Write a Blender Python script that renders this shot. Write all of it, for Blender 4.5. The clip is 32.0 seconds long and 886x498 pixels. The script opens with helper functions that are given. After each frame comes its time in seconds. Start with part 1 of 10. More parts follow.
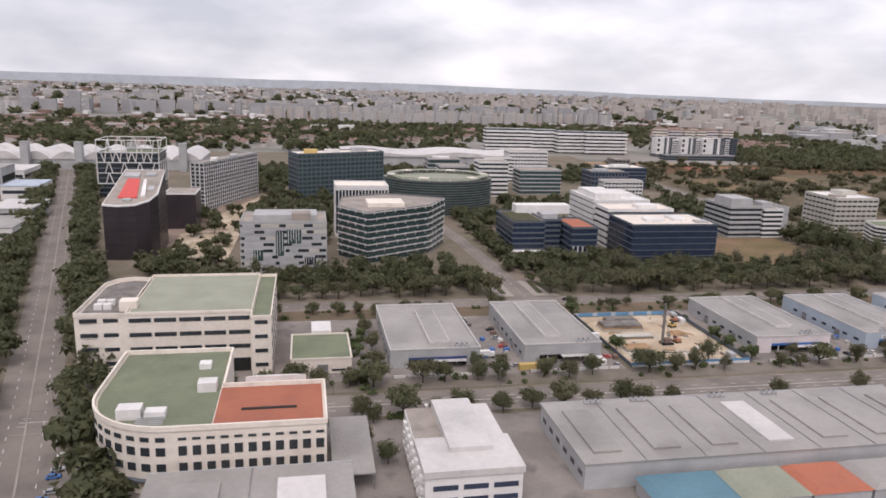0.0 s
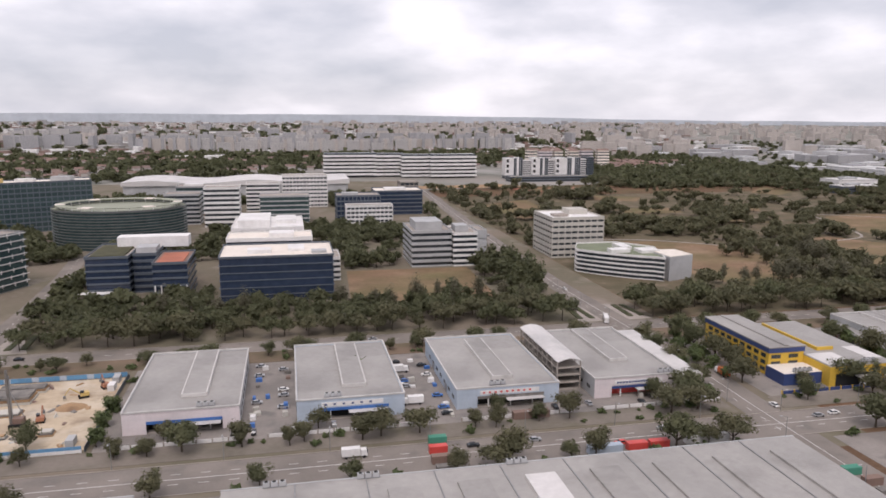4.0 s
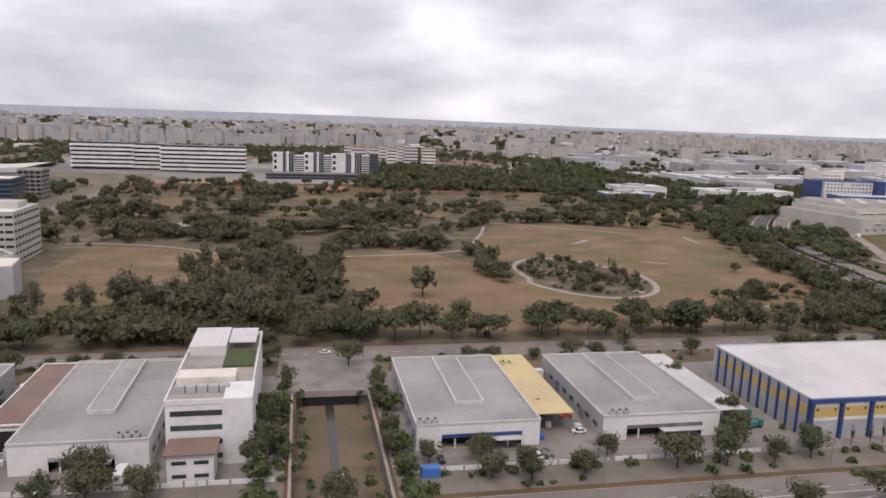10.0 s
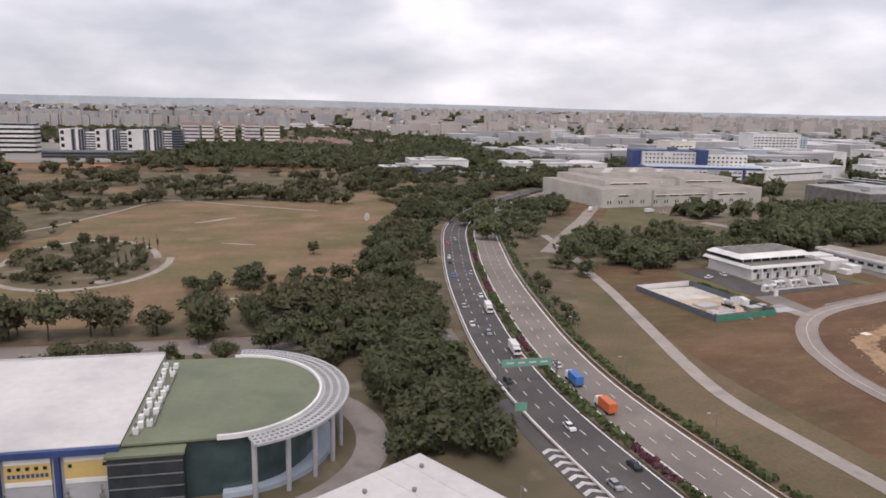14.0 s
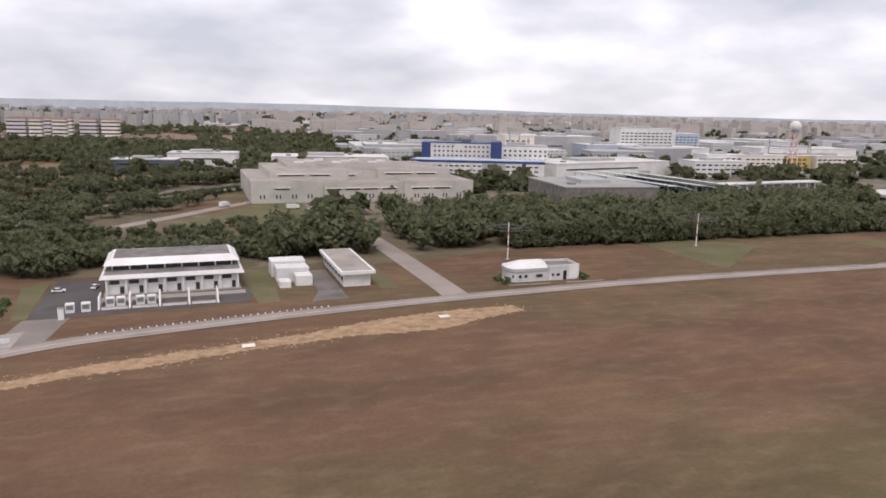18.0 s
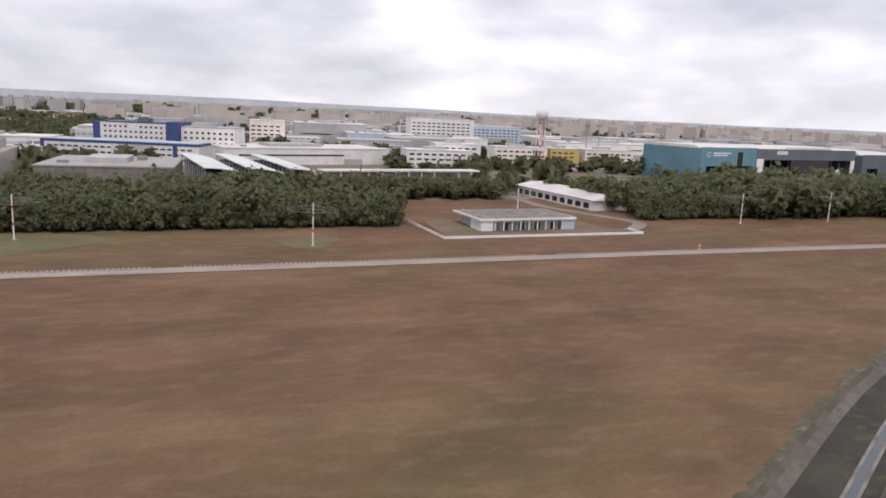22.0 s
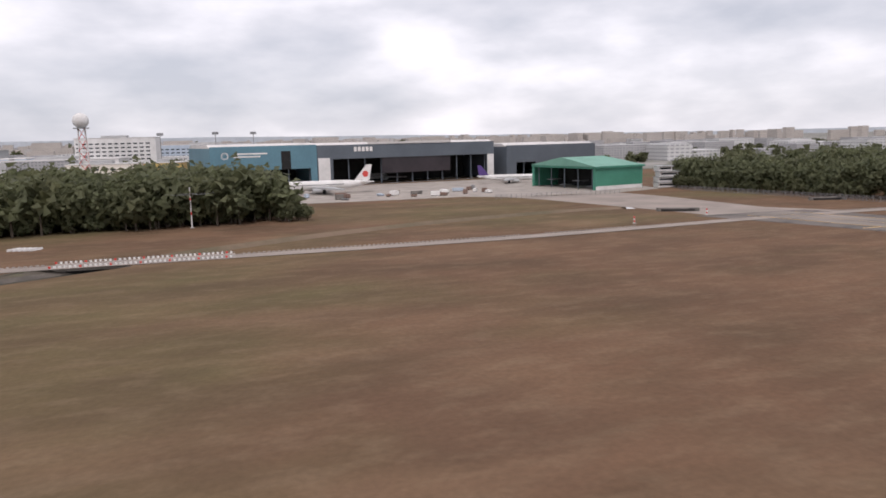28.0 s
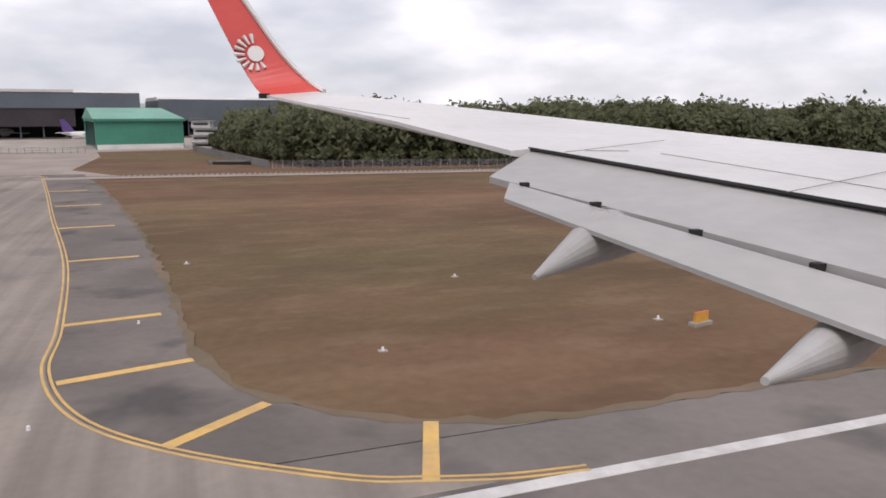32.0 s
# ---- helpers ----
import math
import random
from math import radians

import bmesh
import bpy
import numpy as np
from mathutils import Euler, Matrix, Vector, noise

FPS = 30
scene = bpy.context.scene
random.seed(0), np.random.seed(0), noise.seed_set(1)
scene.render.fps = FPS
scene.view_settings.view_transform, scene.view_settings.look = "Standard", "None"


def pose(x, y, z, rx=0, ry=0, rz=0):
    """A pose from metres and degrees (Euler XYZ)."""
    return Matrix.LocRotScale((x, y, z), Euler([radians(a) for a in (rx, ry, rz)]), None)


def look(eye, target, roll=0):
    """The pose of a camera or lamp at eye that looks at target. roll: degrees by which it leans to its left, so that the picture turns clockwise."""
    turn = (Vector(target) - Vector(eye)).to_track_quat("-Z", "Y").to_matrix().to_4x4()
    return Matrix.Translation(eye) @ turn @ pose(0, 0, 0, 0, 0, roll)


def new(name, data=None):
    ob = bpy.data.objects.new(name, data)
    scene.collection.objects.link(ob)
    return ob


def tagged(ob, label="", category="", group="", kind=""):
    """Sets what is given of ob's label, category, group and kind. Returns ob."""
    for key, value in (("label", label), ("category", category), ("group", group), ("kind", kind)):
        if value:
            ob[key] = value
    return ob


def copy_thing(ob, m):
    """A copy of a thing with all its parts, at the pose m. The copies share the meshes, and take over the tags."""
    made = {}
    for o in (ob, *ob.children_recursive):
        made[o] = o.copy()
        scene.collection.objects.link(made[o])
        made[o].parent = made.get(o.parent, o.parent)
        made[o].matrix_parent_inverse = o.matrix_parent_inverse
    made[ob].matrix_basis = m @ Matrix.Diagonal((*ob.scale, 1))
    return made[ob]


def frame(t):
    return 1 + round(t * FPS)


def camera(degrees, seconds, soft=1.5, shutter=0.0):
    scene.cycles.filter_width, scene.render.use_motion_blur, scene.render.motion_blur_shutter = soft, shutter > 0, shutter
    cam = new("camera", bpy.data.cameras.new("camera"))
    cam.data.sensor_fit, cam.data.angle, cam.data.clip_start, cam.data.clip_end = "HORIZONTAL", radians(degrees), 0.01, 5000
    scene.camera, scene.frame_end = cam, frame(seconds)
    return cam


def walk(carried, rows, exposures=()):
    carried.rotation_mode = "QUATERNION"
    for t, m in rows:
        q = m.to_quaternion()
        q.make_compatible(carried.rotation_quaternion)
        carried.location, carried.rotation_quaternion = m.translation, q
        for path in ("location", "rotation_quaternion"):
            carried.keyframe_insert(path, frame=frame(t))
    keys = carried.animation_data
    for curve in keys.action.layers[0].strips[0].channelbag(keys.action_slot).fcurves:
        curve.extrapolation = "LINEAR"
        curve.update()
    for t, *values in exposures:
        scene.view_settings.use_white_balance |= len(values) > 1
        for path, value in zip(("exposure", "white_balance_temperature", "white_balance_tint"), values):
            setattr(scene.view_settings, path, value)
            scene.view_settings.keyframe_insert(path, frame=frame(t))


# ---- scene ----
# camera: one lens, an approach flight of about 70 m/s that sinks from 122 m to 18 m
cam = camera(62.7, 32.0, soft=1.7)
FLIGHT = [
    (0.0, 0.00, -0.00, 122.21, -19.848, -12.891, 1.836),
    (0.5, 34.33, -0.07, 120.69, -20.375, -12.365, 1.495),
    (1.0, 68.67, -0.14, 119.20, -20.637, -12.483, 1.671),
    (1.5, 103.03, -0.22, 117.73, -20.546, -12.540, 1.248),
    (2.0, 137.40, -0.30, 116.29, -20.462, -12.254, 0.976),
    (2.5, 171.78, -0.38, 114.86, -20.505, -11.850, 0.715),
    (3.0, 206.18, -0.47, 113.46, -20.583, -11.594, 0.247),
    (3.5, 240.59, -0.57, 112.08, -21.068, -10.344, 0.031),
    (5.5, 378.35, -0.98, 106.72, -19.375, -11.571, 1.742),
    (6.0, 412.81, -1.07, 105.37, -20.346, -9.846, 1.138),
    (6.5, 447.27, -1.15, 104.14, -21.115, -8.202, 1.140),
    (7.0, 481.73, -1.21, 102.86, -21.534, -8.271, 1.273),
    (7.5, 516.19, -1.25, 101.52, -21.510, -8.638, 1.155),
    (8.0, 550.63, -1.26, 100.10, -20.971, -8.946, 1.599),
    (8.5, 585.07, -1.24, 98.76, -20.803, -9.858, 1.987),
    (9.0, 619.51, -1.18, 97.33, -20.619, -11.261, 2.102),
    (9.5, 653.97, -1.08, 95.84, -20.394, -11.805, 2.429),
    (10.0, 688.46, -0.94, 94.30, -20.035, -10.117, 1.941),
    (10.5, 723.01, -0.76, 92.65, -20.099, -9.429, 1.798),
    (11.0, 757.62, -0.52, 90.98, -19.873, -10.124, 1.899),
    (11.5, 792.30, -0.23, 89.17, -19.423, -10.581, 1.658),
    (12.0, 827.09, 0.12, 87.35, -19.235, -10.185, 1.016),
    (12.5, 861.98, 0.53, 85.37, -19.374, -9.877, 0.564),
    (13.0, 896.97, 0.98, 83.39, -19.707, -9.833, 0.459),
    (13.5, 932.05, 1.46, 81.43, -20.122, -10.514, 0.641),
    (14.0, 967.19, 1.94, 79.49, -20.469, -11.249, 1.140),
    (14.5, 1002.40, 2.42, 77.57, -20.544, -11.927, 1.257),
    (16.5, 1143.53, 3.86, 70.07, -19.731, -11.863, 3.029),
    (17.0, 1178.84, 4.04, 68.11, -19.647, -12.163, 2.534),
    (17.5, 1214.16, 4.15, 66.11, -19.571, -11.746, 2.063),
    (18.0, 1249.49, 4.21, 64.16, -19.447, -10.822, 1.170),
    (18.5, 1284.84, 4.22, 62.46, -19.509, -10.793, 0.971),
    (19.0, 1320.20, 4.18, 60.79, -19.936, -10.973, 0.642),
    (19.5, 1355.58, 4.12, 59.22, -20.726, -10.921, -0.233),
    (20.0, 1390.98, 4.02, 57.67, -21.448, -10.684, -0.265),
    (20.5, 1426.40, 3.91, 56.19, -21.889, -10.520, 0.389),
    (21.0, 1461.84, 3.78, 54.71, -22.167, -10.873, 1.213),
    (21.5, 1497.30, 3.63, 53.24, -22.345, -11.156, 2.145),
    (22.0, 1532.76, 3.48, 51.79, -22.103, -10.664, 2.529),
    (22.5, 1568.22, 3.30, 50.46, -21.746, -9.989, 2.704),
    (23.0, 1603.68, 3.12, 49.11, -21.440, -9.125, 2.438),
    (23.5, 1639.13, 2.93, 47.75, -21.293, -8.145, 2.349),
    (24.0, 1674.57, 2.73, 46.36, -20.980, -7.840, 1.982),
    (24.5, 1709.99, 2.52, 44.93, -20.842, -8.244, 1.446),
    (25.0, 1745.40, 2.30, 43.46, -20.995, -9.979, 1.431),
    (25.5, 1780.79, 2.09, 41.96, -20.938, -10.599, 0.843),
    (27.5, 1922.22, 1.25, 35.52, -21.017, -8.825, -1.469),
    (28.0, 1957.56, 1.06, 33.79, -21.023, -8.675, -1.278),
    (28.5, 1992.89, 0.88, 32.01, -20.998, -8.983, -1.586),
    (29.0, 2028.21, 0.71, 30.19, -21.003, -9.037, -0.726),
    (29.5, 2063.52, 0.56, 28.31, -21.046, -7.170, 2.666),
    (30.0, 2098.83, 0.42, 26.38, -21.048, -9.837, 0.141),
    (30.5, 2134.13, 0.30, 24.40, -20.791, -11.002, 0.127),
    (31.0, 2169.43, 0.19, 22.37, -20.789, -11.182, 0.272),
    (31.5, 2204.72, 0.09, 20.29, -20.468, -10.982, 0.259),
    (32.0, 2240.00, -0.00, 18.17, -20.000, -10.693, 0.113),
]
SCALE = 0.562
ROWS = []
for t, ex, ey, ez, yaw, pit, rol in FLIGHT:
    ya, pa = radians(yaw), radians(pit)
    ahead = Vector((-math.sin(ya) * math.cos(pa), math.cos(ya) * math.cos(pa), math.sin(pa)))
    eye = Vector((ex, ey, ez)) * SCALE
    ROWS.append((t, look(eye, eye + ahead * 100, rol)))
walk(cam, ROWS, exposures=((0, 0.32, 6500, 19), (4, 0.30, 6500, 19), (7, 0.20, 6500, 19), (15, 0.24, 6500, 19), (17, 0.34, 6500, 18), (23, 0.36, 6500, 18), (25, 0.28, 6500, 18), (32, 0.30, 6500, 17)))

# world: overcast sky, broken grey cloud over a Nishita sky, and one weak wide sun
SUN_ELEV, SUN_TURN = 58.0, 200.0
world = bpy.data.worlds.new("overcast")
scene.world = world
world.use_nodes = True
wn, wl = world.node_tree.nodes, world.node_tree.links
wn.clear()
w_out, w_bg = wn.new("ShaderNodeOutputWorld"), wn.new("ShaderNodeBackground")
w_sky = wn.new("ShaderNodeTexSky")
w_sky.sky_type, w_sky.sun_disc = "NISHITA", False
w_sky.sun_elevation, w_sky.sun_rotation = radians(SUN_ELEV), radians(SUN_TURN)
w_co, w_map = wn.new("ShaderNodeTexCoord"), wn.new("ShaderNodeMapping")
w_map.inputs["Scale"].default_value = (1.7, 1.7, 4.6)
w_n1, w_n2 = wn.new("ShaderNodeTexNoise"), wn.new("ShaderNodeTexNoise")
w_n1.inputs["Scale"].default_value, w_n1.inputs["Detail"].default_value = 3.4, 8.0
w_n2.inputs["Scale"].default_value, w_n2.inputs["Detail"].default_value = 1.3, 3.0
w_r = wn.new("ShaderNodeValToRGB")
w_r.color_ramp.elements[0].position, w_r.color_ramp.elements[0].color = 0.41, (0.50, 0.53, 0.575, 1)
w_r.color_ramp.elements[1].position, w_r.color_ramp.elements[1].color = 0.61, (0.90, 0.90, 0.92, 1)
w_e = w_r.color_ramp.elements.new(0.51)
w_e.color = (0.67, 0.685, 0.715, 1)
w_add = wn.new("ShaderNodeMath")
w_add.operation = "MULTIPLY_ADD"
w_add.inputs[1].default_value = 0.45
w_half = wn.new("ShaderNodeMath")
w_half.operation = "MULTIPLY"
w_half.inputs[1].default_value = 0.6
w_sc = wn.new("ShaderNodeVectorMath")
w_sc.operation = "SCALE"
w_sc.inputs["Scale"].default_value = 0.10
w_mix = wn.new("ShaderNodeMixRGB")
w_mix.inputs["Fac"].default_value = 0.90
wl.new(w_co.outputs["Generated"], w_map.inputs["Vector"])
wl.new(w_map.outputs["Vector"], w_n1.inputs["Vector"])
wl.new(w_map.outputs["Vector"], w_n2.inputs["Vector"])
wl.new(w_n2.outputs["Fac"], w_half.inputs[0])
wl.new(w_n1.outputs["Fac"], w_add.inputs[0])
wl.new(w_half.outputs[0], w_add.inputs[2])
wl.new(w_add.outputs[0], w_r.inputs["Fac"])
wl.new(w_sky.outputs["Color"], w_sc.inputs[0])
wl.new(w_sc.outputs["Vector"], w_mix.inputs["Color1"])
wl.new(w_r.outputs["Color"], w_mix.inputs["Color2"])
wl.new(w_mix.outputs["Color"], w_bg.inputs["Color"])
wl.new(w_bg.outputs["Background"], w_out.inputs["Surface"])
w_bg.inputs["Strength"].default_value = 1.0
sun = new("sun", bpy.data.lights.new("sun", "SUN"))
sun.data.energy, sun.data.angle, sun.data.color = 1.3, radians(26), (1.0, 0.96, 0.9)
sun.matrix_world = pose(0, 0, 400, 90 - SUN_ELEV, 0, 180 - SUN_TURN)


# ---- materials ----
def mat(name, c1, c2=None, scale=0.12, rough=0.75, bump=0.15, fine=1.5, metal=0.0, vary=0.06, spec=0.4, stripe=0.0, axis=0, coords="Object", stain=None, drift=None, grain=0.28):
    """A surface with colour drift at a large and a fine scale, fine relief, and a small drift from piece to piece."""
    m = bpy.data.materials.new(name)
    m.use_nodes = True
    n, l = m.node_tree.nodes, m.node_tree.links
    b = n["Principled BSDF"]
    b.inputs["Roughness"].default_value, b.inputs["Metallic"].default_value = rough, metal
    b.inputs["Specular IOR Level"].default_value = spec
    c2 = c2 or tuple(v * 0.8 for v in c1)
    co = n.new("ShaderNodeTexCoord")
    n1, n2 = n.new("ShaderNodeTexNoise"), n.new("ShaderNodeTexNoise")
    n1.inputs["Scale"].default_value, n1.inputs["Detail"].default_value = scale, 5
    n2.inputs["Scale"].default_value, n2.inputs["Detail"].default_value = fine, 4
    out = co.outputs[coords]
    l.new(out, n1.inputs["Vector"]), l.new(out, n2.inputs["Vector"])
    ramp = n.new("ShaderNodeMapRange")
    ramp.inputs["From Min"].default_value, ramp.inputs["From Max"].default_value = 0.36, 0.64
    l.new(n1.outputs["Fac"], ramp.inputs["Value"])
    mix = n.new("ShaderNodeMixRGB")
    mix.inputs["Color1"].default_value, mix.inputs["Color2"].default_value = (*c1, 1), (*c2, 1)
    l.new(ramp.outputs["Result"], mix.inputs["Fac"])
    col = mix.outputs["Color"]
    for st in ((stain,) if stain and not isinstance(stain, list) else stain or ()):
        n3, r3 = n.new("ShaderNodeTexNoise"), n.new("ShaderNodeMapRange")
        n3.inputs["Scale"].default_value, n3.inputs["Detail"].default_value = st[1], 3 if len(st) < 4 else 7
        r3.inputs["From Min"].default_value, r3.inputs["From Max"].default_value = (0.55, 0.7) if len(st) < 4 else (0.48, 0.66)
        r3.inputs["To Max"].default_value = st[2]
        if len(st) > 3:
            mp3 = n.new("ShaderNodeMapping")
            mp3.inputs["Scale"].default_value, mp3.inputs["Location"].default_value = (st[3], 1, 1), (st[4], st[4], 0)
            l.new(out, mp3.inputs["Vector"]), l.new(mp3.outputs["Vector"], n3.inputs["Vector"])
        else:
            l.new(out, n3.inputs["Vector"])
        l.new(n3.outputs["Fac"], r3.inputs["Value"])
        m3 = n.new("ShaderNodeMixRGB")
        m3.inputs["Color2"].default_value = (*st[0], 1)
        l.new(col, m3.inputs["Color1"]), l.new(r3.outputs["Result"], m3.inputs["Fac"])
        col = m3.outputs["Color"]
    if drift:
        # streaks drawn out along one direction, as a mower or the wind leaves them
        mp, n4, m4 = n.new("ShaderNodeMapping"), n.new("ShaderNodeTexNoise"), n.new("ShaderNodeMixRGB")
        mp.inputs["Scale"].default_value = (drift[0], drift[1], 0.05)
        mp.inputs["Rotation"].default_value = (0, 0, 0.12)
        n4.inputs["Scale"].default_value, n4.inputs["Detail"].default_value = 1.0, 6
        m4.blend_type = "OVERLAY"
        m4.inputs["Fac"].default_value = drift[2]
        l.new(out, mp.inputs["Vector"]), l.new(mp.outputs["Vector"], n4.inputs["Vector"])
        l.new(col, m4.inputs["Color1"]), l.new(n4.outputs["Fac"], m4.inputs["Color2"])
        col = m4.outputs["Color"]
    hsv = n.new("ShaderNodeHueSaturation")
    info = n.new("ShaderNodeObjectInfo")
    add = n.new("ShaderNodeMath")
    add.operation = "MULTIPLY_ADD"
    add.inputs[1].default_value, add.inputs[2].default_value = 2 * vary, 1.0 - grain / 2 - vary
    l.new(info.outputs["Random"], add.inputs[0])
    ad2 = n.new("ShaderNodeMath")
    ad2.operation = "MULTIPLY_ADD"
    ad2.inputs[1].default_value = grain
    l.new(n2.outputs["Fac"], ad2.inputs[0]), l.new(add.outputs[0], ad2.inputs[2])
    l.new(ad2.outputs[0], hsv.inputs["Value"]), l.new(col, hsv.inputs["Color"])
    l.new(hsv.outputs["Color"], b.inputs["Base Color"])
    height = n2.outputs["Fac"]
    if stripe:
        wv = n.new("ShaderNodeTexWave")
        wv.wave_type, wv.bands_direction = "BANDS", "XYZ"[axis]
        wv.inputs["Scale"].default_value, wv.inputs["Distortion"].default_value = stripe, 0.0
        l.new(out, wv.inputs["Vector"])
        height = wv.outputs["Fac"]
    bp = n.new("ShaderNodeBump")
    bp.inputs["Strength"].default_value, bp.inputs["Distance"].default_value = bump, 0.08
    l.new(height, bp.inputs["Height"]), l.new(bp.outputs["Normal"], b.inputs["Normal"])
    return m


def facade(name, wall, glass, floor=3.0, bay=3.4, share=0.55):
    """A far block's wall: storeys and bays of dark windows, too small to tell apart."""
    m = mat(name, wall, tuple(v * 0.85 for v in wall), 0.02, 0.8, 0.05, 0.3)
    n, l = m.node_tree.nodes, m.node_tree.links
    b = n["Principled BSDF"]
    old = b.inputs["Base Color"].links[0].from_socket
    co, br = n.new("ShaderNodeTexCoord"), n.new("ShaderNodeSeparateXYZ")
    l.new(co.outputs["Object"], br.inputs["Vector"])
    s = n.new("ShaderNodeMath")
    s.operation = "ADD"
    l.new(br.outputs["X"], s.inputs[0]), l.new(br.outputs["Y"], s.inputs[1])
    masks = []
    for src, size, part in ((br.outputs["Z"], floor, share), (s.outputs[0], bay, 0.62)):
        d, fr, lt = (n.new("ShaderNodeMath") for _ in range(3))
        d.operation, fr.operation, lt.operation = "DIVIDE", "FRACT", "LESS_THAN"
        d.inputs[1].default_value, lt.inputs[1].default_value = size, part
        l.new(src, d.inputs[0]), l.new(d.outputs[0], fr.inputs[0]), l.new(fr.outputs[0], lt.inputs[0])
        masks.append(lt.outputs[0])
    mu, mx = n.new("ShaderNodeMath"), n.new("ShaderNodeMixRGB")
    mu.operation = "MULTIPLY"
    l.new(masks[0], mu.inputs[0]), l.new(masks[1], mu.inputs[1])
    mx.inputs["Color2"].default_value = (*glass, 1)
    l.new(old, mx.inputs["Color1"]), l.new(mu.outputs[0], mx.inputs["Fac"]), l.new(mx.outputs["Color"], b.inputs["Base Color"])
    return m


def leaf(name, c1, c2):
    m = mat(name, c1, c2, 0.15, 0.6, 0.0, 0.8, vary=0.10, spec=0.25)
    n, l = m.node_tree.nodes, m.node_tree.links
    g, h = n.new("ShaderNodeNewGeometry"), n["Hue/Saturation/Value"]
    a = n.new("ShaderNodeMath")
    a.operation = "MULTIPLY_ADD"
    a.inputs[1].default_value, a.inputs[2].default_value = 0.36, 0.86
    l.new(g.outputs["Random Per Island"], a.inputs[0])
    v = n.new("ShaderNodeHueSaturation")
    l.new(h.outputs["Color"], v.inputs["Color"]), l.new(a.outputs[0], v.inputs["Value"])
    l.new(v.outputs["Color"], n["Principled BSDF"].inputs["Base Color"])
    # light comes through the thin leaves
    tr, mx = n.new("ShaderNodeBsdfTranslucent"), n.new("ShaderNodeMixShader")
    mx.inputs["Fac"].default_value = 0.5
    l.new(v.outputs["Color"], tr.inputs["Color"])
    l.new(n["Principled BSDF"].outputs["BSDF"], mx.inputs[1]), l.new(tr.outputs["BSDF"], mx.inputs[2])
    l.new(mx.outputs["Shader"], n["Material Output"].inputs["Surface"])
    return m


GRASS = mat("dry_grass", (0.152, 0.089, 0.055), (0.118, 0.072, 0.046), 0.03, 0.95, 1.0, 0.9, vary=0, spec=0.1, drift=(0.03, 0.07, 0.22), grain=0.45,
            stain=[((0.112, 0.096, 0.046), 0.012, 0.8, 0.6, 40), ((0.195, 0.124, 0.076), 0.04, 0.52, 0.5, 90), ((0.092, 0.062, 0.038), 0.05, 0.52, 0.5, 10), ((0.24, 0.17, 0.11), 0.25, 0.22, 0.5, 70)])
PARK = mat("park_grass", (0.220, 0.144, 0.092), (0.150, 0.128, 0.066), 0.018, 0.95, 0.4, 0.3, vary=0, spec=0.1, stain=((0.27, 0.185, 0.125), 0.03, 0.7), drift=(0.03, 0.06, 0.35), grain=0.45)
LAWN = mat("green_mown_grass", (0.145, 0.130, 0.070), (0.112, 0.106, 0.056), 0.05, 0.95, 0.4, 0.6, vary=0, spec=0.1, stain=((0.19, 0.14, 0.09), 0.06, 0.6))
FLOOR = mat("woodland_floor", (0.150, 0.120, 0.080), (0.108, 0.094, 0.060), 0.05, 0.95, 0.4, 0.4, vary=0, spec=0.1, stain=((0.24, 0.19, 0.145), 0.06, 0.7))
# greyed and paled in the base colour for distance haze
FARG = mat("haze_paled_town_ground", (0.30, 0.285, 0.265), (0.125, 0.130, 0.105), 0.008, 0.95, 0.0, 0.03, vary=0, spec=0.1, stain=((0.36, 0.31, 0.28), 0.004, 0.6))
TOWN = mat("town_ground", (0.205, 0.168, 0.132), (0.140, 0.128, 0.088), 0.02, 0.95, 0.3, 0.3, vary=0, spec=0.1, stain=((0.28, 0.235, 0.20), 0.04, 0.7))
SOIL = mat("bare_soil", (0.40, 0.265, 0.155), (0.30, 0.195, 0.115), 0.08, 0.95, 0.8, 0.9, vary=0, spec=0.1, stain=((0.19, 0.12, 0.078), 0.12, 0.9))
SAND = mat("site_sand", (0.54, 0.44, 0.32), (0.40, 0.315, 0.225), 0.07, 0.95, 0.6, 0.6, vary=0, spec=0.1, stain=[((0.26, 0.20, 0.15), 0.12, 0.8), ((0.62, 0.56, 0.47), 0.07, 0.5, 0.8, 30)])
ASPH = mat("asphalt", (0.190, 0.168, 0.154), (0.142, 0.126, 0.117), 0.05, 0.9, 0.2, 1.2, vary=0, spec=0.2, stain=((0.075, 0.070, 0.068), 0.09, 0.7))
ROAD = mat("road_asphalt", (0.240, 0.209, 0.184), (0.184, 0.161, 0.142), 0.05, 0.9, 0.2, 1.2, vary=0, spec=0.2, stain=((0.15, 0.138, 0.128), 0.1, 0.5))
PALE = mat("pale_service_road", (0.318, 0.268, 0.234), (0.256, 0.218, 0.191), 0.06, 0.9, 0.2, 1.0, vary=0, spec=0.2, stain=((0.22, 0.19, 0.17), 0.1, 0.5))
TAXI = mat("tyre_worn_asphalt", (0.265, 0.226, 0.196), (0.205, 0.178, 0.156), 0.05, 0.9, 0.2, 1.2, vary=0, spec=0.2, stain=((0.13, 0.12, 0.112), 0.08, 0.5), drift=(0.45, 0.012, 0.55))
SHOULDER = mat("patched_shoulder_asphalt", (0.172, 0.150, 0.135), (0.125, 0.110, 0.100), 0.09, 0.9, 0.3, 1.2, vary=0, spec=0.2, stain=((0.075, 0.068, 0.066), 0.12, 0.9))
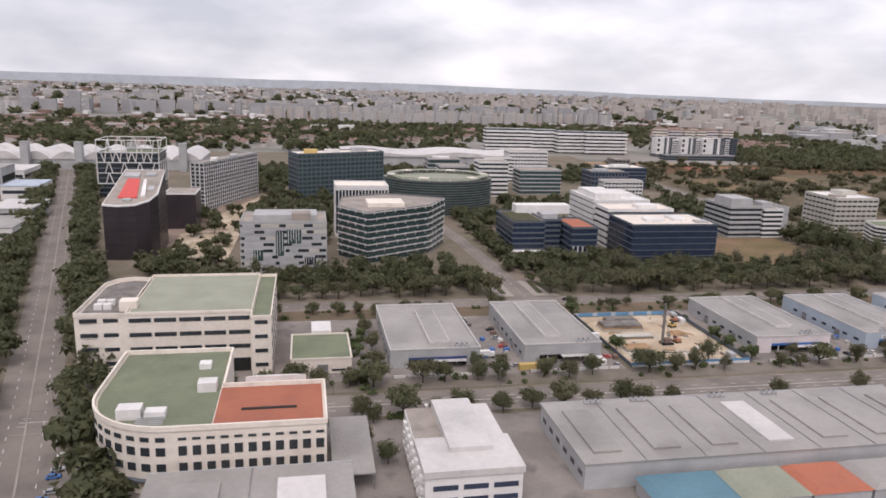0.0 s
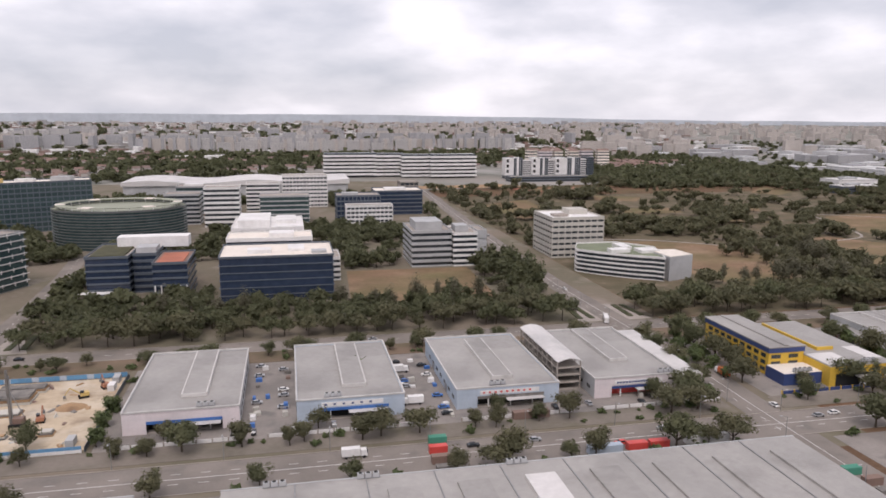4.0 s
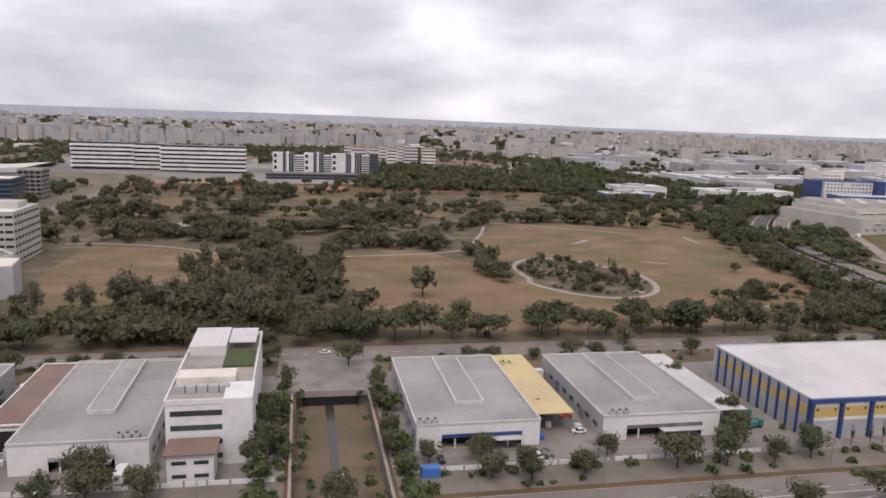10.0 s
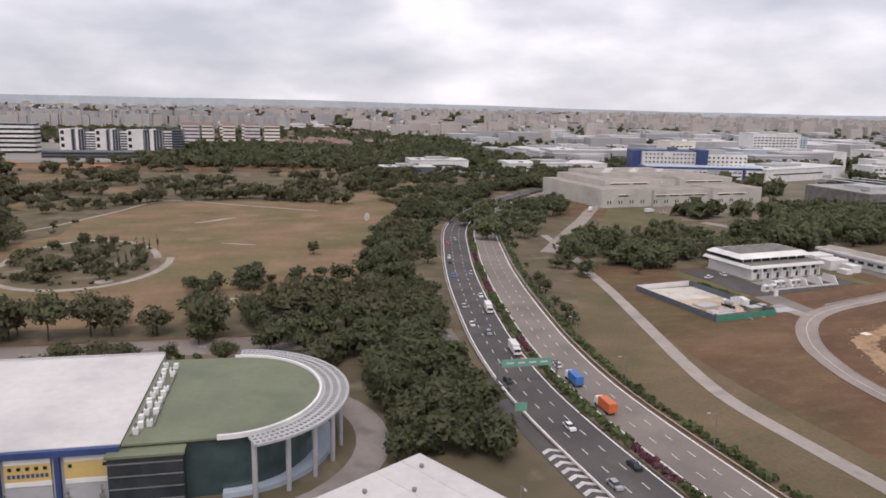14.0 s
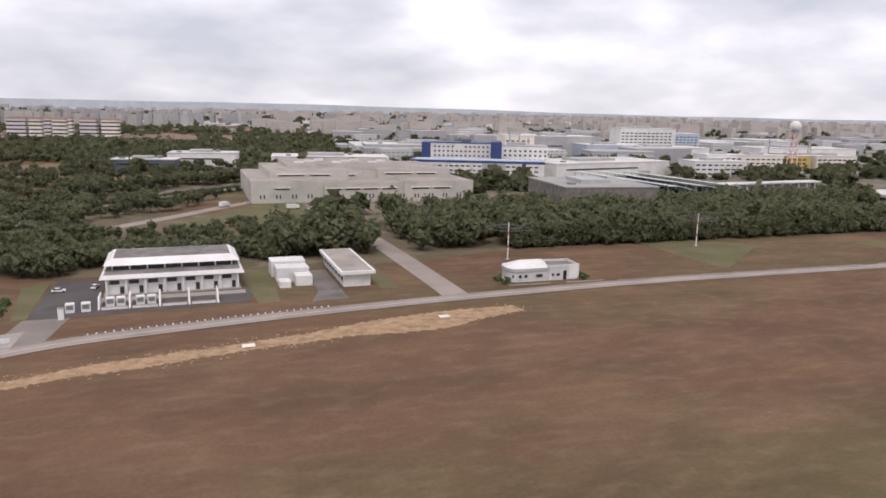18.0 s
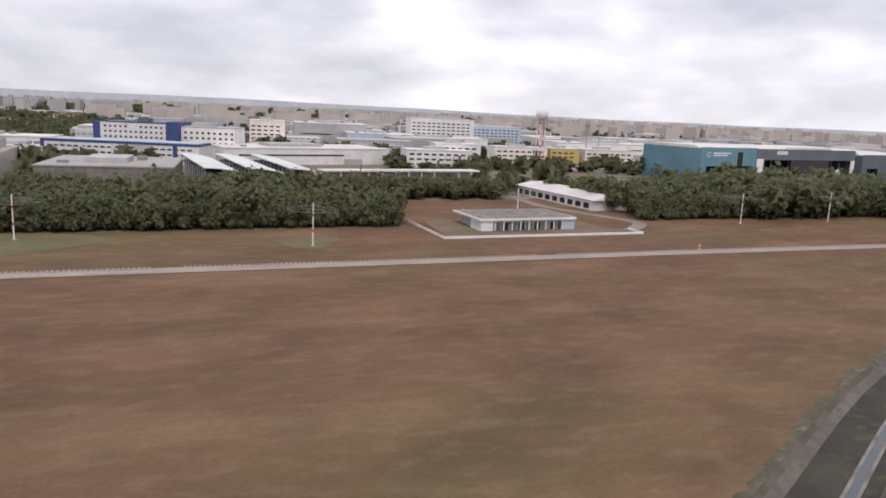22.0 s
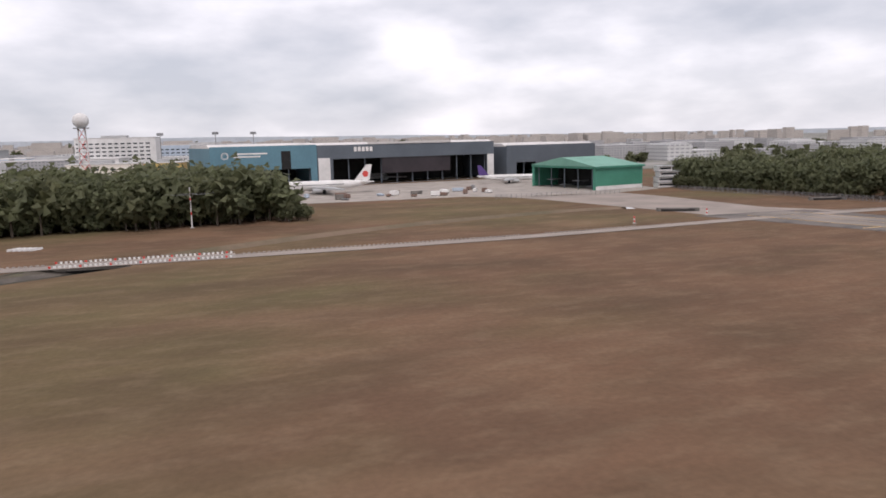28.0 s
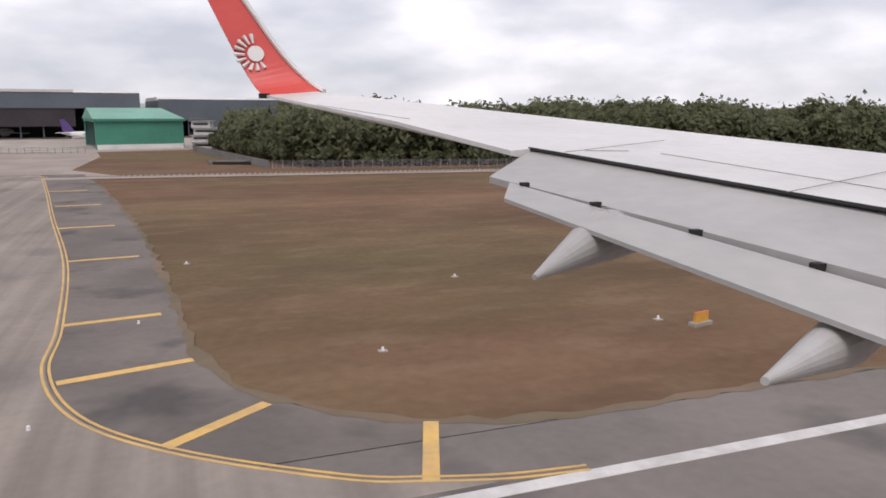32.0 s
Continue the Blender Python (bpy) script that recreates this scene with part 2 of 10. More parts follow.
CONC = mat("concrete", (0.36, 0.315, 0.275), (0.28, 0.248, 0.22), 0.08, 0.85, 0.2, 1.0, stain=((0.17, 0.155, 0.14), 0.15, 0.5))
DIRTY = mat("weathered_concrete", (0.22, 0.20, 0.18), (0.14, 0.13, 0.12), 0.2, 0.9, 0.3, 1.5, stain=((0.07, 0.065, 0.06), 0.3, 0.7))
YARD = mat("yard_paving", (0.27, 0.238, 0.214), (0.19, 0.17, 0.154), 0.06, 0.9, 0.2, 0.8, vary=0, stain=((0.10, 0.095, 0.09), 0.1, 0.6))
EARTH = mat("brown_verge", (0.190, 0.138, 0.100), (0.130, 0.108, 0.072), 0.05, 0.95, 0.4, 0.6, vary=0, spec=0.1)
TROD = mat("trodden_verge", (0.222, 0.190, 0.162), (0.165, 0.146, 0.118), 0.06, 0.95, 0.4, 0.6, vary=0, spec=0.1, stain=((0.135, 0.125, 0.075), 0.05, 0.7))
WATER = mat("drain_water", (0.075, 0.085, 0.090), (0.055, 0.060, 0.062), 0.05, 0.12, 0.05, 0.8, vary=0)
WLINE = mat("white_paint", (0.60, 0.58, 0.56), (0.46, 0.44, 0.42), 0.4, 0.7, 0.1, 2)
YLINE = mat("yellow_paint", (0.60, 0.38, 0.12), (0.46, 0.30, 0.13), 0.4, 0.7, 0.1, 2)
WHITE = mat("white_wall", (0.74, 0.72, 0.70), (0.64, 0.62, 0.60), 0.08, 0.7, 0.08, 0.8, stain=((0.45, 0.43, 0.41), 0.2, 0.35))
CREAM = mat("cream_wall", (0.77, 0.70, 0.62), (0.70, 0.63, 0.55), 0.08, 0.75, 0.08, 0.8, stain=((0.45, 0.40, 0.34), 0.2, 0.35))
BEIGE = mat("beige_wall", (0.50, 0.47, 0.42), (0.42, 0.40, 0.36), 0.06, 0.8, 0.08, 0.8, stain=((0.32, 0.30, 0.27), 0.15, 0.4))
GREYW = mat("grey_wall", (0.42, 0.42, 0.42), (0.35, 0.35, 0.35), 0.1, 0.7, 0.08, 0.8)
PINKW = mat("pale_pink_wall", (0.68, 0.60, 0.60), (0.60, 0.54, 0.54), 0.1, 0.7, 0.08, 0.8)
BLUEW = mat("pale_blue_wall", (0.44, 0.50, 0.57), (0.37, 0.43, 0.50), 0.1, 0.7, 0.08, 0.8)
ROOF = mat("ribbed_metal_roof", (0.358, 0.337, 0.314), (0.300, 0.283, 0.264), 0.05, 0.55, 0.35, 0.5, metal=0.1, stripe=1.2, stain=((0.22, 0.205, 0.19), 0.06, 0.5))
RIM = mat("pale_roof_edge", (0.56, 0.535, 0.51), (0.48, 0.46, 0.44), 0.1, 0.6, 0.1, 1, stain=((0.33, 0.31, 0.29), 0.25, 0.6))
ROOFW = mat("white_metal_roof", (0.63, 0.60, 0.58), (0.55, 0.525, 0.505), 0.05, 0.5, 0.3, 0.5, stripe=1.2, stain=((0.42, 0.41, 0.40), 0.05, 0.5))
ROOFG = mat("green_roof_coat", (0.180, 0.200, 0.128), (0.148, 0.168, 0.108), 0.08, 0.8, 0.1, 0.8, stain=((0.10, 0.12, 0.08), 0.1, 0.4))
ROOFP = mat("pale_green_roof", (0.30, 0.31, 0.24), (0.26, 0.27, 0.21), 0.08, 0.8, 0.1, 0.8)
ROOFR = mat("red_tile_roof", (0.42, 0.145, 0.085), (0.34, 0.12, 0.075), 0.08, 0.8, 0.3, 1.5, stripe=2.0)
ROOFB = mat("brown_roof", (0.22, 0.145, 0.115), (0.18, 0.12, 0.10), 0.1, 0.8, 0.1, 1)
YELL = mat("yellow_wall", (0.66, 0.42, 0.05), (0.58, 0.37, 0.05), 0.1, 0.6, 0.08, 1)
TAN = mat("mustard_panel", (0.56, 0.40, 0.14), (0.50, 0.36, 0.14), 0.1, 0.7, 0.08, 1)
NAVY = mat("navy_blue_paint", (0.040, 0.066, 0.190), (0.033, 0.055, 0.155), 0.1, 0.5, 0.05, 1)
BLUE = mat("mid_blue_paint", (0.06, 0.17, 0.45), (0.05, 0.14, 0.38), 0.1, 0.5, 0.05, 1)
TEAL = mat("teal_metal_sheet", (0.115, 0.235, 0.290), (0.095, 0.195, 0.245), 0.05, 0.6, 0.25, 0.6, stripe=1.0, vary=0.03)
SLATE = mat("slate_blue_sheet", (0.110, 0.128, 0.150), (0.092, 0.108, 0.128), 0.05, 0.6, 0.25, 0.6, stripe=1.0, vary=0.03)
CANOPY = mat("pale_yellow_sheet", (0.60, 0.47, 0.24), (0.52, 0.41, 0.22), 0.06, 0.6, 0.25, 0.6, stripe=1.0, vary=0.03)
HOARD = mat("sky_blue_hoarding_paint", (0.13, 0.30, 0.48), (0.11, 0.25, 0.41), 0.3, 0.6, 0.05, 1, stain=((0.35, 0.42, 0.48), 0.3, 0.5))
SKIP = mat("teal_green_paint", (0.05, 0.22, 0.19), (0.045, 0.18, 0.155), 0.3, 0.5, 0.05, 1)
LOUVRE = mat("grey_louvre", (0.135, 0.145, 0.140), (0.105, 0.115, 0.110), 0.1, 0.6, 0.05, 1)
DARKYARD = mat("fresh_dark_asphalt", (0.095, 0.082, 0.078), (0.070, 0.062, 0.060), 0.06, 0.9, 0.2, 1.0, vary=0, stain=((0.05, 0.045, 0.044), 0.1, 0.6))
GREEN = mat("green_metal_sheet", (0.060, 0.245, 0.170), (0.050, 0.205, 0.140), 0.06, 0.6, 0.25, 0.6, stripe=1.0, vary=0.03)
GREENL = mat("light_green_sheet", (0.17, 0.36, 0.28), (0.14, 0.30, 0.23), 0.06, 0.6, 0.25, 0.6, stripe=1.0, vary=0.03)
REDP = mat("red_paint", (0.62, 0.075, 0.060), (0.54, 0.065, 0.055), 0.3, 0.35, 0.02, 2, vary=0.03)
# near-black for dark parts, and for shade painted inside openings and under the bridge
DARK = mat("opening_shade_and_dark_parts", (0.022, 0.021, 0.021), (0.015, 0.015, 0.015), 0.3, 0.9, 0.1, 1)
BLACKG = mat("black_cladding", (0.045, 0.035, 0.040), (0.030, 0.024, 0.028), 0.06, 0.35, 0.05, 0.5)
GLASS = mat("dark_window_glass", (0.040, 0.048, 0.055), (0.028, 0.034, 0.040), 0.3, 0.12, 0.0, 1, vary=0.10, spec=0.6)
GLASSB = mat("blue_window_glass", (0.034, 0.048, 0.082), (0.024, 0.035, 0.062), 0.2, 0.12, 0.0, 1, vary=0.12, spec=0.6)
GLASST = mat("green_window_glass", (0.055, 0.086, 0.086), (0.038, 0.064, 0.066), 0.2, 0.12, 0.0, 1, vary=0.14, spec=0.6)
STEEL = mat("grey_steel", (0.30, 0.30, 0.30), (0.22, 0.22, 0.22), 0.5, 0.45, 0.05, 2, metal=0.5)
TYRE = mat("rubber", (0.02, 0.02, 0.02), None, 2, 0.9, 0.1, 5)
BARK = mat("bark", (0.095, 0.072, 0.052), (0.060, 0.048, 0.036), 0.8, 0.95, 0.4, 5)
LEAFD = leaf("dark_leaves", (0.150, 0.154, 0.082), (0.110, 0.119, 0.064))
LEAFM = leaf("olive_leaves", (0.175, 0.166, 0.094), (0.131, 0.131, 0.075))
LEAFB = leaf("bright_leaves", (0.152, 0.185, 0.080), (0.117, 0.147, 0.066))
LEAFY = leaf("dusty_leaves", (0.187, 0.175, 0.115), (0.140, 0.135, 0.087))
FLOWER = leaf("pink_flowers", (0.22, 0.085, 0.125), (0.15, 0.075, 0.085))
LEAFW = leaf("woodland_leaves", (0.187, 0.201, 0.108), (0.138, 0.152, 0.082))
# the three flats: walls greyed and windows lightened to paint in distance haze
FLATS = facade("haze_paled_flats", (0.50, 0.475, 0.455), (0.30, 0.29, 0.29))
FLATS2 = facade("haze_greyed_flats", (0.40, 0.39, 0.39), (0.25, 0.25, 0.26))
FLATS3 = facade("haze_dulled_cream_flats", (0.50, 0.45, 0.41), (0.32, 0.29, 0.27))
HOUSEW = mat("house_wall", (0.50, 0.455, 0.42), (0.42, 0.38, 0.35), 0.01, 0.8, 0.0, 0.2)
TILES = mat("clay_tiles", (0.25, 0.160, 0.130), (0.20, 0.145, 0.125), 0.01, 0.85, 0.1, 0.2)
INDW = facade("factory_wall", (0.62, 0.61, 0.60), (0.28, 0.28, 0.29), 4.5, 6.0, 0.35)
# distance haze mixed into the base colour of the horizon strip
HAZE = mat("painted_haze", (0.52, 0.55, 0.59), (0.46, 0.49, 0.53), 0.004, 1.0, 0.0, 0.02, vary=0, spec=0.0)


# ---- mesh helpers ----
class MB:
    """Collects boxes, prisms and strips and links them as one mesh."""

    def __init__(self):
        self.v, self.f = [], []

    def quad(self, *p):
        k = len(self.v)
        self.v += p
        self.f.append(tuple(range(k, k + len(p))))
        return self

    def box(self, x0, x1, y0, y1, z0, z1):
        return self.prism([(x0, y0), (x1, y0), (x1, y1), (x0, y1)], z0, z1)

    def prism(self, p, z0, z1, top=None):
        k, n = len(self.v), len(p)
        q = top or p
        self.v += [(x, y, z0) for x, y in p] + [(x, y, z1) for x, y in q]
        self.f.append(tuple(range(k + n - 1, k - 1, -1)))
        self.f.append(tuple(range(k + n, k + 2 * n)))
        self.f += [(k + i, k + (i + 1) % n, k + n + (i + 1) % n, k + n + i) for i in range(n)]
        return self

    def tube(self, a, b, r0, r1=None, n=8):
        a, b = Vector(a), Vector(b)
        r1 = r0 if r1 is None else r1
        q = (b - a).to_track_quat("Z", "Y")
        k = len(self.v)
        for c, r in ((a, r0), (b, r1)):
            for i in range(n):
                w = 2 * math.pi * i / n
                self.v.append(tuple(c + q @ Vector((r * math.cos(w), r * math.sin(w), 0))))
        self.f.append(tuple(range(k + n - 1, k - 1, -1)))
        self.f.append(tuple(range(k + n, k + 2 * n)))
        self.f += [(k + i, k + (i + 1) % n, k + n + (i + 1) % n, k + n + i) for i in range(n)]
        return self

    def ribbon(self, pts, w, z, off=0.0, thick=0.06):
        l, r = offset(pts, off + w / 2), offset(pts, off - w / 2)
        for i in range(len(pts) - 1):
            a, b, c, d = r[i], r[i + 1], l[i + 1], l[i]
            self.quad((*a, z), (*b, z), (*c, z), (*d, z))
            self.quad((*b, z), (*a, z), (*a, z - thick), (*b, z - thick))
            self.quad((*d, z), (*c, z), (*c, z - thick), (*d, z - thick))
        return self

    def mesh(self, name, material):
        me = bpy.data.meshes.new(name)
        me.from_pydata([tuple(p) for p in self.v], [], self.f)
        me.materials.append(material)
        return me

    def ob(self, name, material, parent=None, label="", m=None):
        o = new(name, self.mesh(name, material))
        if parent:
            o.parent = parent
        if m:
            o.matrix_basis = m
        return tagged(o, label)


def offset(pts, d):
    """A line shifted by d to its left."""
    out = []
    for i, p in enumerate(pts):
        a, b = pts[max(i - 1, 0)], pts[min(i + 1, len(pts) - 1)]
        h = math.hypot(b[0] - a[0], b[1] - a[1]) or 1
        out.append((p[0] - (b[1] - a[1]) / h * d, p[1] + (b[0] - a[0]) / h * d))
    return out


def smooth(pts, n=6):
    """A Catmull-Rom line through the points."""
    out = []
    p = [pts[0]] + list(pts) + [pts[-1]]
    for i in range(1, len(p) - 2):
        for k in range(n):
            t = k / n
            out.append(tuple(0.5 * (2 * p[i][j] + (p[i + 1][j] - p[i - 1][j]) * t + (2 * p[i - 1][j] - 5 * p[i][j] + 4 * p[i + 1][j] - p[i + 2][j]) * t * t
                                    + (3 * p[i][j] - p[i - 1][j] - 3 * p[i + 1][j] + p[i + 2][j]) * t ** 3) for j in (0, 1)))
    return out + [tuple(pts[-1])]


def along(pts, step, start=0.0):
    """Places every step metres along a line, with its heading in degrees."""
    out, need = [], start
    for a, b in zip(pts, pts[1:]):
        d = math.hypot(b[0] - a[0], b[1] - a[1])
        while need < d:
            out.append((a[0] + (b[0] - a[0]) * need / d, a[1] + (b[1] - a[1]) * need / d, math.degrees(math.atan2(b[1] - a[1], b[0] - a[0]))))
            need += step
        need -= d
    return out


def part(name, mb, material, parent, label=""):
    return mb.ob(name, material, parent, label)


def thing(name, label, category, x=0.0, y=0.0, rz=0.0, z=0.0, group="", kind=""):
    o = new(name)
    o.empty_display_size = 0.5
    o.matrix_basis = pose(x, y, z, 0, 0, rz)
    return tagged(o, label, category, group, kind)


def share(name, me, parent, x, y, z, rz=0.0, label=""):
    o = new(name, me)
    o.parent = parent
    o.matrix_basis = pose(x, y, z, 0, 0, rz)
    return tagged(o, label)


TURN = 8.8  # the town's street grid against the line of flight
CT, ST = math.cos(radians(TURN)), math.sin(radians(TURN))


def L(u, v):
    """World place of a point of the street grid."""
    return (u * CT + v * ST, -u * ST + v * CT)


def uthing(name, label, category, u, v, group="", kind="", rot=0.0):
    return thing(name, label, category, *L(u, v), -TURN + rot, 0, group, kind)


def strip(name, label, category, pts, w, z, material, off=0.0, grid=False):
    p = [L(*q) for q in pts] if grid else pts
    return tagged(MB().ribbon(p, w, z, off).ob(name, material), label, category, kind="structure")


def sheet(name, label, category, poly, z, material, grid=False, thick=0.08):
    p = [L(*q) for q in poly] if grid else poly
    return tagged(MB().prism(p, z - thick, z).ob(name, material), label, category, kind="structure")


def mesh_np(name, verts, quads, material, normals=None):
    me = bpy.data.meshes.new(name)
    nv, nf = len(verts), len(quads)
    k = len(quads[0])
    me.vertices.add(nv), me.loops.add(nf * k), me.polygons.add(nf)
    me.vertices.foreach_set("co", np.asarray(verts, np.float32).ravel())
    me.loops.foreach_set("vertex_index", np.asarray(quads, np.int32).ravel())
    me.polygons.foreach_set("loop_start", np.arange(0, nf * k, k, dtype=np.int32))
    me.polygons.foreach_set("loop_total", np.full(nf, k, np.int32))
    me.update(calc_edges=True)
    me.materials.append(material)
    if normals is None:
        me.shade_flat()
    else:
        me.attributes.new("custom_normal", "FLOAT_VECTOR", "POINT").data.foreach_set("vector", np.asarray(normals, np.float32).ravel())
    return me


def boxes_np(name, rows, material, label, category):
    """Many plain blocks (x, y, width, depth, height, turn) in one mesh."""
    r = np.array(rows, float)
    c = np.array([(-1, -1, 0), (1, -1, 0), (1, 1, 0), (-1, 1, 0), (-1, -1, 1), (1, -1, 1), (1, 1, 1), (-1, 1, 1)], float)
    p = c[None] * np.stack([r[:, 2] / 2, r[:, 3] / 2, r[:, 4]], -1)[:, None]
    a = np.radians(r[:, 5])[:, None]
    x, y = p[..., 0] * np.cos(a) - p[..., 1] * np.sin(a), p[..., 0] * np.sin(a) + p[..., 1] * np.cos(a)
    v = np.stack([x + r[:, :1], y + r[:, 1:2], p[..., 2]], -1).reshape(-1, 3)
    q = np.array([(4, 5, 6, 7), (0, 1, 5, 4), (1, 2, 6, 5), (2, 3, 7, 6), (3, 0, 4, 7)])
    f = (q[None] + 8 * np.arange(len(r))[:, None, None]).reshape(-1, 4)
    return tagged(new(name, mesh_np(name, v, f, material)), label, category, kind="stuff")


# ---- ground ----
def holed(name, outer, holes, material):
    bm = bmesh.new()
    for loop in (outer, *holes):
        vs = [bm.verts.new((x, y, 0)) for x, y in loop]
        for i in range(len(vs)):
            bm.edges.new((vs[i], vs[(i + 1) % len(vs)]))
    bmesh.ops.triangle_fill(bm, use_beauty=True, edges=bm.edges[:])
    for f in bm.faces:
        if f.normal.z < 0:
            f.normal_flip()
    me = bpy.data.meshes.new(name)
    bm.to_mesh(me)
    bm.free()
    me.materials.append(material)
    return new(name, me)


WEEDY = mat("weedy_bank", (0.100, 0.086, 0.055), (0.060, 0.055, 0.036), 0.2, 0.95, 0.5, 1.2, vary=0, stain=((0.20, 0.18, 0.15), 0.25, 0.6))
DITCH = smooth([(1560, 40), (1610, 66), (1670, 98.5), (1728, 123.5), (1790, 151), (1850, 180), (1905, 208), (1945, 228)], 4)
DITCH_B = smooth([(1958, 236), (1990, 252), (2030, 268), (2075, 280), (2130, 287), (2160, 284)], 4)
DRAIN = [L(678, 262), L(703, 262), L(703, 346), L(679, 346)]


def band(pts, w):
    return offset(pts, w / 2) + offset(pts, -w / 2)[::-1]


ground = holed("ground", [(-9000, -2500), (15000, -2500), (15000, 13000), (-9000, 13000)], [band(DITCH, 15), band(DITCH_B, 11), DRAIN], GRASS)
tagged(ground, "wide flat dry brown airfield grass", "ground", kind="structure")


def trench(name, label, pts, w, depth, floor, bank, water):
    t = tagged(new(name), label, "ditch", kind="structure")
    e = [offset(pts, k) for k in (w / 2, floor / 2, -floor / 2, -w / 2)]
    zs = (0, -depth, -depth, 0)
    for nm, a, b, mt in (("bank", 0, 1, bank), ("bank", 2, 3, bank), ("channel_floor", 1, 2, water)):
        mb = MB()
        for i in range(len(pts) - 1):
            mb.quad((*e[b][i], zs[b]), (*e[b][i + 1], zs[b]), (*e[a][i + 1], zs[a]), (*e[a][i], zs[a]))
        part(nm, mb, mt, t)
    return t


EDGE = random.Random(12)
MUD = mat("drain_mud", (0.105, 0.088, 0.068), (0.070, 0.060, 0.048), 0.15, 0.95, 0.5, 1.2, vary=0, stain=((0.13, 0.125, 0.07), 0.2, 0.6))
LINING = mat("drain_lining", (0.135, 0.115, 0.098), (0.090, 0.078, 0.066), 0.2, 0.9, 0.4, 1.2, vary=0, stain=((0.075, 0.066, 0.058), 0.25, 0.8))
SILT = mat("drain_silt", (0.052, 0.047, 0.034), (0.034, 0.032, 0.024), 0.12, 0.95, 0.5, 1.2, vary=0, stain=((0.085, 0.088, 0.045), 0.3, 0.6))
tr = tagged(new("open_drain"), "long open concrete-lined drain with weedy banks across the airfield", "ditch", kind="structure")
PROFILE = ((7.5, 0, None), (6.4, -0.75, MUD), (4.6, -1.7, LINING), (-4.6, -1.9, SILT), (-6.4, -0.8, SILT), (-7.5, 0, MUD))
for (oa, za, _), (ob_, zb, mt) in zip(PROFILE, PROFILE[1:]):
    ea, eb = offset(DITCH, oa), offset(DITCH, ob_)
    mb = MB()
    for i in range(len(DITCH) - 1):
        mb.quad((*eb[i], zb), (*eb[i + 1], zb), (*ea[i + 1], za), (*ea[i], za))
    part("channel_floor" if oa - ob_ > 5 else "bank", mb, mt, tr)
part("low_flow_channel", MB().ribbon(DITCH, 2.4, -1.70, -2.8, 0.15), DIRTY, tr, "pale concrete channel along the floor")
part("water_line", MB().ribbon(DITCH, 1.3, -1.66, -2.8, 0.03), WATER, tr, "thin line of water")
mb = MB()
line = [(x, y) for x, y, _ in along(DITCH, 1.8)]
la, lb = [offset(line, 7.3 + EDGE.uniform(0, 0.2))[i] for i in range(len(line))], [offset(line, 8.9 + EDGE.uniform(-0.7, 0.9))[i] for i in range(len(line))]
for i in range(len(line) - 1):
    mb.quad((*la[i], 0.05), (*la[i + 1], 0.05), (*lb[i + 1], 0.03), (*lb[i], 0.03))
part("worn_lip", mb, WEEDY, tr, "ragged worn earth lip")
trench("drain_branch", "shallow weedy ditch between the airfield road and the apron", DITCH_B, 11, 1.6, 4.0, EARTH, DIRTY)

MUDWATER = mat("muddy_water", (0.060, 0.052, 0.044), (0.045, 0.040, 0.034), 0.1, 0.25, 0.05, 0.8, vary=0)
# the canal between the factories, with its bridge
canal = tagged(new("storm_canal"), "wide dry storm canal with concrete sides between factories", "canal", kind="structure")
x0, x1, y0, y1, dz = 678, 703, 262, 346, -4.5
mb = MB()
for a, b in (((x0, y0), (x0, y1)), ((x1, y1), (x1, y0)), ((x0, y1), (x1, y1)), ((x1, y0), (x0, y0))):
    mb.quad((*L(*a), 0), (*L(*b), 0), (*L(*b), dz), (*L(*a), dz))
part("canal_wall", mb, DIRTY, canal)
part("canal_floor", MB().quad(*[(*L(*p), dz + 0.02) for p in ((x0, y0), (x1, y0), (x1, y1), (x0, y1))]), EARTH, canal, "dusty brown canal floor")
part("dark_water", MB().prism([L(689, y0 + 12), L(691.2, y0 + 12), L(691.6, y1), L(688.6, y1)], dz, dz + 0.06), MUDWATER, canal, "narrow dark strip of water")
for k in (x0 - 0.5, x1 + 0.5):
    part("coping", MB().prism([L(k - 0.4, y0), L(k + 0.4, y0), L(k + 0.4, y1), L(k - 0.4, y1)], 0.0, 0.5), CONC, canal)
# near-black panel drawing the shade in the culvert
part("culvert_mouth", MB().prism([L(681, 345.2), L(700, 345.2), L(700, 345.9), L(681, 345.9)], dz + 0.1, -1.3), DARK, canal, "near-black panel painted as the shade in the mouth under the bridge")
part("bridge_parapet", MB().prism([L(672, 345), L(708, 345), L(708, 345.6), L(672, 345.6)], -1.2, 1.1), CONC, canal)

PLOT = mat("building_plot_earth", (0.31, 0.235, 0.185), (0.22, 0.17, 0.14), 0.06, 0.95, 0.5, 0.8, vary=0, spec=0.1, stain=((0.15, 0.10, 0.08), 0.1, 0.7))

# large ground sheets
sheet("ground_town", "brown town ground with patchy grass", "ground", [(-900, 200), (470, 240), (470, 398), (470, 560), (470, 1250), (-900, 1250)], 0.02, TOWN, True)
sheet("ground_park", "patchy brown and green park floor under trees", "grass", [(470.5, 398.5), (1060, 398.5), (1120, 560), (1180, 800), (1150, 1000), (470.5, 1000)], 0.03, FLOOR, True)
sheet("ground_wood", "green and brown floor under the airfield trees", "ground", [(1150, 330), (1196, 298), (1330, 296), (1395, 312), (1640, 312), (1640, 396), (1400, 397), (1290, 439), (1215, 480)], 0.021, FLOOR)
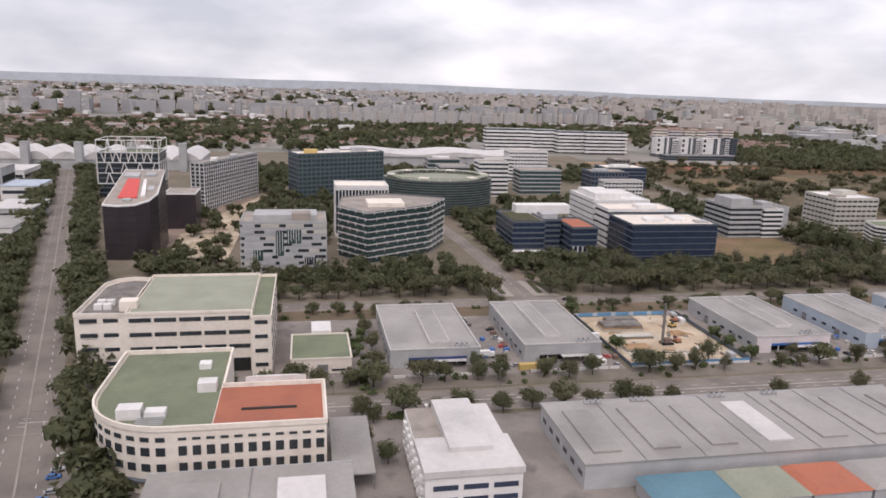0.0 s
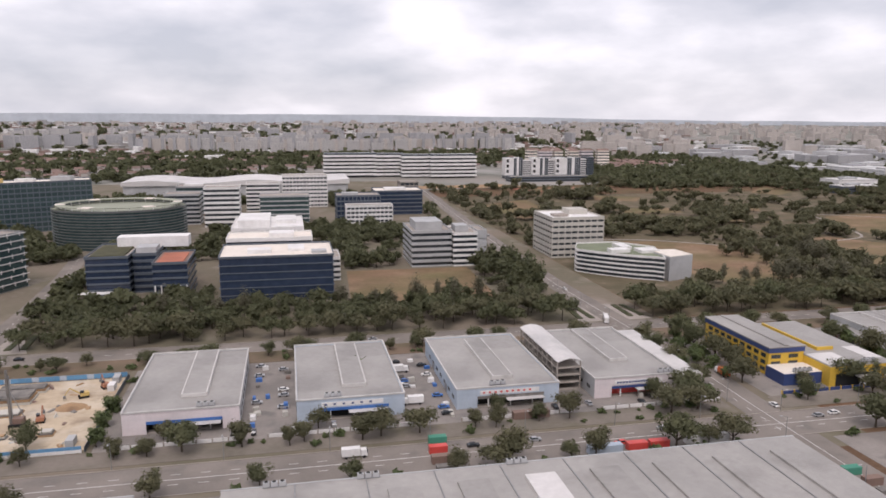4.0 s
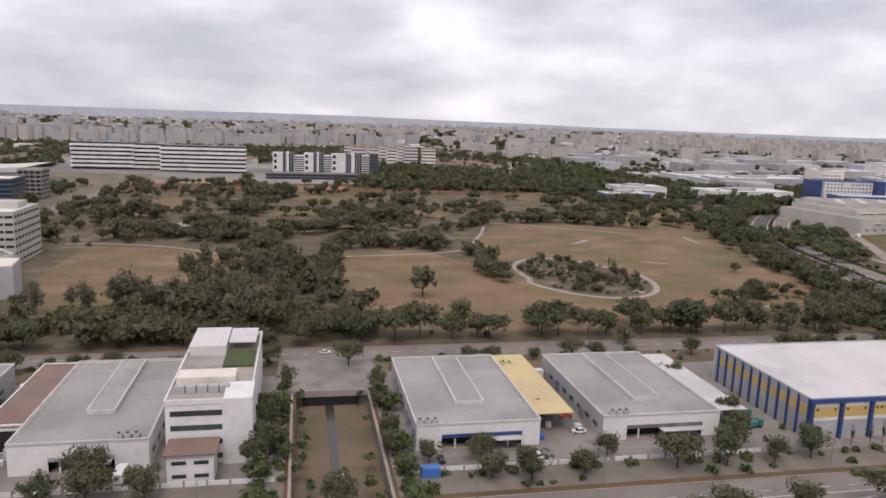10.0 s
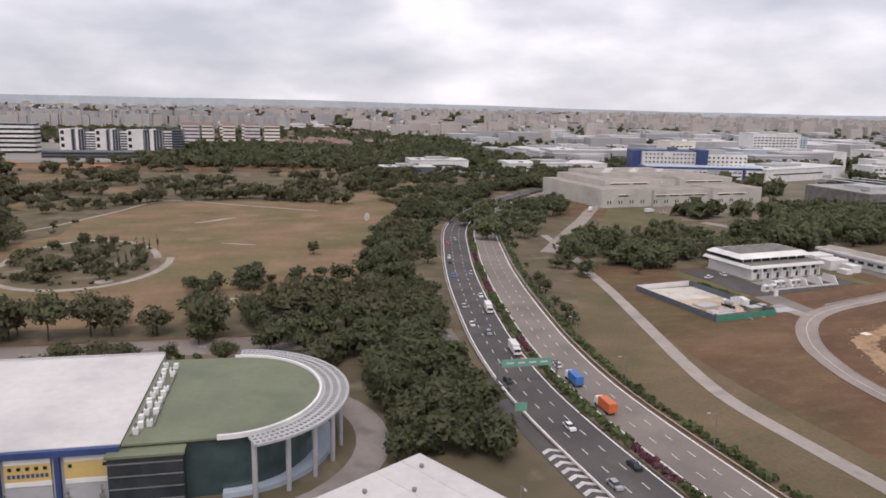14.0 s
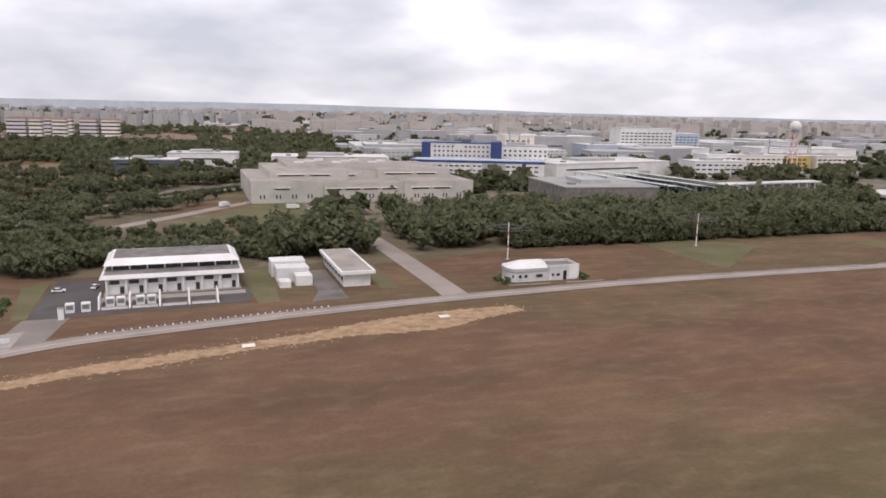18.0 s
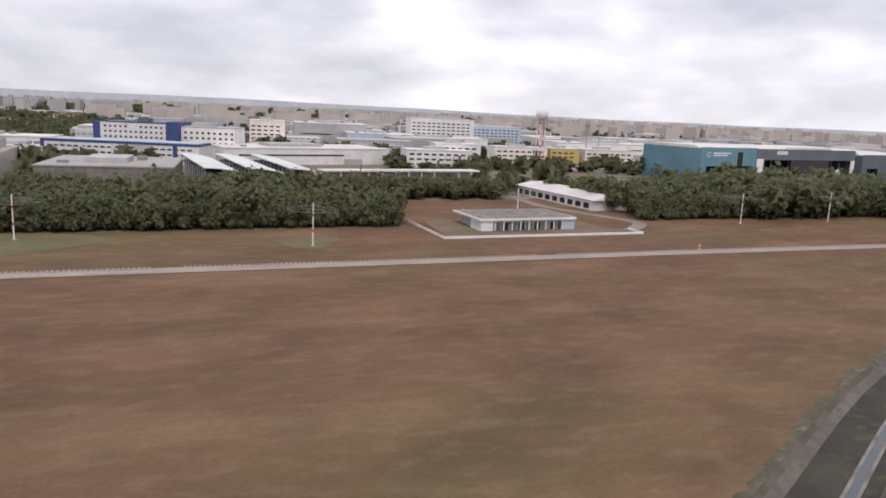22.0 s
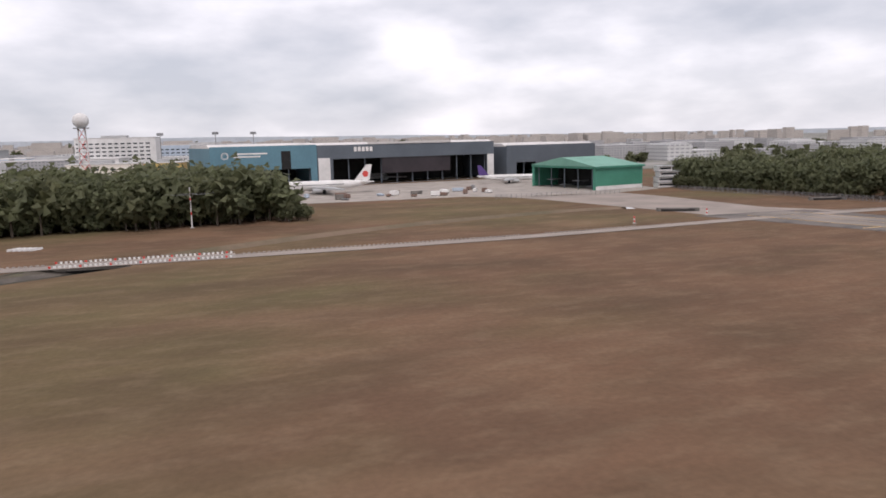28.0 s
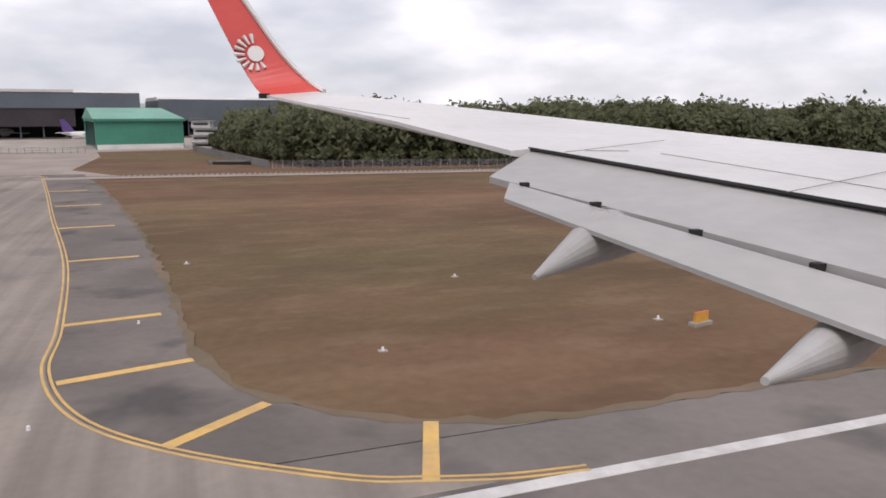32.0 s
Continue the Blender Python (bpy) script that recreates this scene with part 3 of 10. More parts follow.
sheet("ground_slip", "shaded brown ground beside the expressway slip road", "ground", [L(926, 276), L(1046, 276), L(1040, 330), L(1012, 396), L(926, 396)], 0.018, FLOOR)
sheet("bridge_apron", "grey paving over the culvert between canal and road", "paving", [(672, 346.2), (708, 346.2), (708, 380), (672, 380)], 0.14, YARD, True)
sheet("ground_estate", "grey and brown yards of an industrial estate", "ground", [(1290, 440), (1400, 398), (1640, 398), (1760, 410), (1930, 405), (1930, 600), (1800, 720), (1330, 800)], 0.022, TOWN)
sheet("ground_far", "built-up plain with haze in its colour, reaching the horizon", "ground", [(-6000, 1010), (1150, 1010), (1330, 720), (1800, 560), (3400, 640), (14000, 700), (14000, 12500), (-6000, 12500)], 0.015, FARG)
for k, (a, b) in enumerate(((-95, 141), (205, 436), (458, 676), (705, 925))):
    sheet(f"pavement_{k + 1}", "grey concrete factory yard with oil stains", "paving", [(a, 284), (b, 284), (b, 364), (a, 364)], 0.06, YARD, True)
sheet("pavement_5", "grey paved yards behind the near factories", "paving", [(-75, 120), (436, 120), (436, 247), (-75, 247)], 0.06, YARD, True)
sheet("pavement_6", "grey paved yards behind the near factories", "paving", [(456, 120), (676, 120), (676, 247), (456, 247)], 0.06, YARD, True)
sheet("verge_1", "trodden grey-brown verge with dry grass", "verge", [(-75, 272.5), (436, 272.5), (436, 283.8), (-75, 283.8)], 0.12, TROD, True)
sheet("verge_2", "trodden grey-brown verge with dry grass", "verge", [(456, 272.5), (676, 272.5), (676, 283.8), (456, 283.8)], 0.12, TROD, True)
sheet("verge_3", "trodden grey-brown verge with dry grass", "verge", [(705, 272.5), (960, 272.5), (960, 283.8), (705, 283.8)], 0.12, TROD, True)
sheet("verge_4", "brown earth verge beside the back road", "verge", [(-75, 364.2), (436, 364.2), (436, 380), (-75, 380)], 0.12, EARTH, True)
sheet("verge_5", "brown earth verge beside the back road", "verge", [(456, 364.2), (1000, 364.2), (1000, 380), (456, 380)], 0.12, EARTH, True)

sheet("building_plot", "bare pinkish earth of a building plot", "soil", [(-30, 566), (5, 525), (30, 600), (50, 650), (72, 755), (45, 770), (12, 660), (-22, 620)], 0.05, PLOT)
sheet("building_plot", "bare pinkish earth of a building plot", "soil", [(-60, 690), (-20, 680), (0, 760), (-40, 780)], 0.05, PLOT)

# roads
FRONT = [(-100, 260), (1010, 260)]
BACK = [(-120, 388), (1010, 388)]
CROSS = smooth([(444, 120), (445, 256), (447, 330), (445, 400), (443, 520), (449, 723), (456, 900), (466, 1130)], 4)
SIDE = [(128, 396), (126, 480), (121, 562), (112, 640)]
strip("road_front", "grey asphalt industrial road with worn lane lines", "road", FRONT, 19, 0.07, ROAD, 0, True)
strip("road_back", "grey asphalt road behind the factories", "road", BACK, 15, 0.07, ROAD, 0, True)
strip("road_cross", "grey asphalt road into the business park", "road", CROSS, 15, 0.075, ROAD, 0, True)
strip("road_side", "pale asphalt side road between office blocks", "road", SIDE, 12, 0.075, ROAD, 0, True)
AVENUE = [(-40, 80), (-52, 228), (-67, 372), (-78, 480), (-91, 599), (-125, 918), (-150, 1150)]
strip("road_avenue", "long straight dual-carriageway avenue", "road", AVENUE, 22, 0.08, ROAD)
strip("median_avenue", "narrow kerbed median of the avenue", "median", AVENUE, 0.7, 0.25, CONC)
for nm, w, off in (("kerb_front", 0.35, 9.7), ("kerb_front_near", 0.35, -9.7)):
    strip(nm, "pale concrete kerb", "kerb", FRONT, w, 0.2, CONC, off, True)
for off in (7.7, -7.7):
    strip("kerb_back", "pale concrete kerb", "kerb", BACK, 0.35, 0.2, CONC, off, True)


def dashes(name, label, pts, w, dash, gap, z, material, off=0.0):
    mb = MB()
    line = offset(pts, off)
    for x, y, a in along(line, dash + gap):
        c, s = math.cos(radians(a)), math.sin(radians(a))
        mb.prism([(x + c * i - s * j, y + s * i + c * j) for i, j in ((0, -w / 2), (dash, -w / 2), (dash, w / 2), (0, w / 2))], z - 0.02, z)
    return tagged(mb.ob(name, material), label, "road marking", kind="structure")


FW = [L(*p) for p in FRONT]
BW = [L(*p) for p in BACK]
CW = [L(*p) for p in CROSS]
dashes("lane_line_front", "broken white lane lines", FW, 0.25, 3, 6, 0.10, WLINE, 3.2)
dashes("lane_line_front_near", "broken white lane lines", FW, 0.25, 3, 6, 0.10, WLINE, -3.2)
strip("centre_line_front", "white centre line", "road marking", FW, 0.3, 0.10, WLINE)
dashes("lane_line_back", "broken white lane lines", BW, 0.25, 3, 6, 0.10, WLINE)
strip("centre_line_cross", "white centre line", "road marking", CW, 0.3, 0.105, WLINE)
dashes("lane_line_cross", "broken white lane lines", CW, 0.25, 3, 6, 0.105, WLINE, 3.6)
dashes("lane_line_side", "broken white lane lines", [L(*p) for p in SIDE], 0.25, 3, 6, 0.105, WLINE)
for off in (5.5, -5.5):
    dashes("lane_line_avenue", "broken white lane lines", AVENUE, 0.25, 3, 6, 0.11, WLINE, off)
# paved forecourts where the side roads meet the back road
for k, u in enumerate((128, 445)):
    sheet(f"forecourt_{k + 1}", "pale stone paving at the road mouth", "paving", [(u - 22, 398), (u + 22, 398), (u + 10, 432), (u - 10, 432)], 0.065, CONC, True)
    for j in (-1, 1):
        for i in range(2):
            sheet("planting_bed", "dark planted bed with clipped hedges", "planting bed",
                  [(u + j * (10 + 7 * i), 404), (u + j * (13 + 7 * i), 404), (u + j * (13.5 + 5 * i), 428), (u + j * (10.5 + 5 * i), 428)], 0.5, LEAFD, True, 0.45)

# expressway
VERGE = mat("olive_brown_grass", (0.165, 0.122, 0.078), (0.120, 0.098, 0.058), 0.04, 0.95, 0.8, 0.9, vary=0, spec=0.1, grain=0.5, stain=[((0.215, 0.150, 0.098), 0.05, 0.6, 0.7, 10), ((0.105, 0.100, 0.05), 0.03, 0.6, 0.7, 60)])
DARKROAD = mat("dark_road_asphalt", (0.105, 0.096, 0.092), (0.080, 0.074, 0.072), 0.05, 0.9, 0.2, 1.2, vary=0, spec=0.2, stain=((0.14, 0.128, 0.12), 0.08, 0.5))
MID = smooth([(1066, 20), (1066, 110), (1068, 165), (1074, 205), (1083, 243), (1099, 300), (1119, 360), (1150, 440), (1190, 505), (1245, 568), (1325, 640), (1430, 715)], 5)
strip("road_expressway_west", "dark asphalt expressway carriageway", "road", MID, 15, 0.10, DARKROAD, 9.5)
strip("road_expressway_east", "dusty grey asphalt expressway carriageway", "road", MID, 15, 0.10, ROAD, -9.5)
for off in (2.6, 16.4, -2.6, -16.4):
    strip("edge_line", "white edge line", "road marking", MID, 0.42, 0.13, WHITE, off)
for off in (7.2, 11.8, -7.2, -11.8):
    dashes("lane_line_expressway", "broken white lane lines", MID, 0.25, 3, 6, 0.13, WLINE, off)
strip("median_expressway", "earth median of the expressway", "median", MID, 3.6, 0.3, EARTH, 0)
strip("barrier_expressway", "low concrete barrier", "barrier", MID, 0.5, 0.9, CONC, 17.6)
strip("barrier_expressway_near", "low concrete barrier", "barrier", MID, 0.4, 0.7, CONC, -17.9)
mb = MB()
for x, y, a in along(offset(MID, 19.5), 3.2, 40)[:26]:
    c, s = math.cos(radians(a)), math.sin(radians(a))
    mb.prism([(x + c * i - s * j, y + s * i + c * j) for i, j in ((0, -2.3), (1.3, -2.3), (2.6, 0), (1.3, 2.3), (0, 2.3), (1.3, 0))], 0.105, 0.135)
sheet("slip_road", "dark asphalt slip road", "road", band(offset(MID, 19.5)[0:14], 5.4), 0.10, DARKROAD)
tagged(mb.ob("chevron_marking", WLINE), "white chevrons painted on the slip road", "road marking", kind="structure")
sheet("verge_expressway", "olive-brown grass verge beside the expressway", "grass", band(offset(MID, -36), 34), 0.016, VERGE)
TRACK = smooth([(1108, 60), (1108.5, 125), (1110, 154), (1117, 181), (1127, 211), (1145, 265), (1157, 306), (1172, 352), (1184, 402)], 5)
strip("drain_cover_track", "pale concrete-covered drain along the airfield fence", "path", TRACK, 5.0, 0.12, CONC)

# airfield road
PERI = smooth([(1169, 30), (1156, 85), (1154, 123), (1156, 145), (1162, 164), (1173, 184), (1191, 203), (1213, 215), (1250, 223), (1300, 230.5), (1367, 236.5), (1431, 239), (1560, 237.5),
               (1700, 236), (1800, 234), (1914, 230), (1974, 225), (2077, 219), (2200, 221), (2290, 213), (2420, 200), (2600, 190)], 5)
strip("road_airfield", "narrow pale grey airfield service road", "road", PERI, 7, 0.10, PALE)
strip("airfield_road_line", "worn white centre line", "road marking", PERI[:60], 0.25, 0.13, WLINE)
for off in (3.7, -3.7):
    strip("airfield_road_kerb", "pale concrete kerb", "kerb", PERI, 0.3, 0.2, CONC, off)
POLY_ROAD = smooth([(1337, 234), (1337, 260), (1336, 330), (1333, 375), (1322, 420)], 5)
strip("road_branch", "grey service road to the compound gate", "road", POLY_ROAD, 10, 0.09, PALE)
MOUND = smooth([(1165, 118), (1171, 142), (1183, 166), (1202, 185), (1262, 199.5), (1322, 211.5), (1352, 217)], 6)
rnd = random.Random(4)
line = [(x, y) for x, y, _ in along(MOUND, 0.9)]
TURF = mat("turned_soil", (0.385, 0.258, 0.158), (0.30, 0.20, 0.122), 0.25, 0.95, 1.0, 1.6, vary=0, spec=0.1, grain=0.7, stain=[((0.20, 0.130, 0.080), 0.22, 0.8, 1.0, 20), ((0.44, 0.315, 0.205), 0.4, 0.6, 1.0, 50)])
lf = [offset(line, (3.2 + 4.5 * math.exp(-((p[0] - 1316) / 24) ** 2)) + 1.8 * noise.noise((p[0] * 0.05, p[1] * 0.05, 1)) + rnd.uniform(-0.7, 0.7))[i] for i, p in enumerate(line)]
rt = [offset(line, -(3.4 + 6.0 * math.exp(-((p[0] - 1318) / 20) ** 2)) + 2.4 * noise.noise((p[0] * 0.06, p[1] * 0.06, 7)) + rnd.uniform(-0.7, 0.7))[i] for i, p in enumerate(line)]
mb = MB()
for i in range(len(line) - 1):
    mb.quad((*rt[i], 0.05), (*rt[i + 1], 0.05), (*lf[i + 1], 0.05), (*lf[i], 0.05))
tagged(mb.ob("bare_soil_strip", TURF), "ragged strip of freshly turned orange-brown soil", "soil", kind="structure")


def clods(name, label, places, spread, material, big=0.5):
    """Flat lumps of earth thrown about a line."""
    mb = MB()
    for x, y in places:
        x, y, k = x + rnd.gauss(0, spread), y + rnd.gauss(0, spread), rnd.uniform(0.2, 1.0) * big
        a = rnd.uniform(0, 6.28)
        p = [(x + k * rnd.uniform(0.6, 1.3) * math.cos(a + i * 1.256), y + k * 0.7 * rnd.uniform(0.6, 1.3) * math.sin(a + i * 1.256)) for i in range(5)]
        mb.prism(p, 0.0, 0.06 + 0.12 * k, [(x + (q[0] - x) * 0.7, y + (q[1] - y) * 0.7) for q in p])
    tagged(mb.ob(name, material), label, "soil", kind="stuff")


clods("soil_clods", "loose clods of orange-brown soil", [rnd.choice(line) for _ in range(1500)], 3.0, TURF)
for x, y in ((1173, 136), (1202, 187), (1263, 200), (1324, 213)):
    sheet("concrete_slab", "square pale concrete slab set in the soil", "slab", [(x - 1.7, y - 1.5), (x + 1.8, y - 1.3), (x + 1.9, y + 1.5), (x - 1.6, y + 1.3)], 0.25, CREAM)

KERBS = MB()
for i, (x, y, a) in enumerate(along(offset(PERI, 4.15), 1.5)):
    if x > 1400 and not 1925 < x < 1978 and not 2120 < x < 2200 and i % 90 > 5:
        c, d = math.cos(radians(a)), math.sin(radians(a))
        KERBS.prism([(x + c * i_ - d * j_, y + d * i_ + c * j_) for i_, j_ in ((0, -0.2), (0.8, -0.2), (0.8, 0.2), (0, 0.2))], 0, 0.4)
tagged(KERBS.ob("kerb_blocks", CONC), "long row of small concrete kerb blocks", "kerb blocks", kind="stuff")
sheet("office_lawn", "dry brown lawn between the offices and trees", "lawn", [(306, 462), (396, 458), (398, 550), (310, 552)], 0.05, PARK, True)
RING_DRIVE = [L(835 + 102 + 36 * math.cos(radians(a)), 290.5 + 25 + 36 * math.sin(radians(a))) for a in range(-80, 85, 10)]
strip("hall_drive", "curved grey driveway round the glass wing", "road", RING_DRIVE, 8, 0.075, YARD)

# runway and taxiway
RW = [(1950, 0), (3300, 0)]
sheet("runway", "dark grey grooved asphalt runway", "runway", [(1950, -37), (3300, -37), (3300, 36.2), (1950, 36.2)], 0.08, ASPH)
strip("runway_edge_line", "solid white runway edge line", "runway marking", RW, 0.95, 0.11, WLINE, 29.5)
strip("runway_edge_line_far", "solid white runway edge line", "runway marking", RW, 0.95, 0.11, WLINE, -29)
TLINE = smooth([(2178, 230), (2188.7, 179.4), (2193.4, 152.2), (2198.5, 123.4), (2203.3, 93.9), (2206.1, 64.2), (2207, 44), (2207, 29.6)], 6)
TRINE = smooth([(2204, 231), (2212, 184), (2219.3, 139), (2226.4, 97.4), (2229.7, 67.3), (2230.3, 55.6), (2233.2, 46.3), (2238.6, 39.6), (2246.7, 33.6), (2251, 31.8), (2255, 30.7), (2259, 30.2)], 6)
CLINE = smooth([(2192, 226), (2200, 185), (2207, 140), (2212, 110), (2216, 82), (2219.5, 58), (2225, 36), (2236, 18), (2256, 6), (2290, 1)], 6)
tw_l = smooth([(2160, 240), (2175, 190), (2184, 140), (2191.5, 96), (2196.5, 62.5), (2198.5, 48), (2196, 36)], 5)
tw_r = smooth([(2420, 36.1), (2330, 36.1), (2286, 36.2), (2262, 36.4), (2253, 38.6), (2247, 42.6), (2242.6, 48.6), (2240.3, 57), (2238.8, 72), (2234, 119), (2223, 190), (2214, 235)], 5)
sheet("taxiway", "worn grey asphalt taxiway with dark shoulders", "taxiway", tw_l + [(2196, 36.1)] + tw_r, 0.085, SHOULDER)
sheet("taxiway_middle", "paler worn strip of taxiway asphalt", "taxiway", [(2181, 235), *TLINE[4:40], (2208.4, 30.4), (2254, 30.4), *TRINE[58:0:-1], (2203, 235)], 0.105, TAXI)
for nm, ln in (("taxiway_edge_line", TLINE), ("taxiway_edge_line_far", TRINE)):
    strip(nm, "double yellow taxiway edge line", "taxiway marking", ln, 0.20, 0.13, YLINE, 0.24)
    strip(nm + "_twin", "double yellow taxiway edge line", "taxiway marking", ln, 0.20, 0.13, YLINE, -0.24)
strip("taxiway_centre_line", "thin yellow taxiway centre line", "taxiway marking", CLINE, 0.22, 0.13, YLINE)
TICKS = [((2188.7, 179.4), (-8, 0.4)), ((2193.4, 152.2), (-8, 0.3)), ((2198.5, 123.4), (-8, 0)), ((2203.3, 93.9), (-8, -0.6)), ((2206.1, 64.2), (-8, -1.2)), ((2207, 31.5), (-9, -1)),
         ((2217.4, 156.3), (8, 0.4)), ((2221.9, 126.1), (8, 0.6)), ((2226.7, 97.4), (8, 0.8)), ((2229.8, 67.4), (8, 1.2)), ((2231.4, 52.6), (8.8, 2.0)), ((2238.4, 40.0), (6.0, 4.4)), ((2250.9, 31.6), (2.3, 6.7)), ((2212, 186), (8, 0.4))]
for (x, y), (dx, dy) in TICKS:
    k = math.hypot(dx, dy)
    nx, ny = -dy / k * 0.45, dx / k * 0.45
    tagged(MB().prism([(x + nx, y + ny), (x - nx, y - ny), (x + dx - nx, y + dy - ny), (x + dx + nx, y + dy + ny)], 0.09, 0.125).ob("shoulder_stripe", YLINE), "yellow transverse stripe on the taxiway shoulder", "taxiway marking", group="taxiway shoulder stripes", kind="structure")
sheet("apron", "pale concrete hangar apron", "apron", [(1930, 400), (2015, 398), (2068, 392), (2120, 388), (2136, 374), (2206, 362), (2246, 372), (2275, 540), (1960, 530)], 0.09, CONC)
sheet("taxiway_throat", "pale worn concrete where the taxiway meets the apron", "taxiway", [(2168, 224), (2226, 223), (2209, 252), (2211, 324), (2206, 366), (2171, 362), (2136, 380), (2148, 343), (2165, 256)], 0.082, PALE)

# far distance behind everything: a flat strip with haze put into its colour
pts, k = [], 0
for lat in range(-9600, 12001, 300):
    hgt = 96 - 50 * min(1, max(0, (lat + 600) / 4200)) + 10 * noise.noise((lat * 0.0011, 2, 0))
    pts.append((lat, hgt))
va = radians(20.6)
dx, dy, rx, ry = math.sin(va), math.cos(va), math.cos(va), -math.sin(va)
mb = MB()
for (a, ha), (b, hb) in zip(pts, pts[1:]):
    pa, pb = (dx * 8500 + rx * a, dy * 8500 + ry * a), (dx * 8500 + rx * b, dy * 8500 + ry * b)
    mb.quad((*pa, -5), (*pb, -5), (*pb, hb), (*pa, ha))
tagged(mb.ob("backdrop", HAZE), "low wooded hills on the horizon, a flat strip in painted haze", "hills", kind="structure")


# ---- town: building kinds ----
UNIT = {}


def unit_box(w, d, h, material):
    key = (round(w, 2), round(d, 2), round(h, 2), material.name)
    if key not in UNIT:
        UNIT[key] = MB().box(-w / 2, w / 2, -d / 2, d / 2, 0, h).mesh("piece", material)
    return UNIT[key]


def inset(p, d):
    cx, cy = sum(q[0] for q in p) / len(p), sum(q[1] for q in p) / len(p)
    out = []
    for x, y in p:
        r = math.hypot(x - cx, y - cy)
        k = max(0.2, 1 - d / r)
        out.append((cx + (x - cx) * k, cy + (y - cy) * k))
    return out


def edges(p):
    for a, b in zip(p, p[1:] + p[:1]):
        ln = math.hypot(b[0] - a[0], b[1] - a[1])
        yield a, b, ln, math.degrees(math.atan2(b[1] - a[1], b[0] - a[0]))


def parapet(t, p, z0, z1, material, w=0.45, label=""):
    for a, b, ln, ang in edges(p):
        share("parapet", unit_box(ln, w, z1 - z0, material), t, (a[0] + b[0]) / 2, (a[1] + b[1]) / 2, z0, ang, label)


def office(name, label, poly, h, floors, wall, glass, roof=CONC, band=0.45, bay=0.0, piers=None, plant=(), ground_open=False, origin=None, rot=0.0, cap=1.1):
    """A block of storeys: proud spandrels, glass set back between them, piers, parapet, roof and plant rooms. poly is on the street grid."""
    o = origin or poly[0]
    t = uthing(name, label, "building", *o, rot=rot)
    p = [(x - o[0], y - o[1]) for x, y in poly]
    pin, fh = inset(p, 0.7), h / floors
    for k in range(floors):
        z = k * fh
        part("window_band", MB().prism(pin, z + fh * band * 0.5, z + fh * (1 - band * 0.5)), glass, t)
        if not (ground_open and k == 0):
            part("spandrel", MB().prism(p, z + (0 if k == 0 else -fh * band * 0.5), z + fh * band * 0.5), wall, t)
    part("spandrel", MB().prism(p, h - fh * band * 0.5, h), wall, t)
    part("roof", MB().prism(inset(p, 0.5), h, h + 0.12), roof, t)
    parapet(t, inset(p, 0.25), h, h + cap, wall)
    if bay:
        pm = piers or wall
        for a, b, ln, ang in edges(inset(p, 0.3)):
            if b[0] - a[0] < -0.5 * ln:
                continue
            n = max(2, round(ln / bay))
            for i in range(n + 1):
                f = i / n
                share("pier", unit_box(0.7, 0.5, h, pm), t, a[0] + (b[0] - a[0]) * f, a[1] + (b[1] - a[1]) * f, 0, ang)
    for x, y, w, d, ph, m in plant:
        part("plant_room", MB().box(x - o[0], x - o[0] + w, y - o[1], y - o[1] + d, h + 0.12, h + ph), m, t)
    return t


def rect(u0, u1, v0, v1):
    return [(u0, v0), (u1, v0), (u1, v1), (u0, v1)]


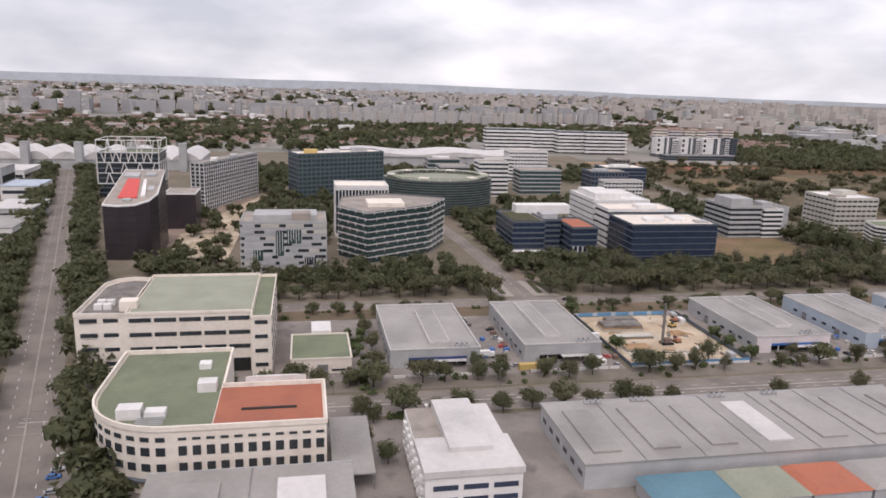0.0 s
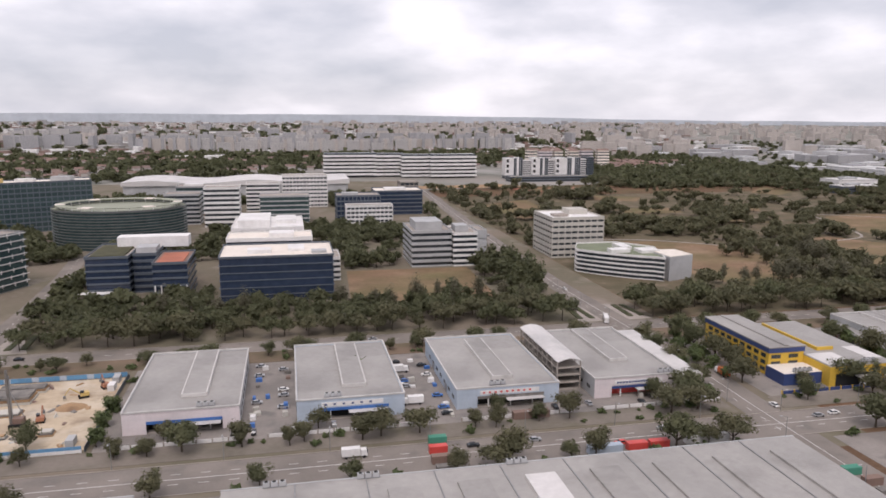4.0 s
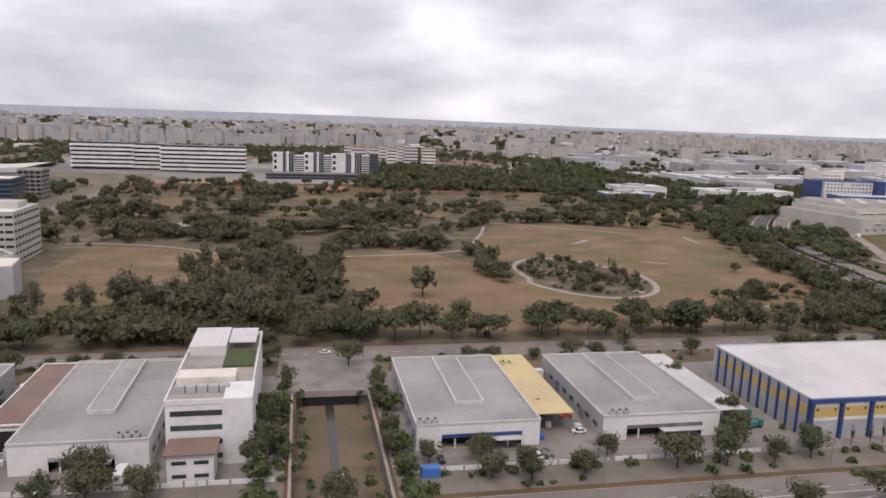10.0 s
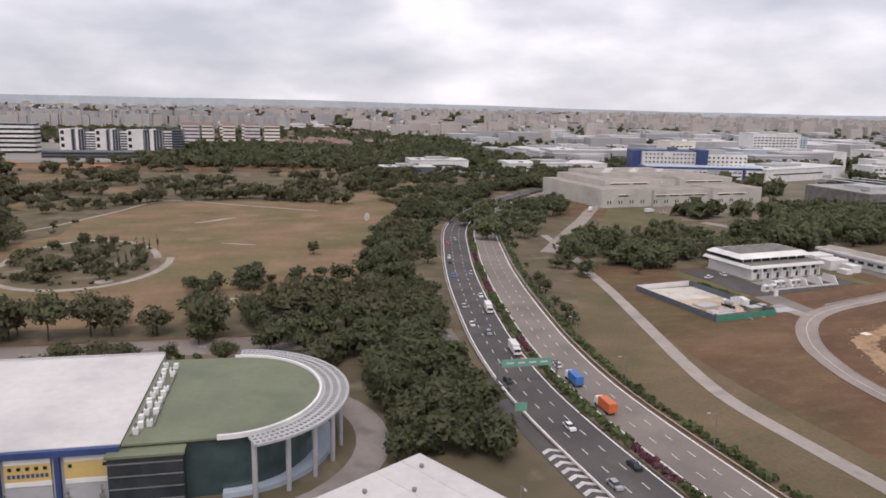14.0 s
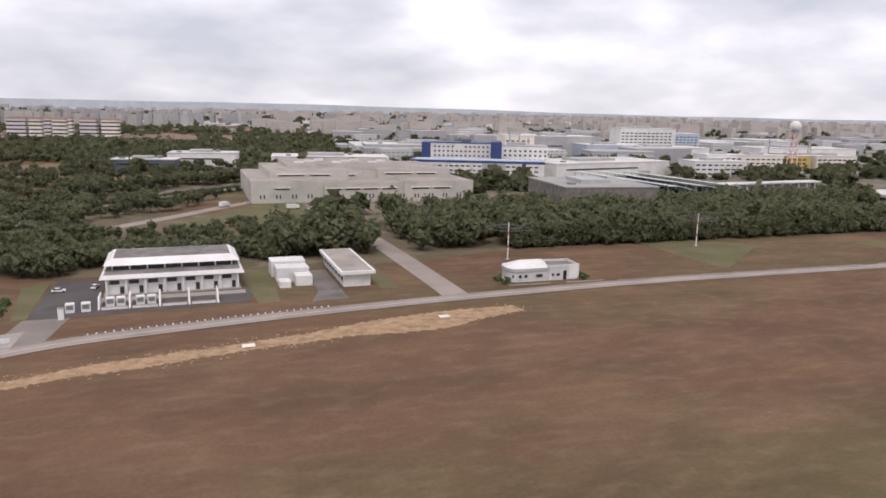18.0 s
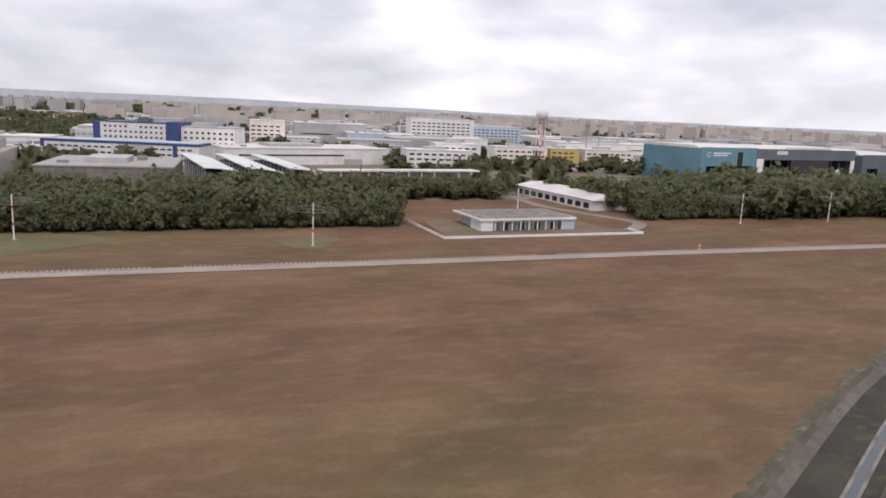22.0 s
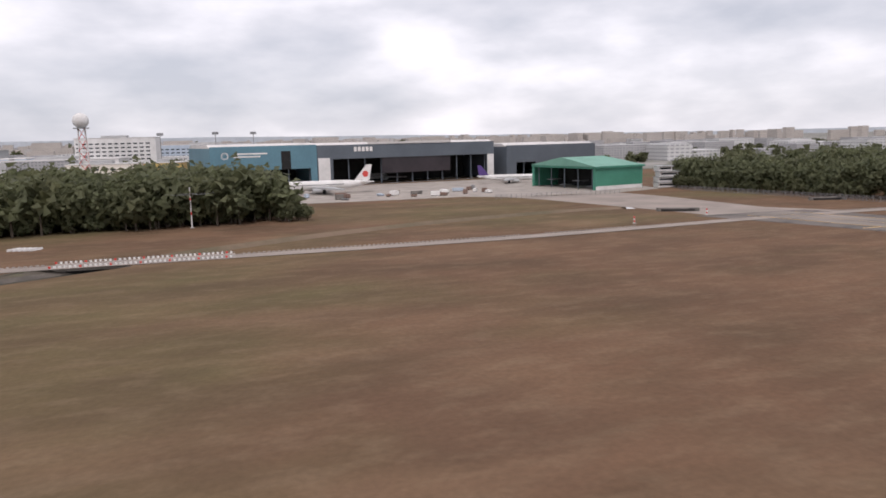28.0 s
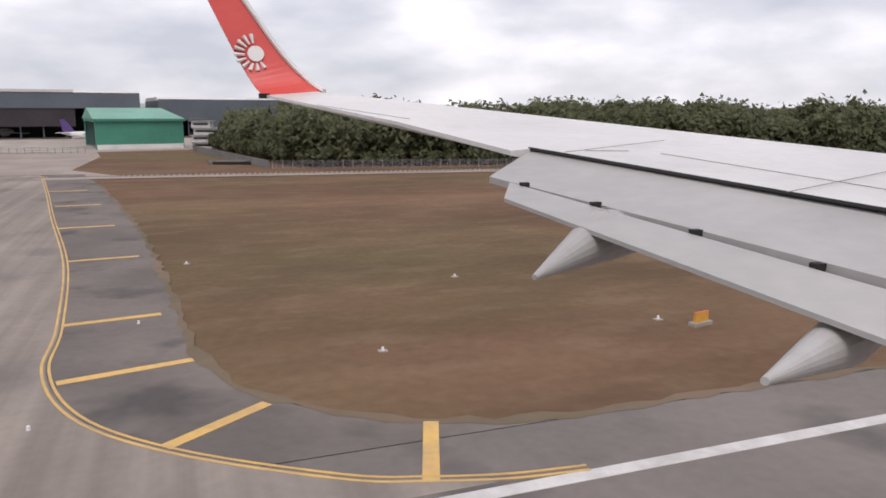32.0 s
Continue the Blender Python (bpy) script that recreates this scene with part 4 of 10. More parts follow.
def warehouse(u0, u1, h, wall, fascia, label, v0=295.5, v1=360.5, side=GREYW, open_at=(0.2, 0.85), mon=(0.47, 0.68, 0.12, 0.8), rim=RIM, sign=None):
    t = uthing("warehouse", label, "warehouse", u0, v0, "factories along the road")
    w, d = u1 - u0, v1 - v0
    a, b = open_at[0] * w, open_at[1] * w
    part("front_wall", MB().box(0, a, 0, 0.4, 0, h), wall, t)
    part("front_wall", MB().box(b, w, 0, 0.4, 0, h), wall, t)
    part("front_wall", MB().box(a, b, 0, 0.4, 4.4, h), wall, t)
    part("side_wall", MB().box(0, 0.4, 0.4, d, 0, h - 0.3), side, t)
    part("side_wall", MB().box(w - 0.4, w, 0.4, d, 0, h - 0.3), side, t)
    part("back_wall", MB().box(0.4, w - 0.4, d - 0.4, d, 0, h - 0.3), side, t)
    # near-black panel set back in the bay, its shade put into the colour
    part("loading_bay", MB().box(a + 0.05, b - 0.05, 3.4, 3.6, 0, 4.3), DARK, t, "near-black panel painted as the shade in the open loading bay")
    part("bay_floor", MB().box(a, b, 0.4, 3.4, 0, 0.12), CONC, t)
    part("fascia_stripe", MB().box(a, b, -0.18, -0.01, 3.6, 4.7), fascia, t, "coloured stripe over the loading bay")
    part("canopy", MB().box(a + (b - a) * 0.42, b - 0.5, -3.0, -0.2, 3.3, 3.55), ROOFW, t, "thin white canopy")
    for i in range(3):
        share("bay_column", unit_box(0.4, 0.4, 4.4, WHITE), t, a + (b - a) * (i + 0.5) / 3, 0.6, 0)
    part("roof", MB().prism([(0.4, 0.4), (w / 2, 0.4), (w - 0.4, 0.4), (w - 0.4, d - 0.4), (w / 2, d - 0.4), (0.4, d - 0.4)], h - 0.9, h - 0.55), ROOF, t)
    for p in ([(0, 0), (w, 0)], [(w, 0), (w, d)], [(w, d), (0, d)], [(0, d), (0, 0)]):
        (xa, ya), (xb, yb) = p
        share("parapet", unit_box(math.hypot(xb - xa, yb - ya), 0.5, 0.55, rim), t, (xa + xb) / 2, (ya + yb) / 2, h - 0.3, math.degrees(math.atan2(yb - ya, xb - xa)))
    m0, m1, n0, n1 = mon[0] * w, mon[1] * w, mon[2] * d, mon[3] * d
    part("roof_monitor", MB().box(m0, m1, n0, n1, h - 0.56, h + 0.55), ROOF, t, "long raised roof monitor")
    for x in (m0 - 0.25, m1 + 0.25):
        part("monitor_edge", MB().box(x - 0.25, x + 0.25, n0, n1, h - 0.55, h + 0.75), rim, t)
    part("monitor_end", MB().box(m0, m1, n0 - 0.4, n0, h - 0.55, h + 0.7), rim, t)
    for i in range(7):
        for x in (-0.06, w + 0.06):
            share("side_window", unit_box(0.12, 3.2, 1.3, GLASS), t, x, 6 + i * (d - 10) / 7, 2.6)
    for i in range(2):
        share("side_door", unit_box(0.16, 3.6, 3.6, STEEL), t, -0.06, d * (0.3 + 0.4 * i), 0)
    if sign:
        part("sign_panel", MB().box(a + 1, b - 2, -0.12, -0.02, 5.2, 6.9), WHITE, t, "pale sign panel over the bay")
        for i in range(sign):
            share("sign_bar", unit_box(0.9, 0.06, 0.7, REDP if sign % 2 else NAVY), t, a + 2.5 + i * (b - a - 6) / sign, -0.15, 5.7)
    return t


def roof_units(u, v, z, n=3, rot=0.0):
    t = thing("air_conditioner_units", "cluster of grey rooftop air-conditioning units on a steel rack", "air conditioner", *L(u, v), -TURN + rot, z, "rooftop air conditioners")
    part("rack", MB().box(0, n * 2.2, 0, 1.6, 0, 0.25), STEEL, t)
    for i in range(n):
        c = part("casing", MB().box(i * 2.2 + 0.15, i * 2.2 + 1.9, 0.15, 1.4, 0.25, 1.5), GREYW, t)
        part("fan", MB().tube((i * 2.2 + 1.0, 0.8, 1.5), (i * 2.2 + 1.0, 0.8, 1.6), 0.55, None, 10), DARK, c)
    return t


def fence(u0, u1, v, base=CONC, panel=WHITE, h=1.6, step=5.5, label="low white boundary wall with square piers"):
    t = uthing("boundary_wall", label, "wall", u0, v, "boundary walls along the road")
    n = max(1, round((u1 - u0) / step))
    s = (u1 - u0) / n
    for i in range(n):
        share("panel", unit_box(s - 0.5, 0.2, h - 0.3, panel), t, s * (i + 0.5), 0, 0.1)
    for i in range(n + 1):
        share("pier", unit_box(0.5, 0.5, h, base), t, s * i, 0, 0.06)
    return t


# factories along the road
warehouse(36, 76, 8.6, GREYW, NAVY, "grey ribbed-roof factory with navy stripe over its loading bay")
warehouse(96.5, 133, 8.8, GREYW, GREYW, "grey ribbed-roof factory with open front loading bay", mon=(0.35, 0.55, 0.15, 0.95))
warehouse(212.5, 252, 8.4, PINKW, BLUE, "pale pink-white factory with blue stripe", mon=(0.47, 0.68, 0.2, 0.98))
warehouse(272, 311.5, 8.4, BLUEW, BLUE, "pale blue factory with grey ribbed roof", side=BLUEW, mon=(0.45, 0.66, 0.18, 0.96), sign=6)
warehouse(331.5, 372.5, 8.2, BLUEW, DIRTY, "light blue factory with a wide grey-brown sign band", side=BLUEW, mon=(0.42, 0.6, 0.15, 0.9), sign=9)
w6 = warehouse(387.5, 424, 8.4, PINKW, NAVY, "white and pink factory with navy stripe and red doors", mon=(0.42, 0.62, 0.3, 0.98), sign=14)
part("side_roof", MB().box(37.2, 46, -1.5, 60, 7.6, 8.0), ROOFW, w6, "white lean-to roof strip")
part("side_front", MB().box(37.2, 46, -1.5, -1.1, 5.2, 8.0), PINKW, w6)
for i in range(6):
    share("lean_to_post", unit_box(0.5, 0.5, 7.6, PINKW), w6, 45.6, -1 + i * 11.5, 0)
part("side_wall", MB().box(37.2, 37.6, 4, 60, 0, 7.5), GREYW, w6)
part("red_door", MB().box(9, 28, 3.2, 3.35, 0.2, 3.0), REDP, w6, "row of dark red doors")

stack = uthing("storage_tower", "open concrete storage building under a white vaulted roof", "storage building", 375.5, 306)
for k in range(4):
    part("floor_slab", MB().box(0, 10.5, 0, 48, 0.1 + k * 3.1, 0.5 + k * 3.1), CONC, stack)
for i in range(9):
    for x in (0.3, 10.2):
        share("column", unit_box(0.5, 0.5, 12.6, CONC), stack, x, 0.4 + i * 5.9, 0)
pr = [(0, 0, 12.6), (2.6, 0, 13.6), (5.25, 0, 14.0), (7.9, 0, 13.6), (10.5, 0, 12.6)]
mb = MB()
for (xa, _, za), (xb, _, zb) in zip(pr, pr[1:]):
    mb.quad((xa, -0.8, za), (xb, -0.8, zb), (xb, 48.8, zb), (xa, 48.8, za)).quad((xb, -0.8, zb - 0.3), (xa, -0.8, za - 0.3), (xa, 48.8, za - 0.3), (xb, 48.8, zb - 0.3))
    mb.quad((xa, -0.8, za - 0.3), (xb, -0.8, zb - 0.3), (xb, -0.8, zb), (xa, -0.8, za))
part("vaulted_roof", mb, ROOFW, stack, "bright white vaulted roof")

# blue and yellow factory on the corner
yel = uthing("blue_and_yellow_factory", "yellow-walled factory hall joined to a three-storey blue and yellow block", "factory", 471.5, 287)
part("office_block", MB().box(0, 17, 18, 67, 0, 12.0), YELL, yel)
part("office_roof", MB().box(-0.6, 17.6, 17.4, 67.6, 12.4, 12.9), ROOF, yel, "grey-blue metal roof")
part("blue_band", MB().box(-0.3, 17.3, 17.7, 67.3, 10.2, 12.4), NAVY, yel, "navy blue parapet band")
part("roof_ridge", MB().box(7.5, 9.5, 18, 67, 12.9, 13.4), ROOF, yel)
for k in range(3):
    for i in range(9):
        share("window", unit_box(0.16, 3.2, 1.7, GLASS), yel, -0.05, 21.5 + i * 5.1, 1.6 + k * 3.0)
    for x in (3.5, 12):
        share("window", unit_box(4.5, 0.16, 1.7, GLASS), yel, x, 17.95, 1.6 + k * 3.0)
part("blue_annex", MB().box(-1, 22, 6, 18, 0, 5.0), NAVY, yel, "low navy blue annex")
part("annex_roof", MB().box(-0.8, 21.8, 6.2, 17.8, 5.0, 5.2), CREAM, yel)
part("hall_wall", MB().box(17, 48.5, 1.5, 65, 0, 8.4), YELL, yel)
part("hall_roof", MB().box(17.2, 48.3, 1.7, 64.8, 8.4, 8.75), ROOF, yel, "pale grey ribbed roof")
part("white_roof_panel", MB().box(18, 31, 4, 18, 8.75, 8.85), ROOFW, yel)
part("white_roof_panel", MB().box(41, 48, 8, 24, 8.75, 8.85), ROOFW, yel)
part("yellow_monitor", MB().box(27, 34, 22, 60, 8.75, 10.0), ROOF, yel)
part("monitor_gutter", MB().box(26.2, 27, 21.5, 60, 8.75, 10.2), YELL, yel, "yellow gutter edge")
part("monitor_gutter", MB().box(26.2, 34.4, 21.2, 22, 8.75, 10.2), YELL, yel, "yellow gutter edge")
# near-black panel on the wall, painted as the bay's shade
part("loading_bay", MB().box(20, 40, 1.3, 1.45, 0.1, 5.4), DARK, yel)
part("canopy", MB().box(29, 39, -2.5, 1.3, 4.2, 4.5), ROOFW, yel)
part("wicket_door", MB().box(42.5, 44, 1.3, 1.45, 0.1, 2.2), DARK, yel)
roof_units(506, 290.5, 8.85, 3)
roof_units(476, 294, 5.2, 4)

warehouse(548, 586, 8.6, GREYW, BLUE, "grey-white factory with blue stripe", mon=(0.42, 0.62, 0.25, 0.98))
shed = uthing("side_shed", "small grey flat-roofed shed beside a factory", "shed", 540, 322)
part("body", MB().box(0, 7.6, 0, 30, 0, 5.2), GREYW, shed)
part("roof", MB().box(-0.2, 7.8, -0.2, 30.2, 5.2, 5.5), ROOF, shed)
tarp = uthing("blue_tarpaulin_shelter", "row of bright blue tarpaulin sheets over stacked goods", "shelter", 588, 296)
for i in range(4):
    part("tarpaulin", MB().prism([(0.3 + 0.5 * (i % 2), i * 9), (7.4 + 0.5 * (i % 2), i * 9), (7.4, i * 9 + 8.6), (0.3, i * 9 + 8.6)], 2.4, 3.4 + 0.3 * (i % 2), [(1.5, i * 9 + 0.5), (6, i * 9 + 0.5), (6, i * 9 + 8), (1.5, i * 9 + 8)]), BLUEW if i % 2 else BLUE, tarp)
part("goods_stack", MB().box(1, 6.8, 1, 35, 0.06, 2.45), DIRTY, tarp)

# factory with the white tower block
w9 = warehouse(606.5, 641, 8.8, WHITE, GREYW, "white-walled factory hall with grey roof", side=WHITE, open_at=(0.28, 0.75), mon=(0.42, 0.62, 0.3, 0.98))
part("brown_roof_wing", MB().box(-11, -0.2, 14, 65, 7.6, 8.2), ROOFB, w9, "brown flat roof wing with white rim")
part("wing_wall", MB().box(-10.8, -0.4, 14.2, 65, 0, 7.6), WHITE, w9)
part("wing_opening", MB().box(-9.5, -2, 14.0, 14.15, 0.5, 6.5), DARK, w9)
parapet(w9, [(-11, 14), (-0.2, 14), (-0.2, 65), (-11, 65)], 8.0, 8.5, WHITE)
tw = uthing("factory_tower", "white four-storey factory tower with roof garden and plant", "building", 645, 297)
part("body", MB().box(0, 22, 0, 62, 0, 17.2), WHITE, tw)
part("roof", MB().box(0.5, 21.5, 0.5, 61.5, 17.2, 17.4), CONC, tw)
parapet(tw, [(0, 0), (22, 0), (22, 62), (0, 62)], 17.2, 18.6, WHITE)
part("penthouse", MB().box(0.6, 12, 40, 61, 17.4, 20.6), ROOFW, tw)
part("lift_room", MB().box(1, 17, 13, 20, 17.4, 20.0), CREAM, tw)
part("stair_core", MB().box(15, 22.6, -0.8, 12, 0, 18.8), WHITE, tw)
part("garden_trellis", MB().box(12.4, 21, 44, 60, 20.2, 20.5), ROOFW, tw)
part("roof_planting", MB().box(12, 21, 28, 43, 17.4, 18.1), LEAFB, tw, "green roof planting")
for k in range(4):
    part("window_strip", MB().box(1.2, 14.6, -0.1, -0.02, 1.6 + k * 4.1, 3.1 + k * 4.1), GLASST if k % 2 == 0 else GLASS, tw)
    for i in range(9):
        share("window", unit_box(0.14, 3.6, 1.5, GLASS), tw, -0.04, 9 + i * 5.8, 9.6 if k < 2 else 13.4)
for i in range(5):
    share("roof_tank", unit_box(2.6, 2.2, 2.0, GREYW), tw, 2.6 + i * 3.0, 8.5, 17.4)
gate = uthing("gatehouse", "white two-storey guardhouse with flat brown roof", "gatehouse", 647, 285.5)
part("body", MB().box(0, 11.5, 0, 8.5, 0, 8.2), WHITE, gate)
part("roof", MB().box(-0.8, 12.3, -0.8, 9.3, 8.2, 8.7), ROOFB, gate)
for k in range(2):
    for x in (3, 8.5):
        share("window", unit_box(3.6, 0.14, 1.0, GLASS), gate, x, -0.04, 2 + 3.6 * k)
    share("window", unit_box(0.14, 3.6, 1.0, GLASS), gate, -0.04, 4, 2 + 3.6 * k)

warehouse(713, 750, 8.0, WHITE, NAVY, "white factory with navy stripe and grey ribbed roof", v0=297.5, v1=357, mon=(0.4, 0.62, 0.25, 0.98))
can = uthing("yellow_canopy", "pale yellow corrugated canopy over a loading lane", "canopy", 750.6, 304)
part("sheet_roof", MB().box(0, 12.5, 0, 56, 6.6, 6.9), CANOPY, can)
for i in range(6):
    share("post", unit_box(0.3, 0.3, 6.6, STEEL), can, 12.2, 1 + i * 10.8, 0.06)
    share("post", unit_box(0.3, 0.3, 6.6, STEEL), can, 0.3, 1 + i * 10.8, 0.06)
warehouse(770, 808.5, 8.0, WHITE, DIRTY, "white factory with grey ribbed roof and long roof monitor", v0=297.5, v1=355.5, mon=(0.4, 0.62, 0.2, 0.98))
can = uthing("white_canopy", "white corrugated canopy along a factory side", "canopy", 809, 300)
part("sheet_roof", MB().box(0, 10.5, 0, 55, 6.8, 7.1), ROOFW, can)
for i in range(6):
    share("post", unit_box(0.3, 0.3, 6.8, STEEL), can, 10.2, 1 + i * 10.5, 0.06)
for u, v in ((65, 297.5), (122, 297.5), (237, 297.5), (282, 297.5), (345, 297.5), (416, 297.5), (574, 297.5), (632, 297.5), (713, 297.5), (772, 297.5)):
    roof_units(u, v, 8.0, 3)
    
# long hall with a round glass end
hall = uthing("exhibition_hall", "long white-roofed hall with blue frame and mustard panels", "hall", 835, 290.5)
W, D, HH = 86.0, 54.5, 13.2
part("back_wall", MB().box(0, W, D - 0.5, D, 0, HH), WHITE, hall)
part("side_wall", MB().box(0, 0.5, 0.5, D - 0.5, 0, HH), GREYW, hall)
part("inner_wall", MB().box(0.5, W, 0.7, 1.1, 0, HH), GREYW, hall)
part("roof", MB().prism([(0.4, 0.4), (W, 0.4), (W, D - 0.6), (0.4, D - 0.6)], HH - 0.6, HH - 0.2), ROOFW, hall, "wide white metal roof")
part("blue_fascia", MB().box(-0.4, W, -0.4, 0.65, HH - 1.3, HH), NAVY, hall, "navy blue fascia beam")
for p in ((-0.4, 0.3, 0.65, D), (0.3, W, D - 0.4, D + 0.2)):
    part("roof_rim", MB().box(p[0], p[1], p[2], p[3], HH - 0.7, HH + 0.25), GREYW, hall)
for i in range(9):
    share("blue_column", unit_box(0.9, 1.0, HH - 1.3, NAVY), hall, i * (W - 0.8) / 8 + 0.2, 0.1, 0)
for i in range(8):
    x0 = i * (W - 0.8) / 8 + 1.4
    x1 = (i + 1) * (W - 0.8) / 8 - 1.0
    part("white_frame", MB().box(x0, x1, 0.2, 0.7, 10.6, 11.9), WHITE, hall)
    part("mustard_panel", MB().box(x0, x1, 0.3, 0.7, 7.0, 10.6), TAN, hall)
    part("white_sill", MB().box(x0, x1, 0.2, 0.7, 6.0, 7.0), WHITE, hall)
    # the near-black doorway has its inner shade put into the colour
    part("shutter", MB().box(x0, x1, 0.35, 0.7, 0, 6.0), DARK if i == 4 else GREYW, hall, "open doorway drawn by a panel painted near-black for its shade" if i == 4 else "grey roller shutter")
    for j in range(5 if 1 < i < 7 else 2):
        share("round_vent", unit_box(0.7, 0.1, 0.7, DARK), hall, x0 + 1 + j * (x1 - x0 - 2) / (4 if 1 < i < 7 else 1), 0.26, 9.3)
    if 2 < i < 7:
        for j in range(9):
            share("sign_bar", unit_box(0.55, 0.08, 0.75, NAVY), hall, x0 + 0.8 + j * (x1 - x0 - 1.6) / 8, 0.26, 7.8)
for i in range(11):
    share("side_column", unit_box(0.8, 0.7, HH, NAVY), hall, -0.15, 1 + i * 5, 0)
    if i < 10:
        share("side_panel", unit_box(0.2, 3.6, 3.0, TAN), hall, -0.02, 3.5 + i * 5, 7.4)
CX, CY, RX, RY = W + 19.0, 25.0, 25.6, 24.8


def ellipse(a0, a1, rx, ry, n):
    return [(CX + rx * math.cos(radians(a0 + (a1 - a0) * i / n)), CY + ry * math.sin(radians(a0 + (a1 - a0) * i / n))) for i in range(n + 1)]


rot = uthing("round_glass_wing", "round glass wing with green flat roof under a white lattice ring", "building", 835, 290.5)
part("drum", MB().prism([(W + 0.3, CY - RY + 1)] + ellipse(-90, 90, RX - 6, RY - 2, 24) + [(W + 0.3, CY + RY - 1)], 0, HH - 0.6), GLASST, rot, "curved dark green glass wall")
part("green_roof", MB().prism([(W + 0.3, CY - RY + 0.6)] + ellipse(-90, 90, RX - 5, RY - 1, 28) + [(W + 0.3, CY + RY - 0.6)], HH - 0.6, HH - 0.2), ROOFG, rot, "green-painted flat roof")
o1, o2 = ellipse(-92, 92, RX - 4.6, RY - 0.6, 36), ellipse(-92, 92, RX - 5.2, RY - 1.2, 36)
mb = MB()
for i in range(36):
    mb.prism([o2[i], o2[i + 1], o1[i + 1], o1[i]], HH - 0.6, HH + 0.4)
part("white_rim", mb, WHITE, rot)
oA, oB = ellipse(-75, 88, RX - 4.2, RY + 0.2, 60), ellipse(-75, 88, RX + 1.4, RY + 4.4, 60)
for i in range(61):
    a, b = oA[i], oB[i]
    share("lattice_fin", unit_box(math.hypot(b[0] - a[0], b[1] - a[1]), 0.45, 0.5, GREYW), rot, (a[0] + b[0]) / 2, (a[1] + b[1]) / 2, HH - 0.6, math.degrees(math.atan2(b[1] - a[1], b[0] - a[0])))
for f in (0.0, 0.33, 0.66, 1.0):
    mb = MB()
    ln = [(a[0] + (b[0] - a[0]) * f, a[1] + (b[1] - a[1]) * f) for a, b in zip(oA, oB)]
    part("lattice_ring", mb.ribbon(ln, 0.7, HH - 0.05, 0, 0.5), GREYW, rot)
for i in range(0, 61, 6):
    a = oB[i]
    part("tall_column", MB().tube((a[0] - (a[0] - CX) * 0.06, a[1] - (a[1] - CY) * 0.06, 0), (a[0] - (a[0] - CX) * 0.06, a[1] - (a[1] - CY) * 0.06, HH - 0.6), 0.55, None, 10), GREYW, rot)
part("blue_plinth", MB().prism([(CX, CY - RY - 0.4)] + ellipse(-88, 20, RX - 2, RY, 16) + [(CX, CY)], 0, 1.2), BLUEW, rot, "light blue curved plinth")
part("glass_corner", MB().box(W - 1.8, W + 12, -2.2, 3.4, 0, HH - 1.5), GLASS, rot, "dark glass entrance corner")
part("corner_roof", MB().box(W - 2.2, W + 12.4, -2.6, 5.0, HH - 1.5, HH - 1.0), ROOFG, rot)
for k in range(4):
    part("mullion_rail", MB().box(W - 1.9, W + 12.1, -2.35, -2.2, 2.5 + k * 2.6, 2.75 + k * 2.6), STEEL, rot)
FAN = random.Random(3)
part("pipe_rack", MB().box(W + 1.2, W + 1.5, 4, 46, HH + 0.2, HH + 0.5).box(W + 4.9, W + 5.1, 8, 40, HH + 0.1, HH + 0.4), STEEL, rot, "long pipes on the roof")
for i in range(26):
    x = W + 1.6 + 1.9 * (i % 2) + FAN.uniform(-0.25, 0.5)
    y = 5 + (i // 2) * 3.1 + FAN.uniform(-0.7, 0.7)
    if FAN.random() < 0.15:
        continue
    u = thing("roof_fan_unit", "white rooftop fan unit on legs", "air conditioner", *L(835 + x, 290.5 + y), -TURN + FAN.uniform(-4, 4), HH - 0.2, "white fan units along the roof")
    if i % 3 == 0:
        part("outlet_pipe", MB().tube((0.5, 0.5, 1.2), (0.5, 0.5, 2.3), 0.2), STEEL, u)
    part("casing", MB().box(0, 1.1, 0, 1.2, 0.0, 1.3), WHITE, u)
    part("leg", MB().box(0.1, 1.5, 0.1, 0.25, 0, 0.4), STEEL, u)

# near factories on the other side of the road
def near_hall(u0, u1, v0, v1, h, n, label, wall=GREYW):
    t = uthing("factory_hall", label, "factory", u0, v0, "near factory halls")
    w, d = u1 - u0, v1 - v0
    part("outer_wall", MB().box(0.3, w - 0.3, 0.3, d - 0.3, 0, h - 0.4), wall, t)
    part("roof", MB().box(0, w, 0, d, h - 0.4, h), ROOF, t, "wide grey ribbed metal roof")
    s = w / n
    for i in range(n):
        part("roof_monitor", MB().box(s * i + s * 0.26, s * i + s * 0.72, d * 0.14, d * 0.82, h, h + 0.7), ROOF if i != n // 2 else ROOFW, t)
        if i:
            part("roof_seam", MB().box(s * i - 0.15, s * i + 0.15, 0.2, d - 0.2, h, h + 0.25), STEEL, t)
    part("gutter", MB().box(-0.2, w + 0.2, d, d + 0.5, h - 0.5, h + 0.15), GREYW, t)
    for i in range(int(d / 7)):
        share("side_window", unit_box(0.14, 3.4, 1.6, GLASS), t, 0.26, 4 + i * 7, 3.6)
    return t


